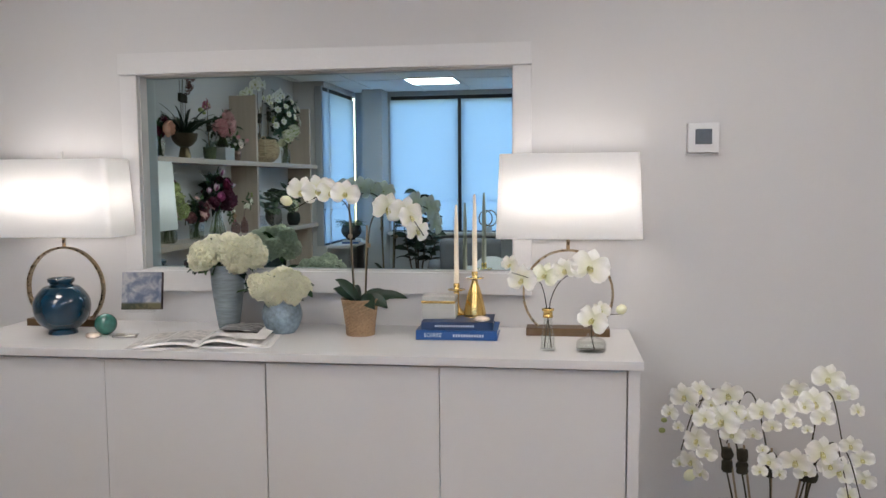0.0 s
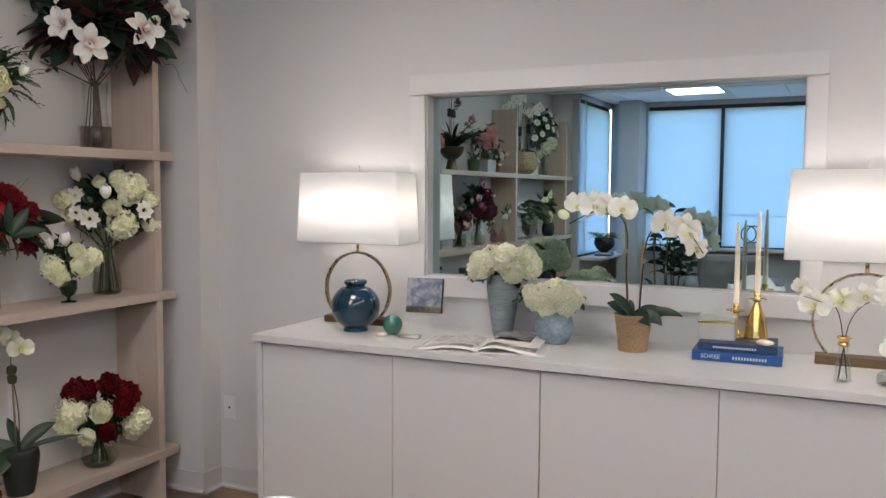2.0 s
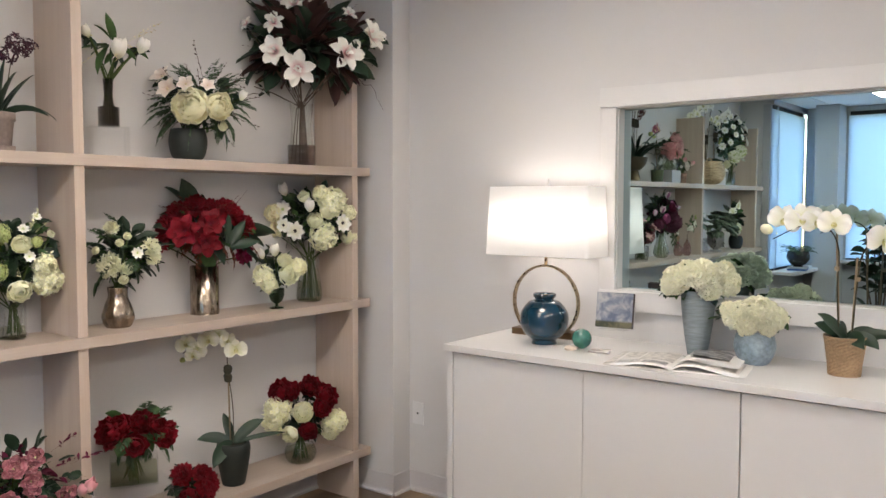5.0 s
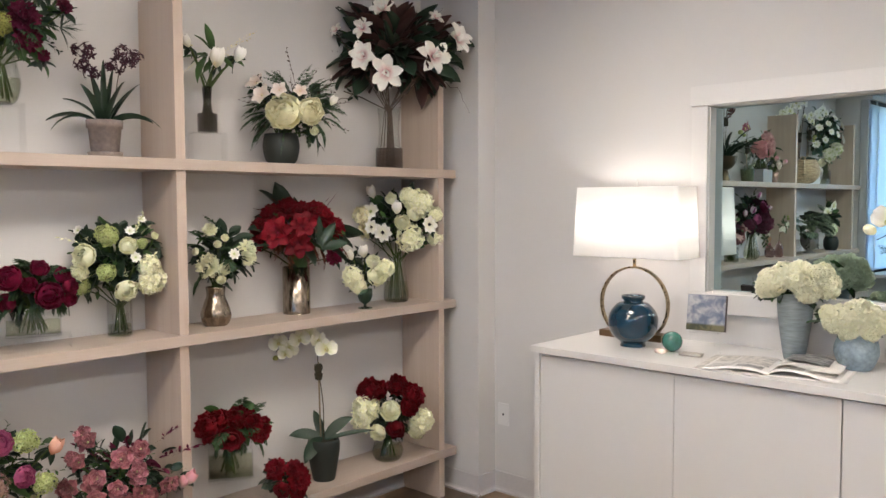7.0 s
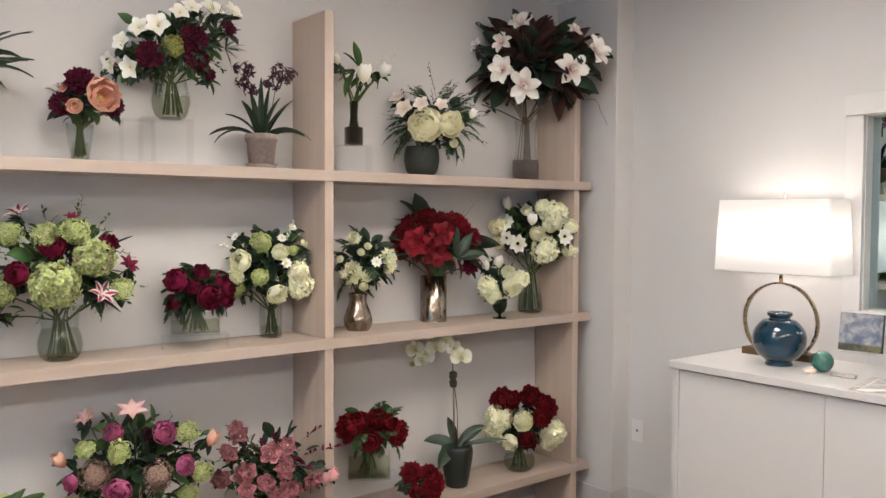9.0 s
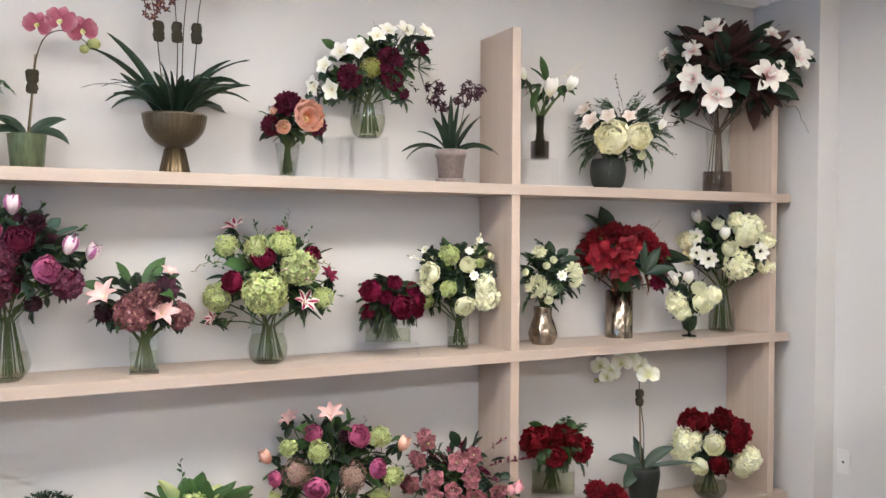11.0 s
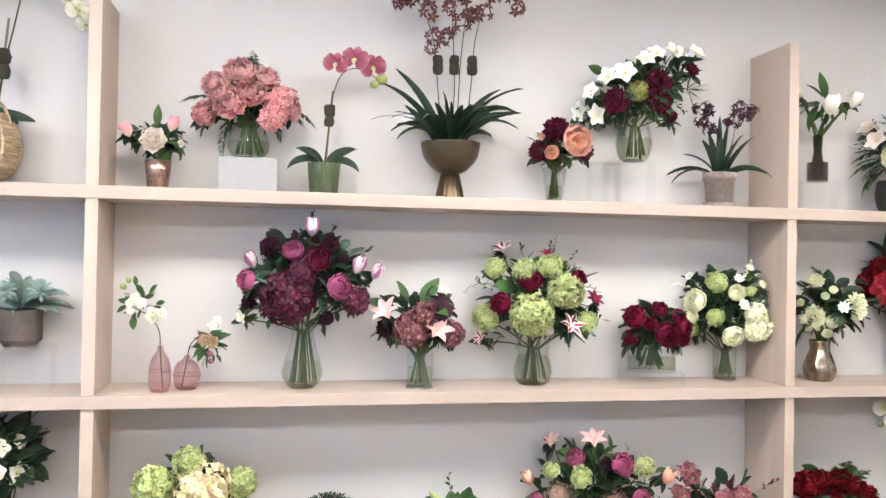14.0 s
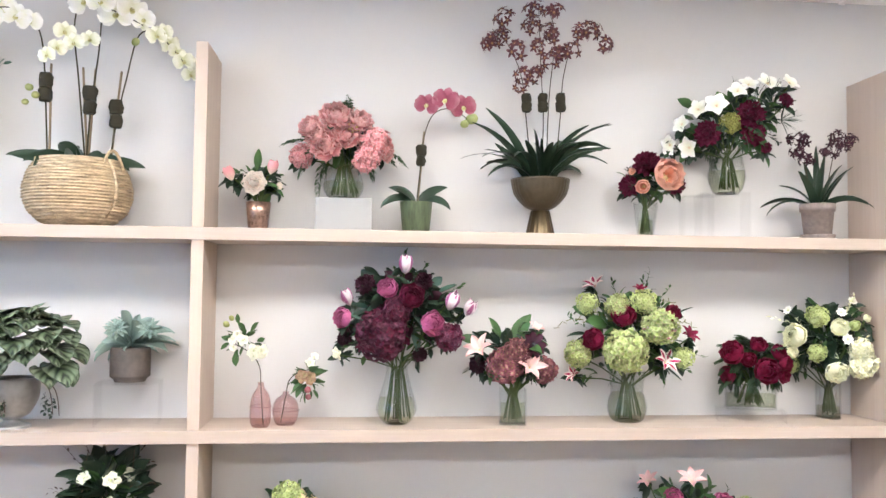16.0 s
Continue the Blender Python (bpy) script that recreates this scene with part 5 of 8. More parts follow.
GREYGLAZE = mottled("brushed blue-grey ceramic", (0.20, 0.235, 0.25), 0.65, fine=26, coarse=8, spread=0.35, bump=0.25, stretch=(1, 1, 7), depth=0.003)
SPECKLE = mottled("mottled blue-grey ceramic", (0.20, 0.26, 0.30), 0.6, fine=70, coarse=14, spread=0.55, bump=0.3, depth=0.003)
WICKER = mottled("warm woven rattan", (0.30, 0.195, 0.11), 0.65, fine=120, coarse=10, spread=0.35, bump=0.2)
WAX = mottled("cream candle wax", (0.80, 0.70, 0.55), 0.45, fine=30, coarse=6, spread=0.04, bump=0.03)
PAPER = mottled("magazine paper", (0.72, 0.70, 0.68), 0.45, fine=30, coarse=9, spread=0.06, bump=0.02)
def photo_print(name, stops, scale):
    """A printed photograph: soft shapes of a few tones."""
    m, nt, b = nodes_of(name)
    at = coords(nt, (scale, scale * 1.7, scale))
    soft = node(nt, "ShaderNodeTexNoise", Scale=1.0, Detail=5.0, Distortion=1.2)
    cells = node(nt, "ShaderNodeTexVoronoi", Scale=1.6)
    mixed = node(nt, "ShaderNodeMixRGB")
    mixed.inputs[0].default_value = 0.4
    for n in (soft, cells):
        nt.links.new(at, n.inputs["Vector"])
    nt.links.new(soft.outputs[0], mixed.inputs[1])
    nt.links.new(cells.outputs["Distance"], mixed.inputs[2])
    nt.links.new(ramp(nt, mixed.outputs[0], stops), b.inputs["Base Color"])
    b.inputs["Roughness"].default_value = 0.3
    return m


INK = photo_print("dark printed photograph", [(0.3, (0.02, 0.02, 0.022)), (0.45, (0.10, 0.10, 0.105)), (0.62, (0.38, 0.37, 0.36))], 26.0)
INK2 = photo_print("pale printed photograph", [(0.3, (0.16, 0.15, 0.15)), (0.45, (0.42, 0.40, 0.38)), (0.6, (0.62, 0.58, 0.53))], 30.0)
BLUE = mottled("royal blue book cloth", (0.012, 0.075, 0.25), 0.4, fine=90, spread=0.12)
NAVY = mottled("navy book cover", (0.012, 0.035, 0.10), 0.4, fine=90, spread=0.15)
PALEINK = mottled("pale blue lettering", (0.55, 0.62, 0.70), 0.6)
NACRE = mottled("pearly shell", (0.66, 0.56, 0.47), 0.25, fine=30, coarse=12, spread=0.35, bump=0.2)
MARBLEBOX = mottled("frosted pale glass", (0.45, 0.45, 0.42), 0.3, fine=20, coarse=6, spread=0.08)
BLACKEDGE = mottled("dark canvas edge", (0.05, 0.03, 0.03), 0.7)

cab = tagged(thing("sideboard", ((CX0 + CX1) / 2, 3.0, 0)), "long white lacquered sideboard with four flat doors", "sideboard")
co = Vector(cab.location)


def cpart(name, lo, hi, bevel=0.0015):
    return part(name, boxes((Vector(lo) - co, Vector(hi) - co), bevel=bevel), LACQUER, cab, smooth=False)


cpart("top", (CX0, CY0, CT - 0.029), (CX1, WY - 0.002, CT), 0.003)
cpart("side_panel", (CX0 + 0.012, CY0 + 0.014, -0.011), (CX0 + 0.038, WY - 0.002, CT - 0.0295))
cpart("side_panel", (CX1 - 0.047, CY0 + 0.014, -0.011), (CX1 - 0.010, WY - 0.002, CT - 0.0295))
cpart("body", (CX0 + 0.0385, CY0 + 0.042, 0.06), (CX1 - 0.0475, WY - 0.004, CT - 0.034))
cpart("plinth", (CX0 + 0.0385, CY0 + 0.07, -0.011), (CX1 - 0.0475, CY0 + 0.09, 0.0595))
for x0, x1, gap in ((CX0 + 0.0405, -1.5555, 0), (-1.5535, -0.972, 0), (-0.967, -0.3752, 0), (-0.3730, CX1 - 0.0515, 0)):
    cpart("door", (x0, CY0 + 0.021, 0.065), (x1, CY0 + 0.0415, CT - 0.037), 0.001)


def table_lamp(x, y):
    w = tagged(thing("table_lamp", (x, y, CT), "lit table lamp with a brass ring stem and white rectangular shade", "table lamp", "table lamps"), "")
    part("base", boxes(((-0.152, -0.04, 0), (0.152, 0.04, 0.03)), bevel=0.0025), DARKBRASS, w, smooth=False)
    bm = bmesh.new()
    ring = [Vector((0.163 * math.cos(a), 0, 0.152 + 0.163 * math.sin(a))) for a in (radians(-48 + k * (276 / 56)) for k in range(57))]
    rows = []
    for i, p in enumerate(ring):
        d = (ring[min(i + 1, 56)] - ring[max(i - 1, 0)]).normalized()
        o = Vector((d[2], 0, -d[0]))
        rows.append([bm.verts.new(p + o * a + Vector((0, b, 0))) for a, b in ((-0.004, -0.010), (0.004, -0.010), (0.0045, 0.010), (-0.0045, 0.010))])
    for a, b in zip(rows, rows[1:]):
        for k in range(4):
            bm.faces.new((a[k], a[(k + 1) % 4], b[(k + 1) % 4], b[k]))
    bm.faces.new(rows[0][::-1]), bm.faces.new(rows[-1])
    part("ring", bm, BRASS, w, smooth=False)
    part("stem", tube(bmesh.new(), [(0, 0, 0.312), (0, 0, 0.40)], 0.007, 12), BRASS, w)
    part("socket", tube(bmesh.new(), [(0, 0, 0.40), (0, 0, 0.45)], 0.016, 14), BRASS, w)
    part("finial", boxes(((-0.011, -0.006, 0.672), (0.011, 0.006, 0.702)), bevel=0.002), LACQUER, w, smooth=False)
    bm = bmesh.new()
    tube(bm, [(0, 0, 0.45), (0.06, 0, 0.50), (0.06, 0, 0.62), (0, 0, 0.665), (-0.06, 0, 0.62), (-0.06, 0, 0.50), (0, 0, 0.45)], 0.0015, 6)
    for dx, dy in ((1, 0), (-1, 0), (0, 1), (0, -1)):
        tube(bm, [(0, 0, 0.667), (dx * 0.243, dy * 0.094, 0.663)], 0.0018, 6)
    part("harp", bm, BRASS, w)
    bm = bmesh.new()
    def loop(a, b, z, r=0.022, n=5):
        pts = []
        for cx, cy, t0 in ((a - r, b - r, 0), (-a + r, b - r, 90), (-a + r, -b + r, 180), (a - r, -b + r, 270)):
            pts += [bm.verts.new((cx + r * math.cos(radians(t0 + 90 * k / n)), cy + r * math.sin(radians(t0 + 90 * k / n)), z)) for k in range(n + 1)]
        return pts
    loops = [loop(0.261, 0.108, 0.362), loop(0.2605, 0.1078, 0.366), loop(0.247, 0.098, 0.664), loop(0.2468, 0.0978, 0.668), loop(0.2445, 0.0955, 0.668), loop(0.2583, 0.1055, 0.362)]
    for a, b in zip(loops, loops[1:] + loops[:1]):
        for k in range(len(a)):
            bm.faces.new((a[k], a[(k + 1) % len(a)], b[(k + 1) % len(a)], b[k]))
    part("shade", bm, SHADE, w, "white linen shade, lit from inside")
    part("bulb", lathe(smooth_profile([(0.0005, 0.452), (0.013, 0.458), (0.02, 0.49), (0.030, 0.53), (0.024, 0.562), (0.0005, 0.575)]), 18), glowing("lit bulb", (1.0, 0.86, 0.68), 2.0), w)
    return w


for x, y in ((-1.965, 3.175), (0.048, 3.165)):
    table_lamp(x, y)
    # the one bulb's light, split into two added offset lights to even the shade
    for dx in (-0.115, 0.115):
        bulb("bulb_light", (x + dx, y, CT + 0.52), BULB * 0.52, 0.088, (1.0, 0.965, 0.94))

jar = tagged(part("jar", lathe([(0, 0), (0.052, 0), (0.054, 0.003)] + smooth_profile([(0.050, 0.012), (0.055, 0.02), (0.088, 0.05), (0.1025, 0.095), (0.096, 0.14), (0.066, 0.178), (0.042, 0.187), (0.040, 0.194)]) +
                   [(0.048, 0.199), (0.049, 0.211), (0.045, 0.214), (0.038, 0.211), (0.036, 0.19), (0.05, 0.17), (0.06, 0.1), (0, 0.09)], 48), TEALGLAZE), "round deep teal glazed ceramic jar on the sideboard", "jar")
jar.location = (-1.87, 3.0, CT)
ball = tagged(part("decorative_ball", lathe([(0.0, 0.0)] + [(0.041 * math.sin(radians(a)), 0.041 - 0.041 * math.cos(radians(a))) for a in range(12, 169, 12)] + [(0, 0.082)], 32), SEAGLAZE), "glossy sea green ceramic ball on the sideboard", "ornament")
ball.location = (-1.685, 2.985, CT)


def sky_paint():
    m, nt, b = nodes_of("painted clouds over a field")
    at = nt.nodes.new("ShaderNodeTexCoord")
    sep = nt.nodes.new("ShaderNodeSeparateXYZ")
    nt.links.new(at.outputs["Object"], sep.inputs[0])
    n = node(nt, "ShaderNodeTexNoise", Scale=26.0, Detail=5.0, Distortion=0.5)
    nt.links.new(at.outputs["Object"], n.inputs["Vector"])
    clouds = ramp(nt, n.outputs[0], [(0.38, (0.085, 0.11, 0.17)), (0.5, (0.16, 0.18, 0.235)), (0.64, (0.34, 0.34, 0.35))])
    land = ramp(nt, n.outputs[0], [(0.4, (0.03, 0.035, 0.018)), (0.6, (0.11, 0.10, 0.05))])
    r = node(nt, "ShaderNodeMapRange")
    r.inputs["From Min"].default_value, r.inputs["From Max"].default_value = 0.022, 0.030
    nt.links.new(sep.outputs[2], r.inputs[0])
    mx = nt.nodes.new("ShaderNodeMixRGB")
    nt.links.new(r.outputs[0], mx.inputs[0])
    nt.links.new(land, mx.inputs[1])
    nt.links.new(clouds, mx.inputs[2])
    nt.links.new(mx.outputs[0], b.inputs["Base Color"])
    b.inputs["Roughness"].default_value = 0.6
    return m


pic = tagged(thing("painting", (-1.59, 3.085, CT), "small square painting of clouds over a field", "painting"), "")
pic.rotation_euler = (0, 0, radians(8))
canvas = part("canvas", boxes(((-0.077, -0.012, 0), (0.077, 0.012, 0.145)), bevel=0.001), BLACKEDGE, pic, smooth=False)
canvas.matrix_local = pose(0, 0, 0.082, -10, 0, 0)
face = part("painted_face", boxes(((-0.0765, -0.0135, 0.0005), (0.0765, -0.0122, 0.1445))), sky_paint(), canvas, smooth=False)
eas = tagged(thing("easel", (-1.59, 3.085, CT), "small clear acrylic easel that holds a painting", "easel"), "")
eas.rotation_euler = (0, 0, radians(8))
for s in (-1, 1):
    part("front_leg", tube(bmesh.new(), [(s * 0.07, -0.03, 0.0), (s * 0.045, 0.0, 0.10), (s * 0.008, 0.045, 0.262)], 0.0028, 6), ACRYLIC, eas)
part("rest", boxes(((-0.06, -0.034, 0.074), (0.06, 0.012, 0.0795)), bevel=0.001), ACRYLIC, eas, smooth=False)
part("back_leg", tube(bmesh.new(), [(0, 0.047, 0.255), (0, 0.13, 0.0)], 0.0028, 6), ACRYLIC, eas)

# vases on the sideboard
tv = bouquet("flower_vase", "tall blue-grey ceramic vase of ivory hydrangeas on the sideboard", (-1.262, 3.145, CT), 20, [("mophead.ivory", u * 1.12, 29.8 + (v - 32) * 0.62, r * 0.68) for k, u, v, r in H_tall_vase], CT, [("leaf", 8, 0.06, 0.04, LEAF)], neck=0.22, depth=0.10, back=0.1, seed=3)
vessel(tv, smooth_profile([(0.036, 0.0), (0.040, 0.012), (0.052, 0.09), (0.062, 0.17), (0.0655, 0.225), (0.064, 0.255)]), GREYGLAZE, 0.006)
for k, (dx, dz, r) in enumerate(((-0.06, 0.285, 0.05), (0.04, 0.28, 0.052), (0.0, 0.32, 0.05), (0.09, 0.29, 0.045))):
    head(tv, "mophead.ivory", (dx, 0.05, dz), r, (dx, 0.9, 0.6), 40 * k, k % 2)
rv = bouquet("flower_vase", "round mottled blue-grey vase of ivory peonies on the sideboard", (-1.03, 3.10, CT), 16, [("mophead.ivory", u, v - 0.4, r * 0.84) for k, u, v, r in H_round_vase], CT, [("leaf", 8, 0.06, 0.03, LEAF)], neck=0.12, depth=0.07, back=0.1, seed=4)
vessel(rv, smooth_profile([(0.046, 0.0), (0.060, 0.018), (0.0755, 0.062), (0.068, 0.105), (0.052, 0.128), (0.050, 0.134)]), SPECKLE, 0.005)
for k, (dx, dz, r) in enumerate(((-0.05, 0.18, 0.05), (0.04, 0.185, 0.05), (0, 0.20, 0.05), (0.075, 0.17, 0.04))):
    head(rv, "mophead.ivory", (dx, 0.03, dz), r, (dx, 0.8, 0.8), 40 * k, k % 2)


def orchid_leaves(w, spec, z, mat, seed=5):
    """Strap leaves in a fan: (turn, length, width, rise, droop)."""
    rnd = random.Random(seed)
    for turn, ln, wd, rise, droop in spec:
        g = Geo()
        petal(g, rnd, turn, ln, wd, rise, rise - droop, 0.22, 0.015, 0.008, (0, 0, z), 0.8, 0.35, nu=10, nv=5, full=1.2, twist=55 if math.cos(radians(turn)) > 0 else -55)
        linked("leaf", g.mesh("leaf", [mat]), w)


def orchid_stem(w, points, radius=0.0028, stake=None, moss=(), name="flower_stem"):
    bm = bmesh.new()
    pts = [Vector(p) for p in points]
    fine = []
    for i in range(len(pts) - 1):
        a, b, c, d = (pts[max(0, min(len(pts) - 1, i + k))] for k in (-1, 0, 1, 2))
        fine += [0.5 * (2 * b + (c - a) * t + (2 * a - 5 * b + 4 * c - d) * t * t + (3 * b - a - 3 * c + d) * t ** 3) for t in (k / 6 for k in range(6))]
    tube(bm, fine + [pts[-1]], radius, 7, taper=0.55)
    part(name, bm, ORCHIDSTEM, w)
    if stake:
        part("stake", tube(bmesh.new(), stake, 0.004, 6), CANE, w)
    for p, r in moss:
        rnd = random.Random(int(1000 * (p[2] + p[0])))
        part("moss_tie", lathe([(0, -r)] + [(r * s, z * r) for s, z in ((0.8, -0.9), (0.96, -0.55), (1.0, 0.0), (0.96, 0.55), (0.8, 0.9))] + [(0, 0.95 * r)], 18,
                               Matrix.Translation(p), wobble=lambda a, i: 0.88 + rnd.uniform(-0.16, 0.16)), MOSS, w)


def woven(profile, n=60, strands=22, amp=0.02, rods=False):
    """A wickerwork vessel: staves that the strands pass over and under."""
    def wob(a, i):
        if rods:
            return 1 + amp * (i % 2) + 0.006 * math.sin(5 * a + 1.9 * i) + (0.012 if int(a / (2 * math.pi) * n) % 14 == 0 else 0)
        return 1 + amp * (1 if (int(a / (2 * math.pi) * n + 0.5) // 2 + i) % 2 else -1)
    z0, z1 = profile[0][1], profile[-1][1]
    rows = []
    for k in range(strands + 1):
        z = z0 + (z1 - z0) * k / strands
        for (ra, za), (rb, zb) in zip(profile, profile[1:]):
            if za <= z <= zb + 1e-6:
                rows.append((ra + (rb - ra) * (z - za) / max(1e-6, zb - za), z))
                break
    top = rows[-1]
    return lathe([(0, z0)] + rows + [(top[0] + 0.003, z1 + 0.003), (top[0] + 0.002, z1 + 0.008), (top[0] - 0.006, z1 + 0.006), (top[0] - 0.008, z1 - 0.01), (0, z1 - 0.012)], n, wobble=lambda a, i: wob(a, i) if 0 < i <= len(rows) else 1)


ob = bouquet("potted_orchid", "white moth orchid in a woven rattan pot on the sideboard", (-0.722, 3.09, CT), 12, H_basket_small, CT, [], stem=False, depth=0.05, category="orchid", group="potted orchids", seed=6)
part("pot", woven([(0.053, 0), (0.056, 0.04), (0.064, 0.10), (0.069, 0.13)]), WICKER, ob, smooth=False)
part("moss", lathe([(0, 0.128), (0.03, 0.131), (0.058, 0.122)], 16), MOSS, ob)
orchid_leaves(ob, [(200, 0.12, 0.042, 68, 40), (172, 0.10, 0.04, 50, 40), (335, 0.11, 0.042, 35, 80), (10, 0.17, 0.034, 30, 50), (300, 0.11, 0.045, 40, 85), (110, 0.12, 0.06, 40, 60), (30, 0.13, 0.05, 30, 50)], 0.125, DEEP)
orchid_stem(ob, [(-0.02, 0, 0.12), (-0.03, 0, 0.30), (-0.028, 0, 0.43), (-0.06, -0.02, 0.505), (-0.14, -0.03, 0.52), (-0.24, -0.03, 0.47)], 0.003, [(-0.02, 0.006, 0.12), (-0.036, 0.006, 0.50)])
orchid_stem(ob, [(0.02, 0, 0.12), (0.03, 0, 0.30), (0.045, 0, 0.42), (0.09, -0.02, 0.47), (0.18, -0.03, 0.45), (0.24, -0.03, 0.37)], 0.003, [(0.02, 0.006, 0.12), (0.03, 0.006, 0.41)])
for p in ((-0.032, 0, 0.37), (0.034, 0, 0.335)):
    part("clip", lathe([(0, -0.008), (0.008, -0.007), (0.009, 0), (0.008, 0.007), (0, 0.008)], 8, Matrix.Translation(p)), CANE, ob)


# books, box, candles
def book(place, w, d, h, cover, turn, label):
    b = tagged(thing("book", place, label, "book", "stacked books"), "")
    b.rotation_euler = (0, 0, radians(turn))
    bm = bmesh.new()
    for lo, hi in (((-w / 2, -d / 2, 0), (w / 2, d / 2, 0.003)), ((-w / 2, -d / 2, h - 0.003), (w / 2, d / 2, h)), ((-w / 2, -d / 2, 0.0031), (w / 2, -d / 2 + 0.003, h - 0.0031))):
        box(bm, lo, hi, 0.0008)
    part("cover", bm, cover, b, smooth=False)
    part("pages", boxes(((-w / 2 + 0.005, -d / 2 + 0.004, 0.0032), (w / 2 - 0.005, d / 2 - 0.006, h - 0.0032))), PAPER, b, smooth=False)
    return b


def lettering(parent, text, size, place, mat):
    data = bpy.data.curves.new("lettering", "FONT")
    data.body, data.size, data.extrude, data.align_x, data.align_y = text, size, 0.0003, "LEFT", "CENTER"
    data.materials.append(mat)
    ob = new("lettering", data)
    ob.parent = parent
    ob.matrix_local = Matrix.Translation(place) @ pose(0, 0, 0, 90, 0, 0)
    return ob


b1 = book((-0.352, 3.115, CT), 0.295, 0.205, 0.035, BLUE, 1, "thick royal blue hardback book lying on the sideboard")
b2 = book((-0.352, 3.118, CT + 0.0352), 0.26, 0.19, 0.029, NAVY, 2, "navy hardback book lying on a blue book")
lettering(b1, "SOIREE", 0.021, (-0.118, -0.1030, 0.0175), PALEINK)
for book_of, starts, y, z0, z1, wide in ((b1, np.arange(-0.012, 0.095, 0.0095), -0.1032, 0.012, 0.022, 0.0055), (b2, np.arange(-0.08, 0.06, 0.0085), -0.0957, 0.011, 0.018, 0.005)):
    for x in starts:
        part("printed_bar", boxes(((x, y, z0), (x + wide, y + 0.0006, z1))), PALEINK, book_of, smooth=False)
BT = CT + 0.0644
tb = tagged(thing("trinket_box", (-0.425, 3.125, BT), "frosted glass box with a gold rim on stacked books", "box"), "")
part("box", boxes(((-0.062, -0.045, 0), (0.062, 0.045, 0.058)), bevel=0.004), MARBLEBOX, tb, smooth=False)
part("rim", boxes(((-0.0635, -0.0465, 0.0585), (0.0635, 0.0465, 0.067)), bevel=0.0015), GOLD, tb, smooth=False)
part("lid", boxes(((-0.062, -0.045, 0.0675), (0.062, 0.045, 0.084)), bevel=0.004), MARBLEBOX, tb, smooth=False)
shell = tagged(part("seashell", lathe([(0, 0), (0.02, 0.001), (0.03, 0.006), (0.026, 0.013), (0.012, 0.018), (0, 0.019)], 20, wobble=lambda a, i: 1 + 0.25 * math.cos(a) + 0.05 * math.cos(9 * a)), NACRE), "white seashell lying on a navy book", "seashell")
shell.location, shell.rotation_euler = (-0.268, 3.055, BT), (0, 0, radians(15))


def candlestick(x, y, z, cone, h, tall, label):
    c = tagged(thing("candlestick", (x, y, z), label, "candlestick", "gold candlesticks"), "")
    if cone:
        pr = smooth_profile([(0.042, 0.0), (0.041, 0.02), (0.028, 0.08), (0.013, h - 0.03), (0.0105, h - 0.018)])
    else:
        pr = smooth_profile([(0.036, 0.0), (0.03, 0.008), (0.012, 0.03), (0.009, 0.08), (0.012, h - 0.03), (0.009, h - 0.018)])
    part("stem", lathe([(0, 0)] + pr + [(0, pr[-1][1])], 32), GOLD, c)
    part("drip_plate", lathe([(0, h - 0.018), (0.012, h - 0.017), (0.033, h - 0.012), (0.034, h - 0.009), (0.012, h - 0.011), (0, h - 0.011)], 32), GOLD, c)
    part("cup", lathe([(0, h - 0.011), (0.010, h - 0.010), (0.012, h + 0.004), (0.0105, h + 0.014), (0.0085, h + 0.014), (0, h + 0.013)], 24), GOLD, c)
    part("candle", lathe([(0, h + 0.008), (0.0098, h + 0.010), (0.0082, h + tall * 0.7), (0.0045, h + tall - 0.006), (0, h + tall)], 18), WAX, c, "tapered cream candle")


candlestick(-0.298, 3.165, BT, True, 0.155, 0.305, "gold cone-shaped candlestick with a cream taper on books")
candlestick(-0.372, 3.205, BT, False, 0.105, 0.315, "slim gold candlestick with a cream taper candle")

# two glass bottles with orchid sprigs
fb = bouquet("bottle_vase", "clear conical bottle with a gold collar holding white orchids", (-0.022, 2.875, CT), 1, H_bottle_orchid, CT, [], foot=0.01, spread=0.015, neck=0.16, depth=0.02, stem=False, category="bottle vase", group="bottle vases", seed=8)
vessel(fb, [(0.026, 0.0), (0.0265, 0.006), (0.020, 0.06), (0.0125, 0.115), (0.012, 0.14)], None, 0.0025)
water(fb, [(0.026, 0.0), (0.0265, 0.006), (0.020, 0.06), (0.018, 0.07)], 0.055, CLEARWATER)
part("collar", lathe([(0.0128, 0.112), (0.0175, 0.113), (0.0175, 0.119), (0.0155, 0.121), (0.0155, 0.134), (0.0205, 0.136), (0.0205, 0.142), (0.0128, 0.143)], 28), GOLD, fb)
orchid_stem(fb, [(0.012, 0, 0.01), (0, 0, 0.11), (-0.012, 0, 0.19), (-0.03, -0.01, 0.235), (-0.07, -0.02, 0.25), (-0.12, -0.02, 0.265)], 0.002)
orchid_stem(fb, [(-0.012, 0, 0.01), (0, 0, 0.11), (0.015, 0, 0.19), (0.05, -0.01, 0.245), (0.10, -0.02, 0.265), (0.15, -0.02, 0.262)], 0.002)
lb = bouquet("bottle_vase", "low clear glass bottle holding a single white orchid", (0.122, 2.87, CT), -2, H_low_orchid, CT, [], stem=False, depth=0.02, category="bottle vase", group="bottle vases", seed=9)
vessel(lb, smooth_profile([(0.046, 0.0), (0.051, 0.012), (0.047, 0.035), (0.02, 0.05), (0.016, 0.058)]), None, 0.003)
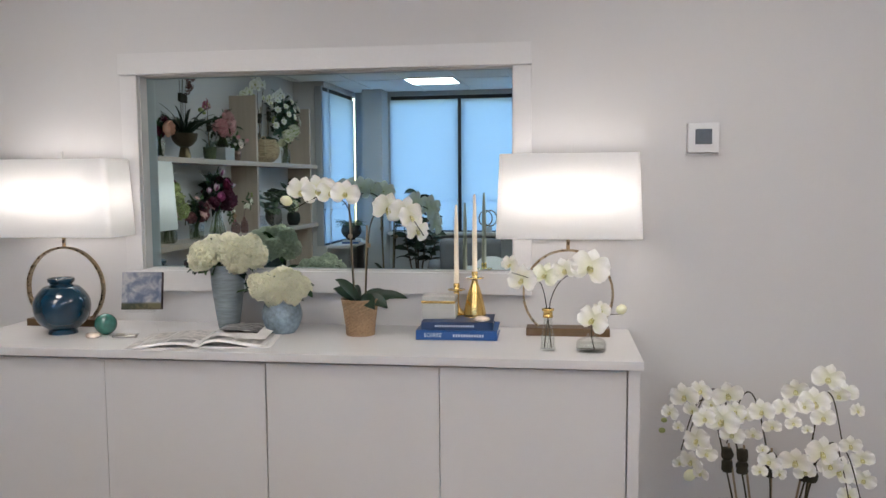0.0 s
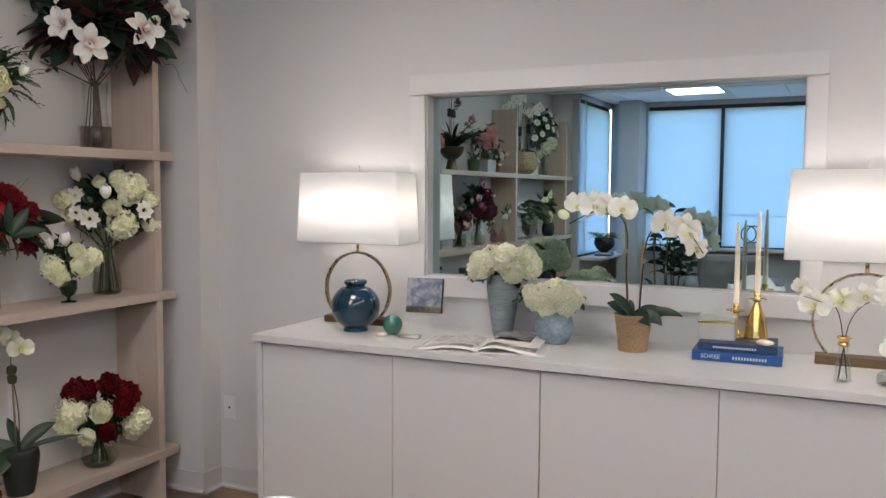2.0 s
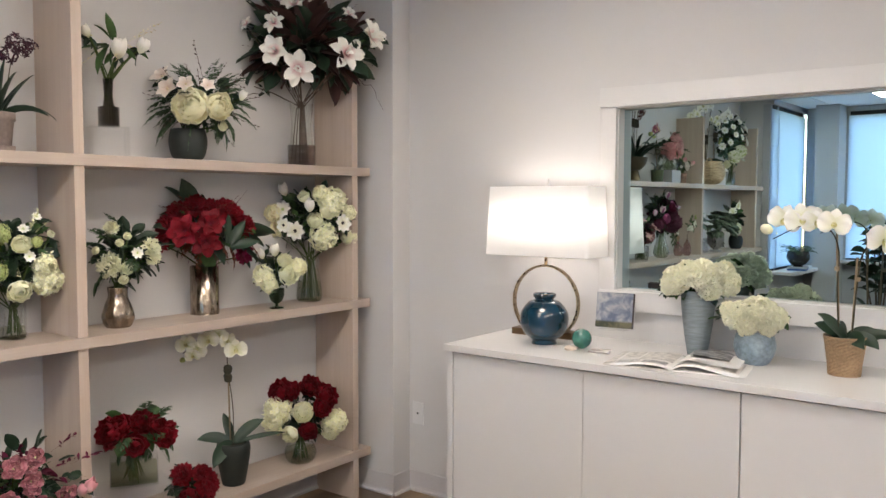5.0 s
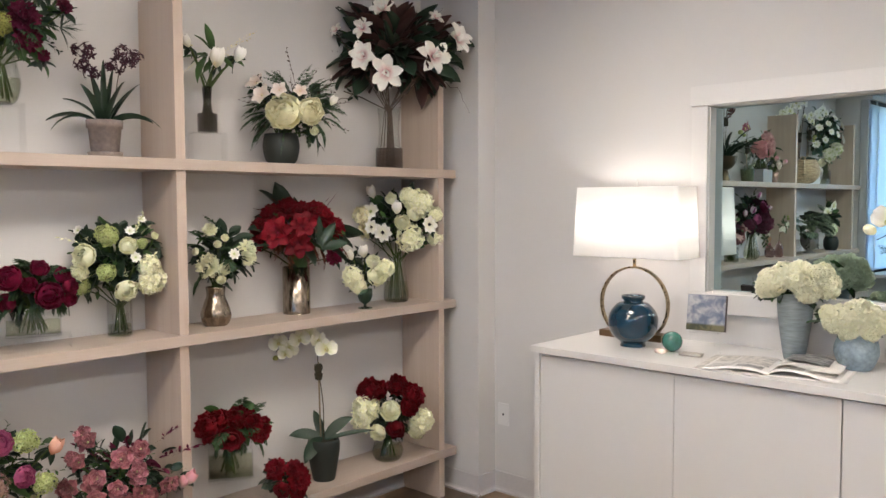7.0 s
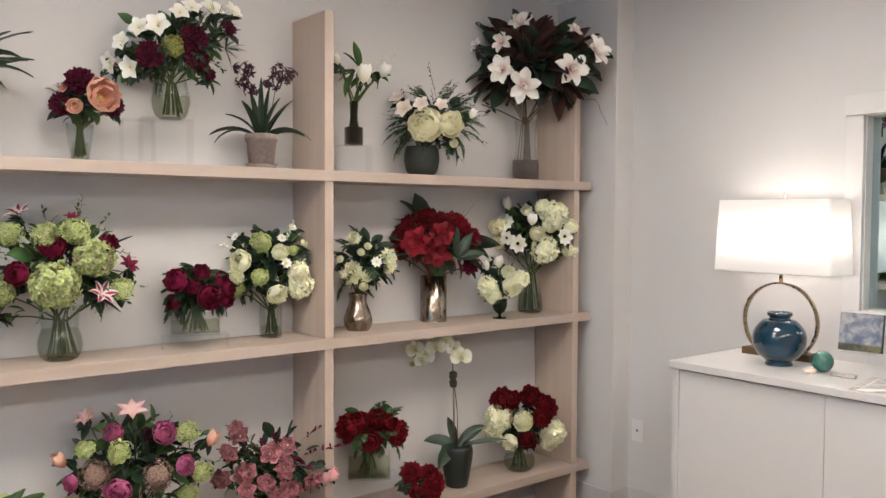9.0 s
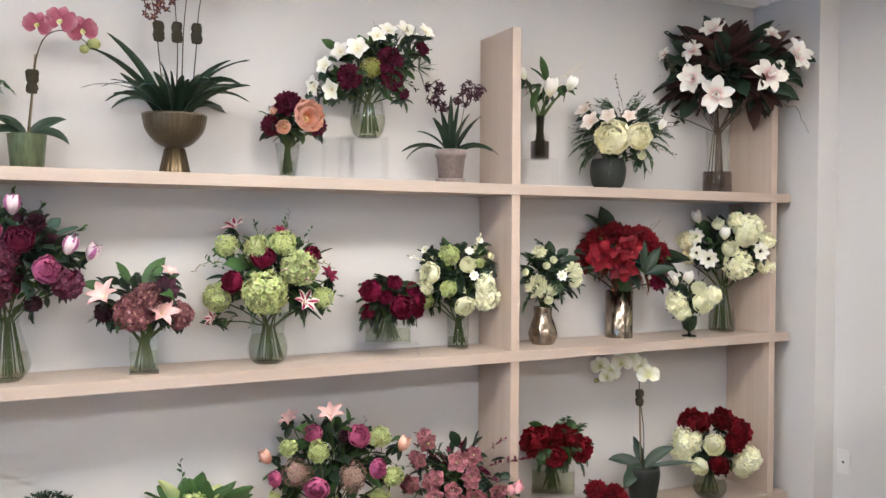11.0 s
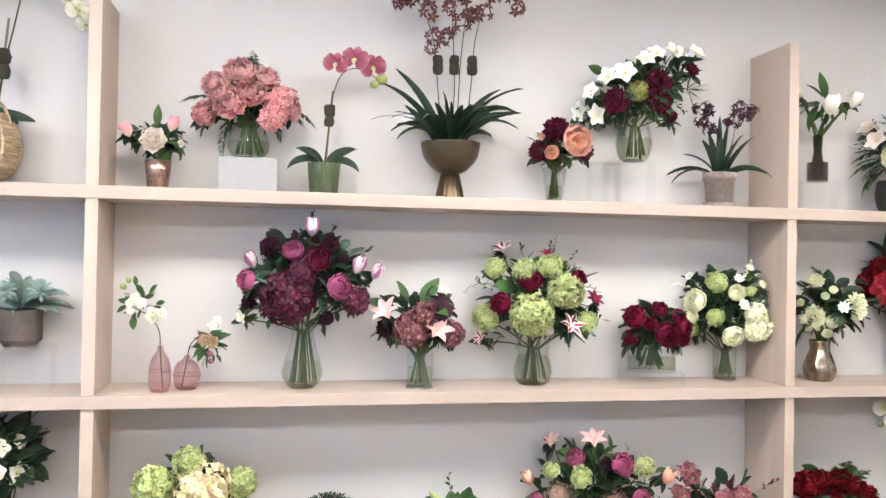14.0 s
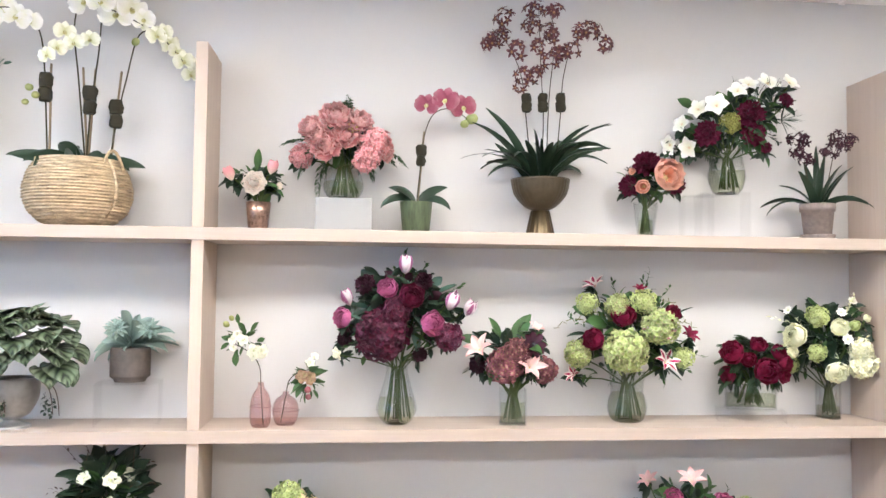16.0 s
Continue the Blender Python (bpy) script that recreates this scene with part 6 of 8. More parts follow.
water(lb, [(0.046, 0.0), (0.051, 0.012), (0.049, 0.03)], 0.026, CLEARWATER)
orchid_stem(lb, [(0.01, 0, 0.008), (0.0, 0, 0.06), (0.01, -0.01, 0.10), (0.05, -0.01, 0.125), (0.10, -0.01, 0.13)], 0.002)


# open magazine and shells
def magazine():
    m = tagged(thing("magazine", (-1.25, 2.925, CT), "open glossy magazine with rumpled printed pages on the sideboard", "magazine"), "")
    m.rotation_euler = (0, 0, radians(9))
    W, D = 0.225, 0.285
    def height(side, u, v, lift, sag):
        """Height of a page at u from the fold to the rim and v from front to back."""
        roll = math.sin(math.pi * min(1.0, u ** 0.62)) * lift * (1 - 0.25 * v)
        return 0.002 + roll + sag * math.sin(5.0 * u + 3.0 * v + side) * u * (1 - u)
    def leafsheet(name, side, lift, sag, mat, thick=0.0, u0=0.0, u1=1.0, v0=0.0, v1=1.0, up=0.0, flap=0.0):
        bm = bmesh.new()
        nu, nv = 15, 7
        def at(i, j):
            u, v = u0 + (u1 - u0) * i / nu, v0 + (v1 - v0) * j / nv
            return Vector((side * W * u, -D / 2 + D * v, height(side, u, v, lift, sag) + up + flap * max(0.0, u - 0.45) ** 2))
        top = [[bm.verts.new(at(i, j)) for j in range(nv + 1)] for i in range(nu + 1)]
        for i in range(nu):
            for j in range(nv):
                bm.faces.new((top[i][j], top[i + 1][j], top[i + 1][j + 1], top[i][j + 1]))
        if thick:
            low = [[bm.verts.new(Vector((p.co[0], p.co[1], max(0.0006, p.co[2] - thick)))) for p in row] for row in top]
            rim = [top[i][0] for i in range(nu + 1)] + top[nu][1:] + [top[i][nv] for i in range(nu - 1, -1, -1)]
            sub = [low[i][0] for i in range(nu + 1)] + low[nu][1:] + [low[i][nv] for i in range(nu - 1, -1, -1)]
            for a in range(len(rim) - 1):
                bm.faces.new((rim[a], sub[a], sub[a + 1], rim[a + 1]))
        return part(name, bm, mat, m)
    for side, lift, sag in ((-1, 0.016, 0.008), (1, 0.024, 0.012)):
        block = leafsheet("page_block", side, lift, sag, PAPER, 0.006)
        for u0, u1, v0, v1, mat in (((0.06, 0.62, 0.30, 0.97, INK2), (0.66, 0.95, 0.5, 0.95, INK2), (0.1, 0.5, 0.05, 0.24, INK)) if side < 0 else ((0.05, 0.5, 0.06, 0.94, INK2), (0.55, 0.95, 0.52, 0.95, INK), (0.56, 0.94, 0.08, 0.46, INK2))):
            leafsheet("printed_picture", side, lift, sag, mat, 0.0, u0, u1, v0, v1, 0.0007)
        for k in range(7):
            v = 0.30 - 0.035 * k
            if side < 0 and v > 0.04:
                leafsheet("printed_bars", side, lift, sag, INK, 0.0, 0.56, 0.93, v, v + 0.012, 0.0008)
    leafsheet("cover", -1, 0.0, 0.0, INK2, 0.001, 0.0, 1.12, -0.03, 1.02, -0.0012)
    leafsheet("cover", 1, 0.0, 0.0, PAPER, 0.001, 0.0, 1.12, -0.03, 1.02, -0.0012)
    leafsheet("curled_page", 1, 0.030, 0.02, INK, 0.0, 0.12, 0.9, 0.52, 1.05, 0.012, -0.05)
    leafsheet("curled_page", 1, 0.026, 0.02, PAPER, 0.0, 0.05, 0.98, 0.2, 1.02, 0.005, 0.03)


magazine()
bm = lathe([(0, 0), (0.018, 0.001), (0.026, 0.008), (0.02, 0.017), (0, 0.021)], 20, wobble=lambda a, i: 1 + 0.12 * math.cos(11 * a) + 0.2 * math.cos(a))
sh = tagged(part("seashell", bm, NACRE), "brown and white striped seashell on the sideboard", "seashell")
sh.location, sh.rotation_euler = (-1.705, 2.92, CT), (0, 0, 0.6)
bm = bmesh.new()
box(bm, (-0.045, -0.011, 0.0), (0.045, 0.011, 0.010), 0.004)
box(bm, (-0.03, -0.009, 0.0105), (0.05, 0.009, 0.016), 0.002)
pk = tagged(part("folding_knife", bm, metal("dull steel", (0.42, 0.40, 0.37), 0.35)), "small pearly-handled folding knife on the sideboard", "knife")
pk.location, pk.rotation_euler = (-1.585, 2.94, CT), (0, 0, radians(8))

# wall fittings
FITTING = mottled("white moulded fitting", (0.64, 0.632, 0.625), 0.35, fine=60, coarse=6, spread=0.015, bump=0.01)
th = tagged(thing("thermostat", (0.542, WY, 1.645), "white square wall thermostat with a grey screen", "thermostat"), "")
part("body", boxes(((-0.057, -0.026, -0.055), (0.057, -0.0005, 0.055)), bevel=0.006), FITTING, th, smooth=False)
part("screen", boxes(((-0.030, -0.0275, -0.024), (0.030, -0.0262, 0.032)), bevel=0.001), mottled("grey display", (0.10, 0.11, 0.115), 0.2), th, smooth=False)
part("backplate", boxes(((-0.062, -0.006, -0.064), (0.062, -0.0004, -0.0555)), bevel=0.001), FITTING, th, smooth=False)
ol = tagged(thing("wall_outlet", (-2.795, WY, 0.408), "white wall socket plate with a small dark port", "outlet"), "")
part("plate", boxes(((-0.036, -0.006, -0.058), (0.036, -0.0005, 0.058)), bevel=0.002), FITTING, ol, smooth=False)
part("port", lathe([(0, 0), (0.006, 0), (0.006, 0.002), (0, 0.002)], 14, Matrix.Translation((0, -0.0062, 0)) @ pose(0, 0, 0, 90, 0, 0)), DARK, ol)

# tall white orchids in a planter on the floor
fo = bouquet("floor_orchid", "large pot of white moth orchids on the floor beside the sideboard", (0.737, 3.0, -0.011), -14, [(k.replace("cream", "white"), u, v, r * 0.95) for k, u, v, r in H_floor_orchid + H_floor_orchid2] + [(k.replace("cream", "white"), u + 3.0, v - 4.5, r * 0.66) for k, u, v, r in H_floor_orchid], 0, [], stem=False, depth=0.12, category="orchid", group="potted orchids", seed=10)
vessel(fo, smooth_profile([(0.10, 0.0), (0.12, 0.02), (0.16, 0.16), (0.18, 0.26), (0.175, 0.28)]), mottled("white glazed planter", (0.7, 0.69, 0.66), 0.3), 0.008, "planter")
part("moss", lathe([(0, 0.25), (0.16, 0.245), (0.165, 0.2)], 20), MOSS, fo)
orchid_leaves(fo, [(200, 0.26, 0.09, 40, 70), (170, 0.24, 0.09, 55, 70), (340, 0.26, 0.09, 45, 75), (10, 0.24, 0.09, 50, 70), (260, 0.22, 0.09, 40, 60), (300, 0.24, 0.09, 50, 80)], 0.25, DEEP)
for x0, x1, top, out in ((-0.09, -0.14, 0.70, -0.29), (-0.05, -0.09, 0.74, -0.27), (0.0, 0.0, 0.74, -0.14), (0.05, 0.11, 0.76, 0.22), (0.09, 0.13, 0.58, 0.28), (0.10, 0.12, 0.60, 0.24)):
    orchid_stem(fo, [(x0, 0, 0.24), (x1, 0, 0.48), ((x1 * 2 + out) / 3, -0.03, top), ((x1 + 2 * out) / 3, -0.06, top + 0.03), (out, -0.06, top - 0.14)], 0.0035,
                [(x0 + 0.006, 0.006, 0.24), (x1 + 0.004, 0.006, 0.58)], [((x1, 0, 0.50), 0.022), ((x1, 0, 0.545), 0.022)])


# ---- what stands on the shelves ----
MERCURY = mottled("mercury glass", (0.30, 0.25, 0.20), 0.2, fine=80, coarse=30, spread=0.7, bump=0.35, metal=1.0, rough_spread=0.12, stretch=(1, 1, 0.4))
COPPERCUP = mottled("iridescent copper glass", (0.33, 0.215, 0.17), 0.3, fine=90, coarse=26, spread=0.65, bump=0.3, metal=0.9)
BRONZE_BOWL = mottled("ribbed bronze glaze", (0.075, 0.058, 0.036), 0.35, fine=60, spread=0.25, bump=0.1, metal=0.5)
TERRA = mottled("grey weathered terracotta", (0.235, 0.19, 0.17), 0.85, fine=70, coarse=9, spread=0.28, bump=0.3)
CHARCOAL = mottled("charcoal green ceramic", (0.011, 0.016, 0.014), 0.6, fine=60, coarse=10, spread=0.3, bump=0.15)
GREENGLAZE = mottled("streaked green glaze", (0.066, 0.088, 0.045), 0.4, fine=20, coarse=8, spread=0.6, bump=0.06, stretch=(6, 6, 1))
MARBLE = mottled("white veined marble", (0.29, 0.287, 0.283), 0.45, fine=14, coarse=4, spread=0.07, bump=0.02)
RUSH = mottled("pale woven seagrass", (0.42, 0.325, 0.21), 0.7, fine=120, coarse=22, spread=0.75, bump=0.35, stretch=(1, 1, 6), depth=0.004)
PEWTER = mottled("pewter grey urn", (0.26, 0.25, 0.245), 0.45, fine=40, coarse=8, spread=0.25, bump=0.12, metal=0.4)
BROWNPOT = mottled("banded brown-grey stoneware", (0.085, 0.070, 0.062), 0.7, fine=50, coarse=9, spread=0.4, bump=0.3)
SX = -3.12


def on(shelf_z, x, y):
    return (x, y, shelf_z)


def cylinder(r, h, r2=None):
    return [(r, 0.0), (r, 0.004), (r2 or r, h)]


def thick(heads, k):
    """The same heads smaller, with a second set between them."""
    return [(c, u, v, r * k) for c, u, v, r in heads] + [(c, u + 2.6 * math.cos(2.4 * i), v + 2.6 * math.sin(2.4 * i), r * k * 0.85) for i, (c, u, v, r) in enumerate(heads)]


# top board, long bay
w = bouquet("flower_cup", "small iridescent copper cup of pink tulips and a cream rose", on(S1, SX, -0.735), 99, H_gold_cup, S1, [("leaf", 6, 0.06, 0.018, LEAF), ("leaf", 7, 0.045, 0.018, DEEP)], depth=0.05, neck=0.09, back=0.11, seed=11)
vessel(w, [(0.031, 0.0), (0.033, 0.004), (0.040, 0.06), (0.044, 0.10)], COPPERCUP, 0.003, "cup")

w = tagged(part("display_block", boxes(((-0.098, -0.07, 0), (0.098, 0.07, 0.116)), bevel=0.003), MARBLE, smooth=False), "white veined marble display block on the shelf", "display block", "display risers")
w.location, w.rotation_euler = (SX, -0.435, S1), (0, 0, radians(90))
w = bouquet("flower_vase", "round clear vase of coral pink peonies on a marble block", (SX, -0.439, S1 + 0.1162), 94, [(k, u, v * 0.92, r * 1.07) for k, u, v, r in H_pink_peony] + [("peony.coral", 0.5, 22.5, 5.6), ("peony.coral", -10.0, 22.0, 5.0)], 0, [("leaf", 7, 0.07, 0.028, LEAF), ("frond", 9, 0.15, 0.026, FERN), ("leaf", 8, 0.05, 0.03, DEEP)], neck=0.11, spread=0.05, depth=0.09, back=0.12, seed=12)
pr = smooth_profile([(0.045, 0.0), (0.064, 0.018), (0.074, 0.05), (0.062, 0.095), (0.043, 0.125)])
vessel(w, pr), water(w, pr, 0.062)

w = bouquet("potted_orchid", "rose pink moth orchid in a streaked green glazed pot", on(S1, SX, -0.178), 88, H_pink_orchid, S1, [], stem=False, depth=0.03, category="orchid", group="potted orchids", seed=13)
vessel(w, [(0.046, 0.0), (0.049, 0.005), (0.058, 0.108), (0.059, 0.112)], GREENGLAZE, 0.005, "pot")
part("moss", lathe([(0, 0.105), (0.05, 0.098)], 14), MOSS, w)
orchid_leaves(w, [(10, 0.12, 0.034, 55, 45), (352, 0.125, 0.03, 40, 90), (180, 0.13, 0.03, 45, 95), (165, 0.11, 0.03, 65, 60), (200, 0.09, 0.024, 65, 60)], 0.11, DEEP)
orchid_stem(w, [(0, 0, 0.10), (0.012, 0, 0.22), (0.022, 0, 0.33), (0.05, -0.01, 0.42), (0.10, -0.02, 0.45), (0.16, -0.02, 0.43), (0.19, -0.02, 0.40)], 0.0024, [(0.004, 0.004, 0.10), (0.026, 0.004, 0.37)], [((0.016, 0, 0.30), 0.022), ((0.015, 0, 0.262), 0.019)])

w = bouquet("potted_orchid", "russet spray orchid with strap leaves in a ribbed bronze footed bowl", on(S1, SX, 0.276), 80, [(k, u, v, r * 1.12) for k, u, v, r in H_bowl_orchid], S1, [], stem=False, depth=0.06, category="orchid", group="potted orchids", seed=14)
ribs = lambda a, i: 1 + (0.012 * math.cos(36 * a))
part("bowl", lathe([(0, 0.092)] + smooth_profile([(0.03, 0.092), (0.06, 0.108), (0.095, 0.15), (0.1075, 0.205)]) + [(0.1035, 0.205), (0.09, 0.16), (0, 0.15)], 108, wobble=ribs), BRONZE_BOWL, w)
part("foot", lathe([(0, 0), (0.053, 0), (0.052, 0.004), (0.034, 0.088), (0.03, 0.0915), (0, 0.0915)], 72, wobble=lambda a, i: 1 + 0.03 * math.cos(18 * a)), metal("antique gold", (0.10, 0.075, 0.045), 0.36), w)
part("moss", lathe([(0, 0.2), (0.09, 0.185)], 16), MOSS, w)
g, rnd = Geo(), random.Random(3)
for k in range(46):
    a = 360 * k / 46 + rnd.uniform(-8, 8)
    ln = rnd.uniform(0.17, 0.34)
    petal(g, rnd, a, ln, 0.021, rnd.uniform(58, 86), rnd.uniform(-45, 35), 0.35, 0.01, rnd.uniform(0.0, 0.045), (0, 0, 0.185), 0.55, 0.7, nu=9, nv=4, full=1.0, twist=rnd.uniform(-60, 60))
linked("strap_leaves", g.mesh("strap leaves", [DEEP]), w, kind="stuff")
for pts, st in ((((-0.03, 0, 0.19), (-0.05, 0, 0.40), (-0.07, 0, 0.58), (-0.12, -0.02, 0.70), (-0.18, -0.02, 0.76)), (-0.05, 0, 0.50)), (((0.0, 0, 0.19), (0.01, 0, 0.42), (0.0, 0, 0.62), (-0.01, -0.02, 0.84)), (0.01, 0, 0.50)),
                (((0.05, 0, 0.19), (0.07, 0, 0.42), (0.085, 0, 0.60), (0.13, -0.02, 0.72), (0.22, -0.02, 0.74)), (0.075, 0, 0.52)), (((0.02, 0.01, 0.19), (0.03, 0, 0.5), (0.05, -0.02, 0.72), (0.03, -0.02, 0.82)), None)):
    orchid_stem(w, pts, 0.0022, None, [((st[0] - 0.002, 0, 0.475), 0.021), ((st[0] - 0.002, 0, 0.505), 0.02)] if st else ())

w = bouquet("flower_vase", "small tapered clear glass of burgundy dahlias and peach poppies", on(S1, SX, 0.673), 73, H_burgundy_glass, S1, [("leaf", 6, 0.045, 0.02, LEAF), ("spray", 8, 0.06, 0.008, FERN)], neck=0.11, spread=0.02, depth=0.06, back=0.11, seed=15)
pr = [(0.028, 0.0), (0.030, 0.005), (0.040, 0.075), (0.046, 0.128)]
vessel(w, pr), water(w, pr, 0.065)

riser(SX + 0.005, 0.965, S1, 0.088, 0.075, 0.166, 78), riser(SX + 0.02, 0.86, S1, 0.055, 0.05, 0.155, 80)
w = bouquet("flower_vase", "clear round vase of slanting white orchids and burgundy dahlias", (SX, 0.987, S1 + 0.1665), 67, H_cascade, 0, [("leaf", 12, 0.08, 0.035, LEAF), ("spray", 12, 0.09, 0.008, DEEP), ("frond", 6, 0.12, 0.03, FERN)], neck=0.13, spread=0.05, depth=0.07, back=0.11, seed=16)
pr = smooth_profile([(0.040, 0.0), (0.058, 0.018), (0.070, 0.065), (0.062, 0.115), (0.052, 0.16)])
vessel(w, pr), water(w, pr, 0.085)
g, rnd = Geo(), random.Random(5)
for c, d in (((0.16, 0.0, 0.36), (0.5, -0.2, 1.0)), ((0.19, 0.0, 0.27), (1, -0.2, -0.1)), ((0.10, 0.0, 0.34), (-0.3, -0.3, 1.0))):
    for k in range(26):
        dd = Vector(d) + Vector([rnd.uniform(-0.8, 0.8) for _ in range(3)])
        leaf(g, rnd, c, dd, rnd.uniform(0.05, 0.085), 0.003, 15, 0.1, 0, 4, 3)
linked("pine_needles", g.mesh("pine needles", [DEEP]), w, kind="stuff")

w = bouquet("potted_orchid", "dark burgundy spray orchid in a grey terracotta pot and saucer", on(S1, SX, 1.345), 62, H_terracotta, S1, [], stem=False, depth=0.05, category="orchid", group="potted orchids", seed=17)
part("pot", lathe([(0, 0.018), (0.045, 0.018), (0.049, 0.02), (0.058, 0.108), (0.063, 0.109), (0.0645, 0.137), (0.060, 0.138), (0.055, 0.11), (0, 0.108)], 40), TERRA, w)
part("saucer", lathe([(0, 0), (0.054, 0), (0.060, 0.004), (0.062, 0.021), (0.057, 0.021), (0.052, 0.008), (0, 0.008)], 36), TERRA, w)
part("moss", lathe([(0, 0.128), (0.054, 0.118)], 14), MOSS, w)
g = Geo()
for turn, ln, r0, r1 in ((5, 0.20, 60, -40), (350, 0.17, 55, -30), (180, 0.19, 58, -50), (170, 0.2, 50, -25), (200, 0.16, 70, 10), (90, 0.24, 88, 80), (120, 0.2, 80, 60), (60, 0.22, 84, 70), (0, 0.19, 75, 40), (20, 0.18, 70, 45), (270, 0.17, 75, 50), (300, 0.2, 70, 30), (240, 0.18, 72, 30)):
    petal(g, rnd, turn, ln, 0.021, r0, r1, 0.3, 0.01, 0.01, (0, 0, 0.115), 0.5, 0.7, nu=8, nv=4, full=1.0, twist=rnd.uniform(-60, 60))
linked("strap_leaves", g.mesh("strap leaves", [DEEP]), w, kind="stuff")
for x in (-0.05, 0.06):
    orchid_stem(w, [(0, 0, 0.12), (x * 0.6, 0, 0.22), (x, -0.02, 0.33), (x * 1.6, -0.03, 0.37)], 0.002)

# middle board, long bay
w = bouquet("bottle_vase", "dusky pink glass bottle with a green and white hellebore stem", on(S2, -3.05, -0.705), 99, thick(H_bottle_tall, 0.7), S2, [("leaf", 12, 0.035, 0.014, LEAF)], stem=False, depth=0.03, category="bottle vase", group="bottle vases", seed=18)
vessel(w, smooth_profile([(0.026, 0.0), (0.035, 0.02), (0.036, 0.06), (0.030, 0.105), (0.0125, 0.135), (0.0115, 0.152)]), PINKGLASS, 0.0025, "bottle")
part("glass_ring", lathe([(0.0365, 0.068), (0.0385, 0.07), (0.0365, 0.072), (0.0345, 0.07), (0.0365, 0.068)], 30), PINKGLASS, w)
orchid_stem(w, [(0.01, 0, 0.012), (0.0, 0, 0.13), (-0.005, 0, 0.2), (-0.035, -0.01, 0.25), (-0.09, -0.01, 0.285), (-0.11, -0.01, 0.32)], 0.0022)
w = bouquet("bottle_vase", "squat dusky pink glass bottle with a mauve hellebore sprig", on(S2, -3.10, -0.625), 97, thick(H_bottle_round, 0.7), S2, [("leaf", 16, 0.04, 0.014, LEAF)], stem=False, depth=0.03, category="bottle vase", group="bottle vases", seed=19)
vessel(w, smooth_profile([(0.030, 0.0), (0.041, 0.018), (0.046, 0.05), (0.036, 0.085), (0.0135, 0.103), (0.0115, 0.114)]), PINKGLASS, 0.0025, "bottle")
part("glass_ring", lathe([(0.0465, 0.048), (0.0485, 0.05), (0.0465, 0.052), (0.0445, 0.05), (0.0465, 0.048)], 30), PINKGLASS, w)
orchid_stem(w, [(-0.015, 0, 0.012), (0.0, 0, 0.10), (0.01, 0, 0.15), (0.04, -0.01, 0.18), (0.08, -0.01, 0.19)], 0.0022)

w = bouquet("flower_vase", "large faceted vase of plum hydrangeas, pink ranunculus and tulips", on(S2, -3.10, -0.240), 90, H_purple, S2, [("leaf", 26, 0.065, 0.036, EUCAL), ("spray", 14, 0.10, 0.010, LEAF), ("leaf", 44, 0.075, 0.035, DEEP), ("leaf", 20, 0.06, 0.035, TONES["dark"])], neck=0.185, spread=0.05, depth=0.105, back=0.14, seed=20)
facets = lambda a, i: 1 - 0.03 * abs(math.sin(5 * a))
pr = smooth_profile([(0.040, 0.0), (0.060, 0.02), (0.073, 0.055), (0.055, 0.12), (0.039, 0.185), (0.047, 0.235)])
vessel(w, pr, wobble=facets, n=60), water(w, [(r * 0.95, z) for r, z in pr], 0.09)

w = bouquet("flower_vase", "square clear vase of mauve hydrangeas and blush lilies", on(S2, -3.09, 0.172), 82, H_lily, S2, [("leaf", 4, 0.10, 0.035, LEAF), ("leaf", 14, 0.06, 0.03, DEEP), ("spray", 6, 0.06, 0.01, LEAF)], neck=0.10, spread=0.035, depth=0.075, back=0.13, seed=21)
cube_vase(w, 0.047, 0.047, 0.125, 0.55)

w = bouquet("flower_vase", "clear vase of green hydrangeas, crimson ranunculus and striped lilies", on(S2, -3.115, 0.600), 74, H_green, S2, [("leaf", 24, 0.075, 0.035, LEAF), ("spray", 14, 0.12, 0.009, LEAF), ("leaf", 10, 0.09, 0.02, DEEP)], neck=0.13, spread=0.05, depth=0.10, back=0.13, seed=22)
pr = smooth_profile([(0.044, 0.0), (0.062, 0.014), (0.0725, 0.05), (0.066, 0.09), (0.0585, 0.112), (0.0665, 0.185)])
vessel(w, pr), water(w, pr, 0.105)

for a, b, c in (((-0.10, -0.03, 0.34), (-0.20, -0.06, 0.40), (-0.26, -0.05, 0.33)), ((0.10, -0.03, 0.36), (0.10, -0.05, 0.48), (0.17, -0.05, 0.43)), ((0.12, -0.03, 0.34), (0.20, -0.05, 0.40), (0.24, -0.05, 0.34)), ((-0.05, -0.03, 0.36), (-0.14, -0.05, 0.43), (-0.18, -0.05, 0.36))):
    part("tendril", tube(bmesh.new(), [p + Vector((0.008 * math.sin(4 * i), 0, 0.008 * math.cos(4 * i))) for i, p in enumerate(arc(a, b, c, 14))], 0.0022, 5, taper=0.5), TONES["olive"], w)

riser(-3.125, 1.074, S2, 0.12, 0.06, 0.045, 72)
w = bouquet("flower_vase", "low rectangular clear vase of crimson ranunculus and anemones on a riser", (-3.125, 1.074, S2 + 0.0455), 72, [(k, u * 1.05, v, r * 0.84) for k, u, v, r in H_ranunculus_low], 0, [("frond", 18, 0.10, 0.035, FERN), ("leaf", 10, 0.05, 0.03, LEAF)], neck=0.08, spread=0.05, depth=0.07, back=0.11, seed=23)
cube_vase(w, 0.088, 0.04, 0.085, 0.62)

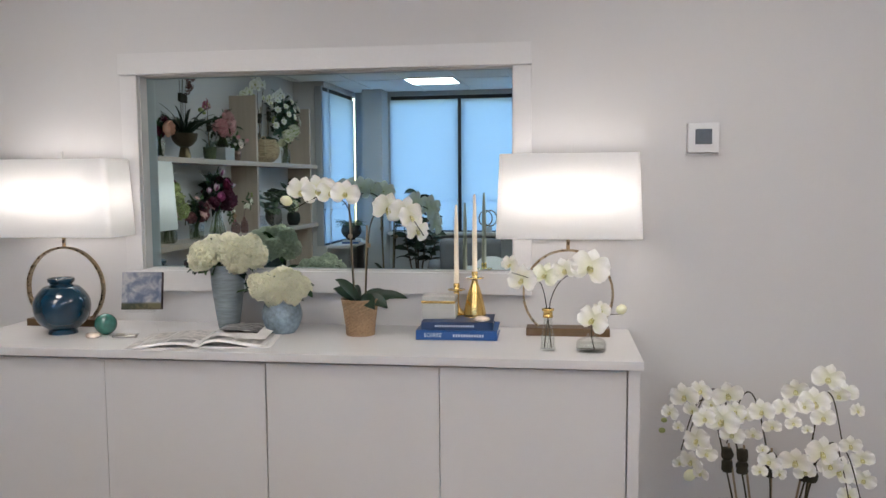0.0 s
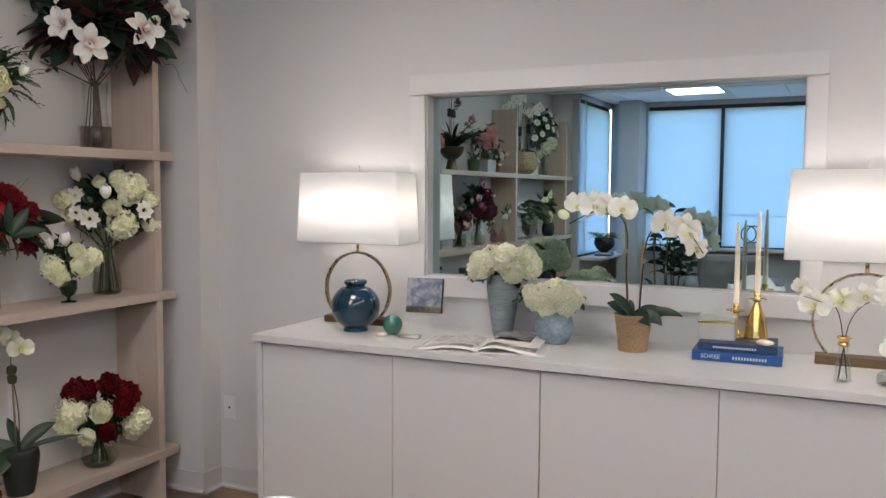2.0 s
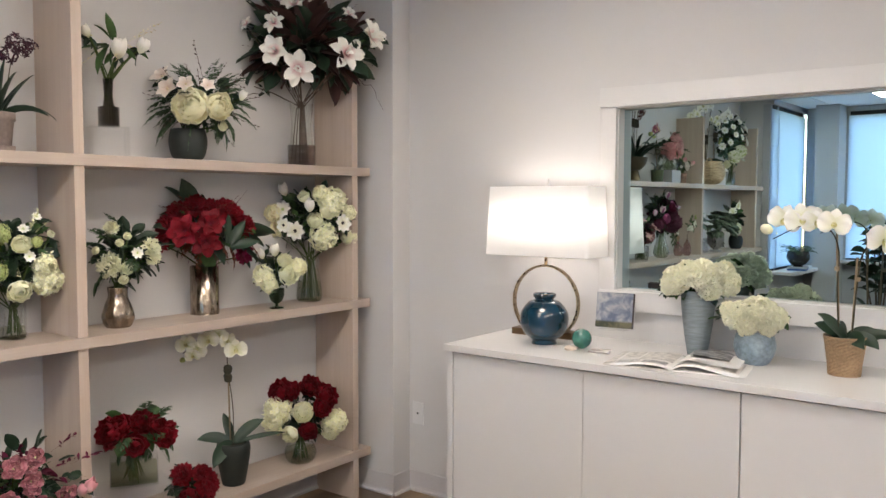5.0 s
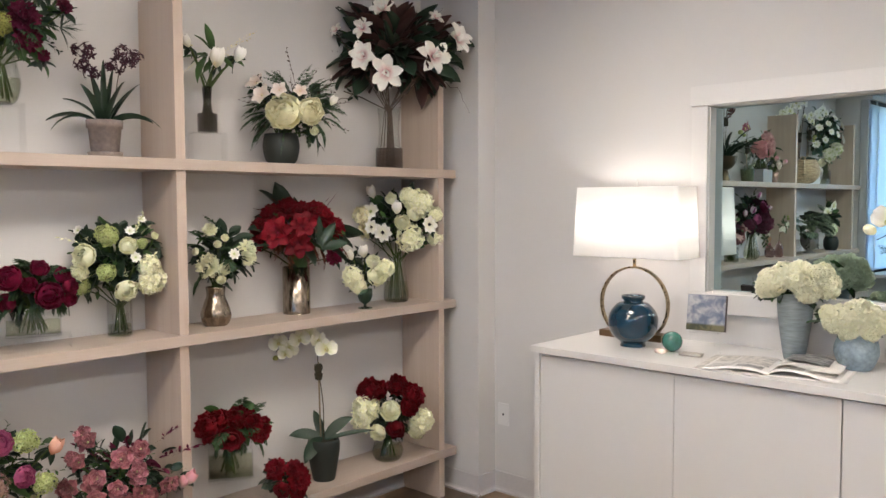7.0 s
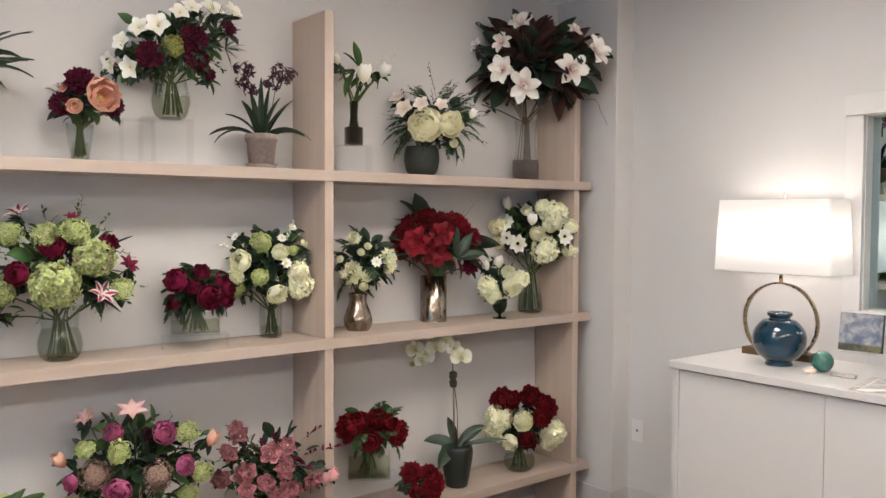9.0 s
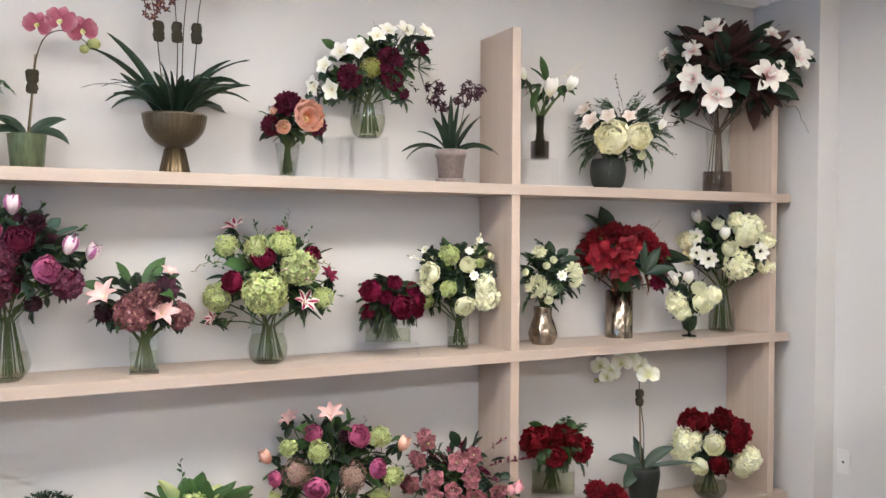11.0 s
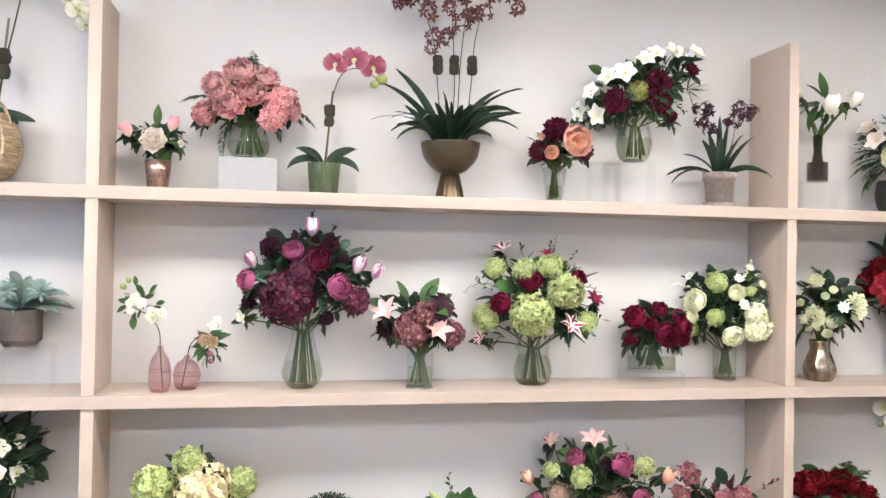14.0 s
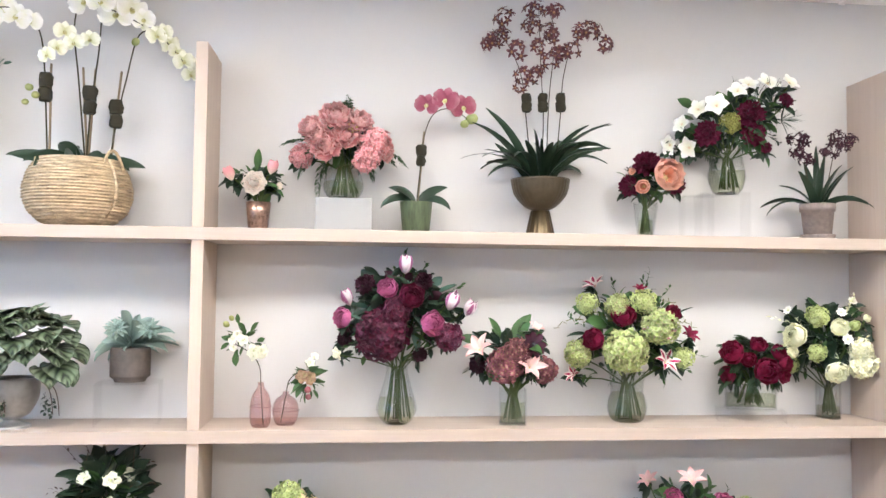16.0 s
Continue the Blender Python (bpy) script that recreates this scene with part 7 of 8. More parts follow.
w = bouquet("flower_vase", "clear cylinder vase of white roses and lime green snowballs", on(S2, -3.165, 1.405), 64, H_white_green, S2, [("leaf", 26, 0.075, 0.04, DEEP), ("leaf", 14, 0.06, 0.03, LEAF), ("spray", 10, 0.10, 0.008, TONES["white"])], neck=0.11, spread=0.035, depth=0.09, back=0.09, seed=24)
pr = cylinder(0.046, 0.135)
vessel(w, pr), water(w, pr, 0.045)

# middle board, short bay
w = bouquet("flower_vase", "gourd-shaped mercury glass vase of white chrysanthemums", on(S2, -3.13, 1.800), 59, H_silver, S2, [("leaf", 18, 0.08, 0.035, DEEP), ("frond", 10, 0.11, 0.03, FERN)], neck=0.14, spread=0.03, depth=0.075, back=0.11, seed=25)
vessel(w, smooth_profile([(0.046, 0.0), (0.058, 0.02), (0.062, 0.05), (0.05, 0.09), (0.038, 0.125), (0.041, 0.16)]), MERCURY, 0.003, wobble=lambda a, i: 1 + 0.012 * math.sin(9 * a + i))
w = bouquet("flower_vase", "mercury glass cylinder of red amaryllis and dahlias", on(S2, -3.175, 2.248), 55, H_amaryllis, S2, [("leaf", 7, 0.15, 0.055, DEEP), ("leaf", 12, 0.09, 0.04, LEAF), ("frond", 26, 0.13, 0.022, two("rust brown fern", (0.10, 0.03, 0.015), (0.17, 0.055, 0.03))), ("spray", 5, 0.16, 0.004, TONES["burgundy"])], neck=0.2, spread=0.04, depth=0.11, back=0.08, seed=26)
for turn, ln, wd, rise, x, z in ((70, 0.125, 0.044, 84, 0.09, 0.32), (20, 0.12, 0.046, 66, 0.11, 0.31), (150, 0.11, 0.042, 74, 0.08, 0.33), (350, 0.12, 0.045, 20, 0.11, 0.30)):
    g = Geo()
    petal(g, random.Random(turn), turn, ln, wd, rise, rise - 14, 0.3, 0.02, 0.0, (x, -0.115, z), 0.9, 0.12, nu=9, nv=5, full=1.0, twist=62)
    linked("leaf", g.mesh("broad leaf", [DEEP]), w)
vessel(w, cylinder(0.062, 0.215), MERCURY, 0.003, wobble=lambda a, i: 1 + 0.01 * math.cos(22 * a))
w = bouquet("flower_vase", "small dark glass goblet of white roses and hydrangea", on(S2, -3.06, 2.565), 49, H_goblet, S2, [("leaf", 14, 0.05, 0.025, DEEP)], neck=0.09, spread=0.01, foot=0.03, depth=0.06, back=0.15, seed=27)
vessel(w, [(0.034, 0.0), (0.034, 0.003), (0.008, 0.008), (0.007, 0.022), (0.026, 0.035), (0.036, 0.06), (0.036, 0.095)], GREENGLASS, 0.0025, "goblet")
w = bouquet("flower_vase", "tall clear glass vase of white hydrangeas, tulips and anemones", on(S2, -3.15, 2.860), 47, H_tall_glass, S2, [("leaf", 34, 0.075, 0.035, DEEP), ("leaf", 16, 0.06, 0.03, LEAF)], neck=0.2, spread=0.05, depth=0.11, back=0.10, seed=28)
pr = smooth_profile([(0.055, 0.0), (0.066, 0.02), (0.062, 0.08), (0.05, 0.16), (0.052, 0.215)])
vessel(w, pr), water(w, pr, 0.10)

# top board, short bay
riser(-3.13, 1.775, S1, 0.07, 0.06, 0.12, 70)
w = bouquet("flower_vase", "slim smoked glass vase of white tulips on a riser", (-3.13, 1.778, S1 + 0.1205), 59, H_white_tulip, 0, fill=0, leaves=[("leaf", 5, 0.10, 0.022, LEAF), ("spray", 5, 0.15, 0.005, TONES["blush"])], neck=0.17, spread=0.02, depth=0.03, back=0.10, seed=29)
SMOKE = thin_glass("smoked glass", (0.50, 0.47, 0.46))
vessel(w, [(0.040, 0.0), (0.040, 0.075), (0.022, 0.08), (0.016, 0.12), (0.02, 0.185)], SMOKE, 0.003)
w = bouquet("flower_vase", "charcoal ceramic bowl of cream peonies and trailing fern", on(S1, SX, 2.134), 54, [(k.replace("peony.", "ranunculus."), u, v, r * (1.1 if "peony" in k else 1)) for k, u, v, r in H_bowl_peony], S1, [("frond", 52, 0.16, 0.024, FERN), ("spray", 22, 0.15, 0.006, TWIG), ("leaf", 6, 0.05, 0.03, DEEP)], neck=0.12, spread=0.04, depth=0.12, back=0.12, seed=30)
vessel(w, smooth_profile([(0.052, 0.0), (0.070, 0.025), (0.080, 0.075), (0.076, 0.115), (0.070, 0.135)]), CHARCOAL, 0.005, "bowl")
w = bouquet("flower_vase", "tall clear vase of white magnolias with green and brown leaves", on(S1, -3.10, 2.770), 47, H_magnolia, S1, [("leaf", 46, 0.145, 0.058, DEEP), ("leaf", 44, 0.15, 0.055, BRONZE), ("spray", 10, 0.22, 0.004, TWIG)], neck=0.28, spread=0.05, depth=0.14, back=0.11, seed=31, stem_mat=TWIG)
pr = [(0.068, 0.0), (0.070, 0.004), (0.070, 0.10), (0.056, 0.11), (0.050, 0.2), (0.058, 0.30)]
vessel(w, pr), water(w, [(0.068, 0.0), (0.070, 0.004), (0.070, 0.12)], 0.10, thin_glass("smoky brown water", (0.62, 0.52, 0.48)))
for k, (a, b, c) in enumerate((((0.12, 0, 0.55), (0.28, -0.02, 0.72), (0.34, -0.02, 0.58)), ((0.15, 0, 0.45), (0.3, -0.04, 0.48), (0.40, -0.04, 0.28)), ((-0.1, 0, 0.4), (-0.28, -0.03, 0.34), (-0.32, -0.03, 0.22)))):
    bm = bmesh.new()
    tube(bm, [p + Vector((0.012 * math.sin(5 * i), 0, 0.012 * math.cos(4 * i))) for i, p in enumerate(arc(a, b, c, 12))], 0.0022, 5, taper=0.4)
    part("curly_twig", bm, TWIG, w)

# bottom board, short bay
riser(-3.13, 1.850, S3, 0.14, 0.085, 0.135, 75)
w = bouquet("flower_vase", "clear cube vase of red peonies and roses on a riser", (-3.12, 1.850, S3 + 0.1355), 58, [(k, u * 1.15, v - 1.0, r * 1.1) for k, u, v, r in H_red_rose], 0, [("frond", 16, 0.12, 0.035, FERN), ("leaf", 14, 0.07, 0.04, LEAF)], neck=0.09, spread=0.045, depth=0.08, back=0.12, seed=32)
cube_vase(w, 0.092, 0.065, 0.105, 0.7)
w = bouquet("flower_vase", "small clear glass of red anemones", on(S3, -3.03, 2.06), 54, [(k, u, v + 1.0, r * 0.88) for k, u, v, r in H_red_anemone], S3, [("leaf", 12, 0.06, 0.03, DEEP), ("leaf", 6, 0.06, 0.03, BRONZE)], neck=0.07, spread=0.02, depth=0.06, back=0.15, seed=33)
pr = cylinder(0.033, 0.09)
vessel(w, pr), water(w, pr, 0.05)
w = bouquet("potted_orchid", "cream moth orchid in a tapered charcoal pot", on(S3, -3.10, 2.335), 52, H_pot_orchid, S3, [], stem=False, depth=0.04, category="orchid", group="potted orchids", seed=34)
vessel(w, smooth_profile([(0.048, 0.0), (0.053, 0.01), (0.066, 0.08), (0.076, 0.15), (0.073, 0.185), (0.066, 0.192)]), CHARCOAL, 0.006, "pot")
part("moss", lathe([(0, 0.186), (0.06, 0.176)], 14), MOSS, w)
orchid_leaves(w, [(175, 0.15, 0.045, 40, 55), (20, 0.16, 0.046, 58, 45), (120, 0.14, 0.04, 75, 30), (0, 0.22, 0.02, 20, 20), (230, 0.15, 0.055, 10, 70)], 0.185, DEEP)
orchid_stem(w, [(0, 0, 0.18), (0.0, 0, 0.35), (-0.02, 0, 0.52), (-0.025, 0, 0.62), (-0.05, -0.01, 0.69), (-0.12, -0.02, 0.69), (-0.21, -0.02, 0.61)], 0.0026, [(-0.012, 0.004, 0.18), (-0.02, 0.004, 0.55)], [((-0.02, 0, 0.525), 0.02), ((-0.02, 0, 0.487), 0.02)])
w = bouquet("flower_vase", "low clear bowl of red peonies and white hydrangeas", on(S3, -3.09, 2.735), 47, H_red_white, S3, [("leaf", 18, 0.07, 0.035, DEEP)], neck=0.1, spread=0.04, depth=0.11, back=0.15, seed=35)
pr = smooth_profile([(0.055, 0.0), (0.072, 0.02), (0.080, 0.05), (0.068, 0.085), (0.06, 0.105)])
vessel(w, pr), water(w, pr, 0.07)

# bottom board, long bay
w = bouquet("flower_vase", "mixed bouquet of magenta ranunculus, green snowballs and alliums", on(S3, -3.11, 0.842), 72, H_mixed, S3, [("leaf", 30, 0.08, 0.035, LEAF), ("leaf", 20, 0.07, 0.035, DEEP), ("spray", 8, 0.1, 0.009, LEAF)], neck=0.17, spread=0.05, depth=0.11, back=0.13, seed=36)
pr = cylinder(0.065, 0.18)
vessel(w, pr), water(w, pr, 0.11)
w = bouquet("flower_vase", "dusky rose hellebores with dark leaves in a brass pot", on(S3, -3.09, 1.338), 64, thick(H_hellebore, 0.78), S3, [("leaf", 22, 0.06, 0.028, DEEP), ("leaf", 18, 0.045, 0.025, TONES["burgundy"]), ("spray", 8, 0.1, 0.01, TONES["burgundy"])], neck=0.15, spread=0.04, depth=0.10, back=0.13, seed=37)
vessel(w, smooth_profile([(0.05, 0.0), (0.06, 0.04), (0.068, 0.10), (0.07, 0.15)]), BRASS, 0.004, "pot")
w = bouquet("flower_vase", "lime and cream hydrangeas in a charcoal pot", on(S3, -3.11, -0.572), 97, H_yellow_hydrangea, S3, [("leaf", 22, 0.09, 0.055, DEEP), ("leaf", 10, 0.08, 0.05, LEAF)], neck=0.18, spread=0.04, depth=0.10, back=0.13, seed=38)
for k, (dx, dz) in enumerate(((-0.1, 0.26), (0.08, 0.25), (0.0, 0.28), (0.13, 0.33))):
    head(w, "hydrangea.lime", (dx, -0.05, dz), 0.07, (dx, -1, 0.2), 30 * k, k % 2)
vessel(w, smooth_profile([(0.06, 0.0), (0.075, 0.05), (0.08, 0.15), (0.078, 0.19)]), CHARCOAL, 0.006, "pot")
w = tagged(thing("topiary_ball", on(S3, -3.11, -0.136), "clipped dark green boxwood ball in a charcoal pot", "topiary"), "")
g, rnd = Geo(), random.Random(9)
g.ball((0, 0, 0.285), 0.103, 0, 14)
for p in fib(1400, -1):
    leaf(g, rnd, Vector((0, 0, 0.285)) + p * 0.115 * rnd.uniform(0.85, 1.02), p + Vector([rnd.uniform(-0.6, 0.6) for _ in range(3)]), 0.016, 0.010, 20, 0.2, 0, 3, 3)
linked("foliage", g.mesh("boxwood leaves", [DEEP]), w, kind="stuff")
vessel(w, smooth_profile([(0.055, 0.0), (0.065, 0.05), (0.075, 0.14), (0.074, 0.17)]), CHARCOAL, 0.006, "pot")
w = bouquet("flower_vase", "loose arrangement of lilies and green hydrangea with pale leaves", on(S3, -3.11, 0.280), 82, H_green_lily, S3, [("leaf", 26, 0.13, 0.045, LEAF), ("leaf", 14, 0.12, 0.04, TONES["lime"]), ("spray", 10, 0.13, 0.01, LEAF)], neck=0.17, spread=0.04, depth=0.10, back=0.13, seed=39)
pr = cylinder(0.06, 0.18)
vessel(w, pr), water(w, pr, 0.1)

# far bay
w = bouquet("potted_orchid", "white moth orchids in a round seagrass basket with a handle", on(S1, SX, -1.345), 109, H_basket_orchid, S1, [], stem=False, depth=0.06, category="orchid", group="potted orchids", seed=40)
part("basket", woven([(0.075, 0.0), (0.118, 0.014), (0.155, 0.05), (0.172, 0.095), (0.174, 0.135), (0.160, 0.185), (0.140, 0.222)], 84, 42, 0.03, True), RUSH, w, smooth=False)
part("handle", tube(bmesh.new(), arc((0.07, -0.125, 0.20), (0.10, -0.12, 0.33), (0.145, -0.075, 0.17), 10), 0.0055, 7), RUSH, w)
part("strap", tube(bmesh.new(), [(0.085, -0.108, 0.03), (0.112, -0.134, 0.085), (0.116, -0.138, 0.135), (0.104, -0.128, 0.185), (0.088, -0.116, 0.225)], 0.006, 7), RUSH, w)
part("handle", tube(bmesh.new(), arc((-0.07, 0.115, 0.20), (-0.10, 0.12, 0.30), (-0.145, 0.075, 0.17), 10), 0.0055, 7), RUSH, w)
part("moss", lathe([(0, 0.215), (0.1, 0.208)], 18), MOSS, w)
orchid_leaves(w, [(188, 0.21, 0.05, 22, 26), (172, 0.17, 0.055, 44, 66), (350, 0.20, 0.052, 24, 36), (20, 0.17, 0.055, 42, 66), (330, 0.16, 0.06, 38, 70), (212, 0.16, 0.06, 40, 76), (90, 0.14, 0.05, 60, 40), (300, 0.14, 0.06, 48, 84), (250, 0.13, 0.06, 50, 84), (120, 0.16, 0.05, 66, 50)], 0.205, DEEP)
for pts, st in ((((-0.10, 0, 0.2), (-0.11, 0, 0.40), (-0.13, 0, 0.64), (-0.18, -0.03, 0.71), (-0.25, -0.04, 0.72), (-0.29, -0.04, 0.69)), 0.50), (((0.02, 0, 0.2), (0.03, 0, 0.42), (0.05, 0, 0.62), (0.06, -0.02, 0.80), (0.08, -0.03, 0.83), (0.14, -0.03, 0.85)), 0.47),
                (((0.09, 0, 0.2), (0.115, 0, 0.38), (0.14, 0, 0.52), (0.18, -0.03, 0.69), (0.25, -0.04, 0.69), (0.33, -0.04, 0.61)), 0.43), (((0.02, 0, 0.2), (-0.01, 0, 0.5), (-0.03, 0, 0.70), (0.0, -0.04, 0.775), (0.10, -0.05, 0.755), (0.19, -0.05, 0.72)), None)):
    orchid_stem(w, pts, 0.0032, [(pts[0][0] + 0.006, 0.005, 0.2), (pts[1][0] + 0.012, 0.005, 0.56)], [((pts[1][0] - 0.003, 0, st), 0.027), ((pts[1][0] - 0.003, 0, st - 0.05), 0.025)] if st else ())

w = bouquet("potted_plant", "white hydrangea and blossom branches in a clear vase", on(S1, -3.10, -1.95), 100,
            [("anemone.plain", 24, 56, 4), ("anemone.plain", 26, 40, 4), ("anemone.plain", -20, 60, 4), ("anemone.plain", 14, 72, 4), ("anemone.plain", -10, 74, 4), ("anemone.plain", 20, 66, 4), ("anemone.plain", -22, 46, 4), ("hydrangea.greenwhite", 8, 30, 7), ("hydrangea.greenwhite", -2, 36, 7), ("anemone.plain", 12, 52, 3.5), ("anemone.plain", -6, 58, 3.5), ("anemone.plain", 4, 66, 3.5), ("anemone.plain", -14, 48, 3.5), ("anemone.plain", 18, 44, 3.5), ("rose.cream", 12, 22, 5), ("anemone.plain", 0, 50, 3.5), ("anemone.plain", -12, 64, 3.5), ("anemone.plain", 14, 60, 3.5)],
            S1, [("leaf", 110, 0.06, 0.034, EUCAL), ("spray", 26, 0.16, 0.014, EUCAL)], neck=0.14, spread=0.04, depth=0.11, back=0.14, seed=41, category="flower arrangement", group="flower arrangements")
pr = cylinder(0.05, 0.15)
vessel(w, pr), water(w, pr, 0.08)

w = tagged(thing("potted_begonia", on(S2, -3.085, -1.525), "silver-green begonia with trailing leaves in a pewter urn", "begonia"), "")
w.rotation_euler = (0, 0, radians(108))
vessel(w, smooth_profile([(0.062, 0.0), (0.058, 0.008), (0.030, 0.018), (0.028, 0.028), (0.055, 0.045), (0.080, 0.09), (0.085, 0.13), (0.082, 0.165)]), PEWTER, 0.005, "urn")
rnd = random.Random(12)
for k, (a, e, ln) in enumerate([(rnd.uniform(0, 360), rnd.uniform(0, 80), rnd.uniform(0.10, 0.155)) for _ in range(64)]):
    if math.sin(radians(a)) > 0.5:
        a = -a
    g = Geo()
    d = Vector((math.cos(radians(a)) * math.cos(radians(e)), math.sin(radians(a)) * math.cos(radians(e)), math.sin(radians(e))))
    b = Vector((0, 0, 0.20)) + Vector((d[0] * 0.13, d[1] * 0.08, d[2] * 0.17))
    leaf(g, rnd, b, (d[0] * 0.9, d[1] - 0.7, d[2] * 0.7 - 0.25), ln, ln * 0.8, 50, 0.15, nu=9, nv=9, ruffle=0.05, twist=rnd.uniform(-12, 12))
    linked("leaf", g.mesh("begonia leaf", [BEGONIA]), w)
for p in ((0.08, -0.06, 0.16), (0.10, -0.05, 0.15), (-0.06, -0.06, 0.17)):
    bm = bmesh.new()
    tube(bm, arc(p, Vector(p) + Vector((0.04, -0.02, 0.0)), Vector(p) + Vector((0.045, -0.02, -0.11)), 8), 0.0015, 5)
    part("trailing_stem", bm, TWIG, w)
g = Geo()
for p in ((0.10, -0.075, 0.12), (0.122, -0.07, 0.11), (-0.02, -0.08, 0.12)):
    for k in range(14):
        leaf(g, rnd, Vector(p) + Vector((rnd.uniform(-0.006, 0.006), 0, -0.075 * k / 14)), (rnd.uniform(-1, 1), rnd.uniform(-1, 1), -0.3), 0.014, 0.012, 20, 0.2, 0, 3, 3)
linked("trailing_leaves", g.mesh("trailing leaves", [DEEP]), w, kind="stuff")
part("soil", lathe([(0, 0.155), (0.077, 0.15)], 16), MOSS, w)

riser(-3.155, -1.165, S2, 0.105, 0.085, 0.143, 98)
w = tagged(thing("potted_plant", (-3.155, -1.165, S2 + 0.1435), "grey-green felted plant in a banded brown pot on a riser", "potted plant"), "")
w.rotation_euler = (0, 0, radians(104))
part("pot", lathe([(0, 0), (0.052, 0), (0.054, 0.008)] + [(0.066 + (0.0016 if k % 2 else 0), 0.018 + 0.0055 * k) for k in range(18)] + [(0.066, 0.12), (0.061, 0.12), (0.058, 0.105), (0, 0.1)], 40), BROWNPOT, w)
rnd = random.Random(13)
for k in range(44):
    a, e = rnd.uniform(0, 360), rnd.uniform(0, 75)
    g = Geo()
    d = Vector((math.cos(radians(a)) * math.cos(radians(e)), 0.6 * math.sin(radians(a)) * math.cos(radians(e)), math.sin(radians(e))))
    leaf(g, rnd, Vector((0, 0, 0.115)) + d * rnd.uniform(0.01, 0.06), d, rnd.uniform(0.07, 0.12), rnd.uniform(0.025, 0.045), rnd.uniform(20, 80), 0.25)
    linked("leaf", g.mesh("felted leaf", [GREYLEAF]), w)
for p in ((-0.045, -0.055, 0.185), (0.06, -0.05, 0.185)):
    ob = linked("rosette", rosette(6, [(7, 0.5, 0.2, 70, 60, 0.4, 0.02), (9, 0.8, 0.24, 45, 25, 0.4, 0.05), (11, 1.0, 0.26, 20, -5, 0.4, 0.06)], 0.02).mesh("rosette", [GREYLEAF], True), w)
    ob.matrix_local = Matrix.Translation(p) @ aim((p[0], -0.8, 0.5)) @ Matrix.Scale(0.042, 4)

w = bouquet("flower_vase", "cream orchid spray with dark foliage in a dark vase", on(S2, -3.10, -2.15), 100, [("orchid.cream", 10, 46, 4.5), ("orchid.cream", 3, 48, 4.5), ("orchid.cream", -5, 45, 4), ("orchid.cream", 17, 40, 4), ("hydrangea.greenwhite", 8, 22, 6), ("hydrangea.greenwhite", -4, 20, 6)], S2, [("leaf", 26, 0.09, 0.04, DEEP), ("leaf", 12, 0.07, 0.03, LEAF)], neck=0.12, depth=0.09, back=0.14, seed=42)
vessel(w, smooth_profile([(0.05, 0.0), (0.07, 0.04), (0.072, 0.10), (0.06, 0.14)]), CHARCOAL, 0.005)
w = bouquet("flower_vase", "dark leafy arrangement with white blossoms and bare twigs", on(S3, -3.11, -1.235), 107, H_dark_white, S3, [("leaf", 60, 0.10, 0.045, DEEP), ("leaf", 26, 0.08, 0.035, LEAF), ("spray", 6, 0.16, 0.006, TWIG)], neck=0.2, depth=0.10, back=0.13, seed=43)
vessel(w, smooth_profile([(0.06, 0.0), (0.08, 0.06), (0.085, 0.16), (0.075, 0.24)]), CHARCOAL, 0.006)
for a, b, c in (((-0.04, 0, 0.3), (-0.08, -0.02, 0.55), (-0.045, -0.03, 0.70)), ((0.05, 0, 0.3), (0.09, -0.02, 0.52), (0.10, -0.03, 0.70))):
    part("bare_twig", tube(bmesh.new(), arc(a, b, c, 8), 0.003, 6, taper=0.5), TWIG, w)


# ---- the room's other end, seen in the mirror, and the table beside the camera ----
WHITEPLASTIC = mottled("white moulded plastic", (0.78, 0.78, 0.78), 0.35, fine=40, coarse=3, spread=0.02, bump=0.01)
GREYCLOTH = mottled("grey woven upholstery", (0.16, 0.165, 0.18), 0.9, fine=400, coarse=6, spread=0.2, bump=0.3)
BLACKPOT = mottled("black glazed bowl", (0.012, 0.012, 0.014), 0.25, fine=30, spread=0.2)

tbl = tagged(thing("round_table", (-0.80, 0.25, -0.011), "round white pedestal table", "table"), "")
part("tabletop", lathe([(0, 0.73), (0.50, 0.73), (0.55, 0.736), (0.556, 0.743), (0.55, 0.75), (0, 0.75)], 64), WHITEPLASTIC, tbl)
part("pedestal", lathe(smooth_profile([(0.28, 0.0), (0.27, 0.012), (0.09, 0.05), (0.045, 0.18), (0.04, 0.5), (0.07, 0.68), (0.16, 0.729)]), 40), WHITEPLASTIC, tbl)


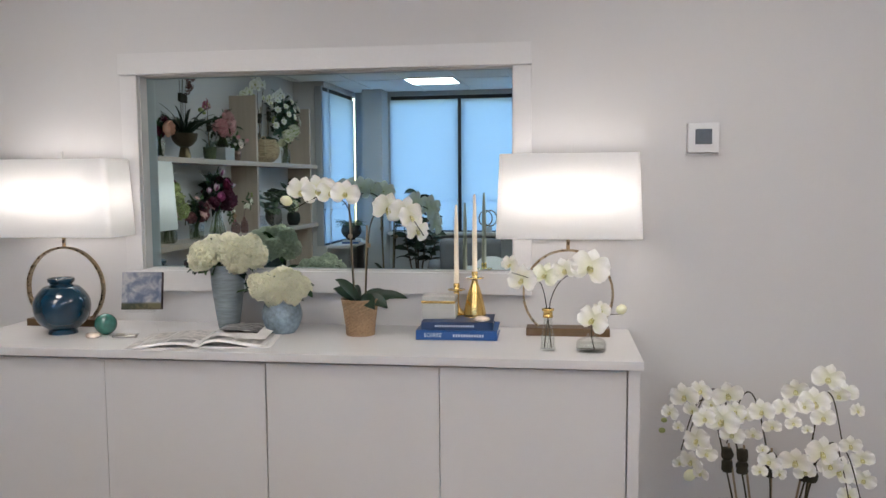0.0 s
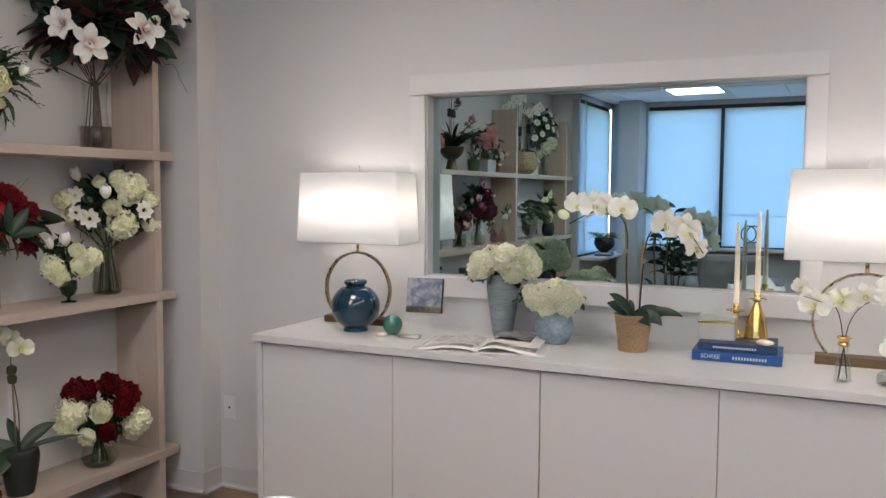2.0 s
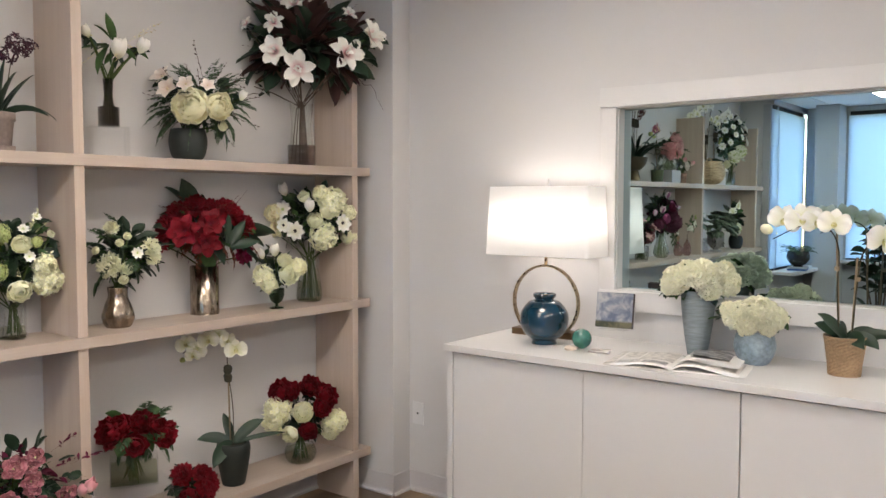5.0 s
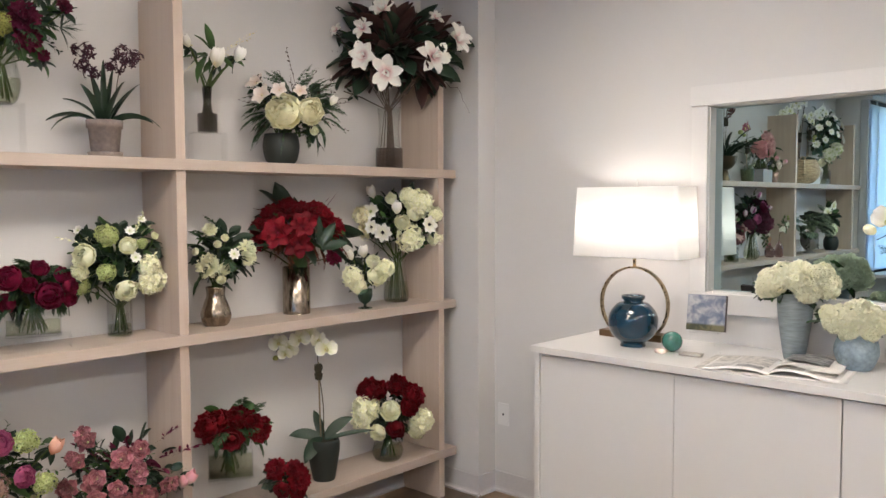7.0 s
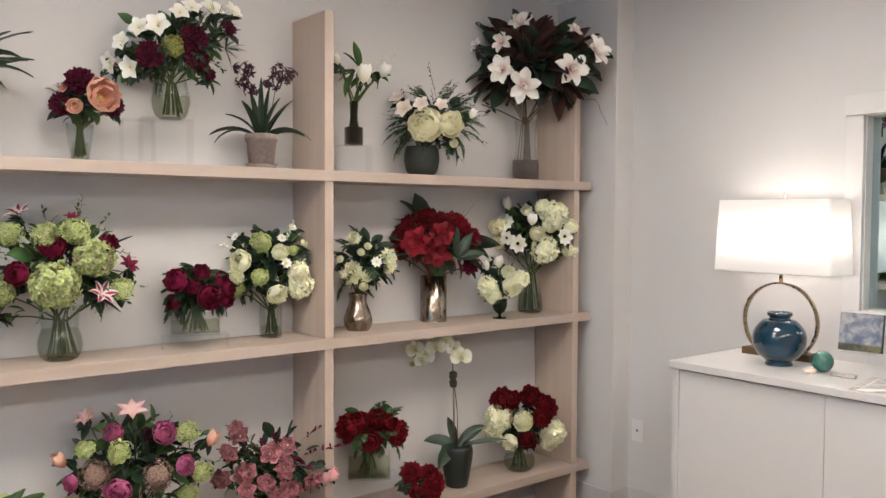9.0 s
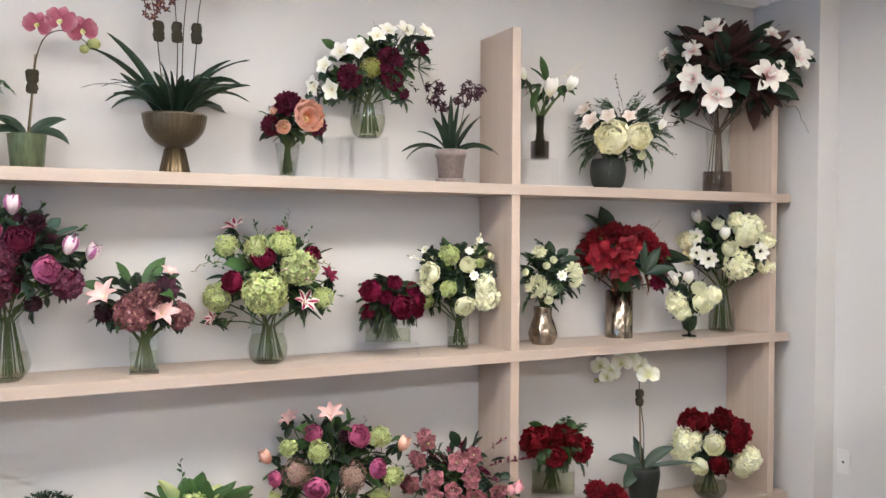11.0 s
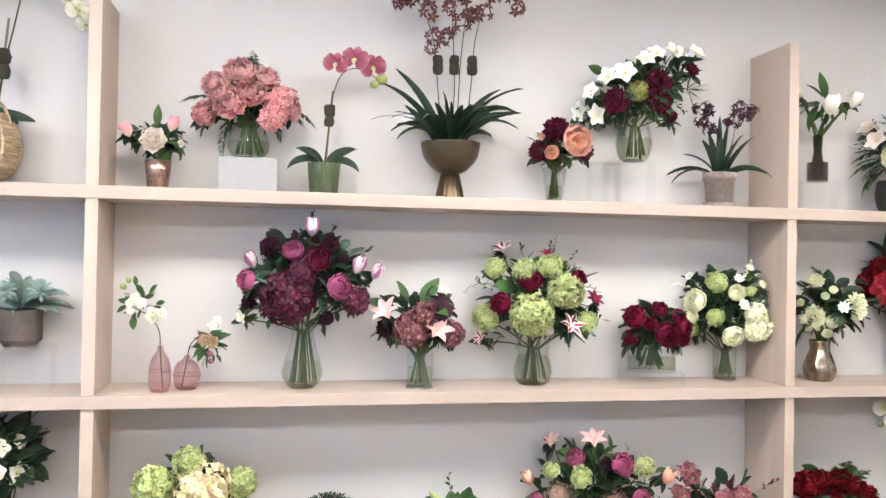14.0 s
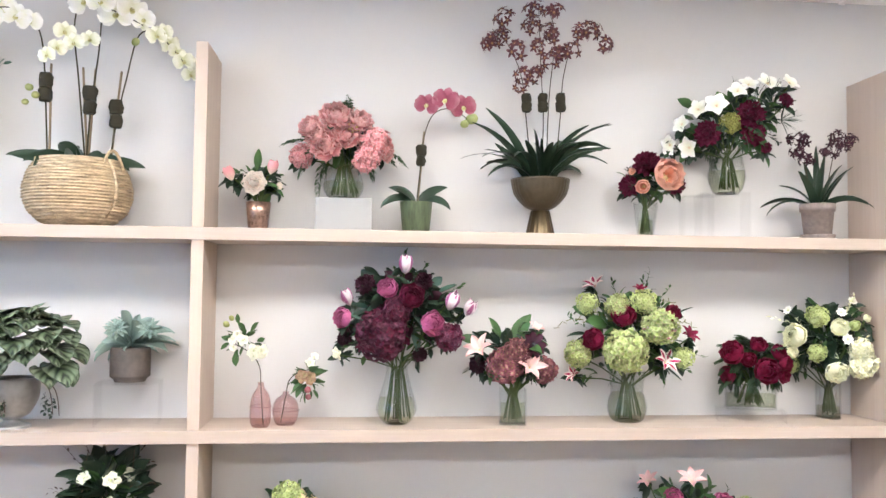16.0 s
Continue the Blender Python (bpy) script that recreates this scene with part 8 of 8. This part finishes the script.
def shell_chair(x, y, turn, label):
    c = tagged(thing("shell_chair", (x, y, -0.011), label, "chair", "chairs round the table"), "")
    c.rotation_euler = (0, 0, radians(turn))
    g = Geo()
    rows = []
    for i in range(15):
        u = i / 14
        if u < 0.5:
            y0, z = -0.21 + 0.42 * u / 0.5, 0.44 + 0.03 * (1 - u / 0.5) ** 3 - 0.02 * math.sin(math.pi * u / 0.5)
        else:
            s = (u - 0.5) / 0.5
            y0, z = 0.21 + 0.10 * s, 0.44 + 0.36 * s ** 0.9
        half = 0.235 * (1 - 0.25 * max(0, u - 0.85) / 0.15 * max(0, u - 0.85) / 0.15) * (0.93 if u < 0.06 else 1)
        rows.append([Vector((half * t, y0 - (0.05 * t * t if u > 0.5 else 0), z + 0.05 * t * t * (1 if u < 0.55 else 0.3) - (0.13 * abs(t) ** 3 if u > 0.9 else 0))) for t in np.linspace(-1, 1, 11)])
    g.grid(rows)
    me = g.mesh("seat shell", [WHITEPLASTIC])
    ob = linked("seat_shell", me, c)
    mod = ob.modifiers.new("thick", "SOLIDIFY")
    mod.thickness = 0.012
    for sx in (-1, 1):
        for sy in (-1, 1):
            part("leg", tube(bmesh.new(), [(sx * 0.13, sy * 0.12, 0.425), (sx * 0.21, sy * 0.22, 0.0)], 0.012, 10, taper=0.75), OAK_Z, c)
    return c


shell_chair(-1.195, 1.295, 0, "white moulded shell chair at the round table")
shell_chair(-1.688, 0.760, 45, "white moulded shell chair at the round table")
shell_chair(-0.75, -0.72, 180, "white moulded shell chair at the round table")

# armchair
ac = tagged(thing("armchair", (-1.15, -2.55, -0.011), "low grey upholstered armchair by the windows", "armchair"), "")
ac.rotation_euler = (0, 0, radians(170))
part("seat", boxes(((-0.33, -0.36, 0.16), (0.33, 0.30, 0.42)), bevel=0.06), GREYCLOTH, ac)
part("backrest", boxes(((-0.36, 0.24, 0.2), (0.36, 0.42, 0.84)), bevel=0.08), GREYCLOTH, ac)
for s in (-1, 1):
    part("armrest", boxes(((s * 0.42 - 0.075, -0.34, 0.16), (s * 0.42 + 0.075, 0.36, 0.60)), bevel=0.06), GREYCLOTH, ac)
    for y in (-0.28, 0.28):
        part("leg", tube(bmesh.new(), [(s * 0.32, y, 0.2), (s * 0.34, y * 1.05, 0.0)], 0.018, 10, taper=0.6), OAK_Z, ac)

# rubber plant
rp = tagged(thing("rubber_plant", (-1.86, -3.0, -0.011), "tall dark rubber plant in a black pot by the windows", "potted plant"), "")
vessel(rp, smooth_profile([(0.13, 0.0), (0.15, 0.05), (0.18, 0.25), (0.175, 0.32)]), BLACKPOT, 0.01, "pot")
part("soil", lathe([(0, 0.29), (0.165, 0.285)], 20), MOSS, rp)
rnd = random.Random(21)
bm = bmesh.new()
tops = []
for x, y, h in ((0.0, 0.0, 1.30), (0.10, 0.05, 1.05), (-0.12, 0.04, 0.95), (0.16, -0.06, 0.82), (-0.06, -0.08, 1.12)):
    tube(bm, arc((x * 0.3, y * 0.3, 0.28), (x * 0.8, y, h * 0.6), (x * 1.3, y * 1.3, h), 8), 0.011, 7, taper=0.5)
    tops.append((x, y, h))
part("stem_bunch", bm, TWIG, rp)
for x, y, h in tops:
    for k in range(15):
        a, z = 137.5 * k, 0.55 + (h - 0.5) * k / 14
        g = Geo()
        leaf(g, rnd, (x * (0.5 + 0.6 * z), y * (0.5 + 0.6 * z), z), (math.cos(radians(a)), math.sin(radians(a)), 0.5), rnd.uniform(0.15, 0.22), 0.075, 45, 0.2, nu=6, nv=5)
        linked("leaf", g.mesh("rubber leaf", [DEEP]), rp)

# bowl of greenery on books on the sill
SZ = 0.745
for k, (w2, h) in enumerate(((0.15, 0.02), (0.14, 0.018))):
    bk = tagged(part("book", boxes(((-w2, -0.1, 0), (w2, 0.1, h)), bevel=0.002), GREYWALL if k else BLUE, smooth=False), "flat book under a black bowl on the sill", "book", "stacked books")
    bk.location, bk.rotation_euler = (-2.72, -3.12, SZ + 0.0205 * k), (0, 0, 1.4)
gb = tagged(thing("planted_bowl", (-2.72, -3.12, SZ + 0.039), "glossy black bowl of dark ferns on the window sill", "potted plant"), "")
vessel(gb, smooth_profile([(0.055, 0.0), (0.05, 0.012), (0.09, 0.04), (0.125, 0.10), (0.115, 0.16), (0.11, 0.175)]), BLACKPOT, 0.006, "bowl")
g = Geo()
for k in range(46):
    a = rnd.uniform(0, 360)
    frond(g, rnd, (0.04 * math.cos(radians(a)), 0.04 * math.sin(radians(a)), 0.16), (math.cos(radians(a)), math.sin(radians(a)), rnd.uniform(0.3, 1.6)), rnd.uniform(0.14, 0.24), 0.03, 60, 12)
linked("foliage", g.mesh("fern", [FERN]), gb, kind="stuff")

# knot ornament and a flower bowl on the window sill behind
kn = tagged(thing("knot_ornament", (-1.12, BACK + 0.09, 0.8352), "looped dark metal ornament on the window sill", "ornament"), "")
part("foot", boxes(((-0.05, -0.04, 0), (0.05, 0.04, 0.07)), bevel=0.004), GREYWALL, kn, smooth=False)
for s in (-1, 1):
    part("loop", tube(bmesh.new(), [(0.085 * math.cos(a) + s * 0.03, 0.012 * math.sin(2 * a), 0.18 + 0.10 * math.sin(a)) for a in np.linspace(0, 6.283, 25)], 0.008, 7), DARKBRASS, kn)
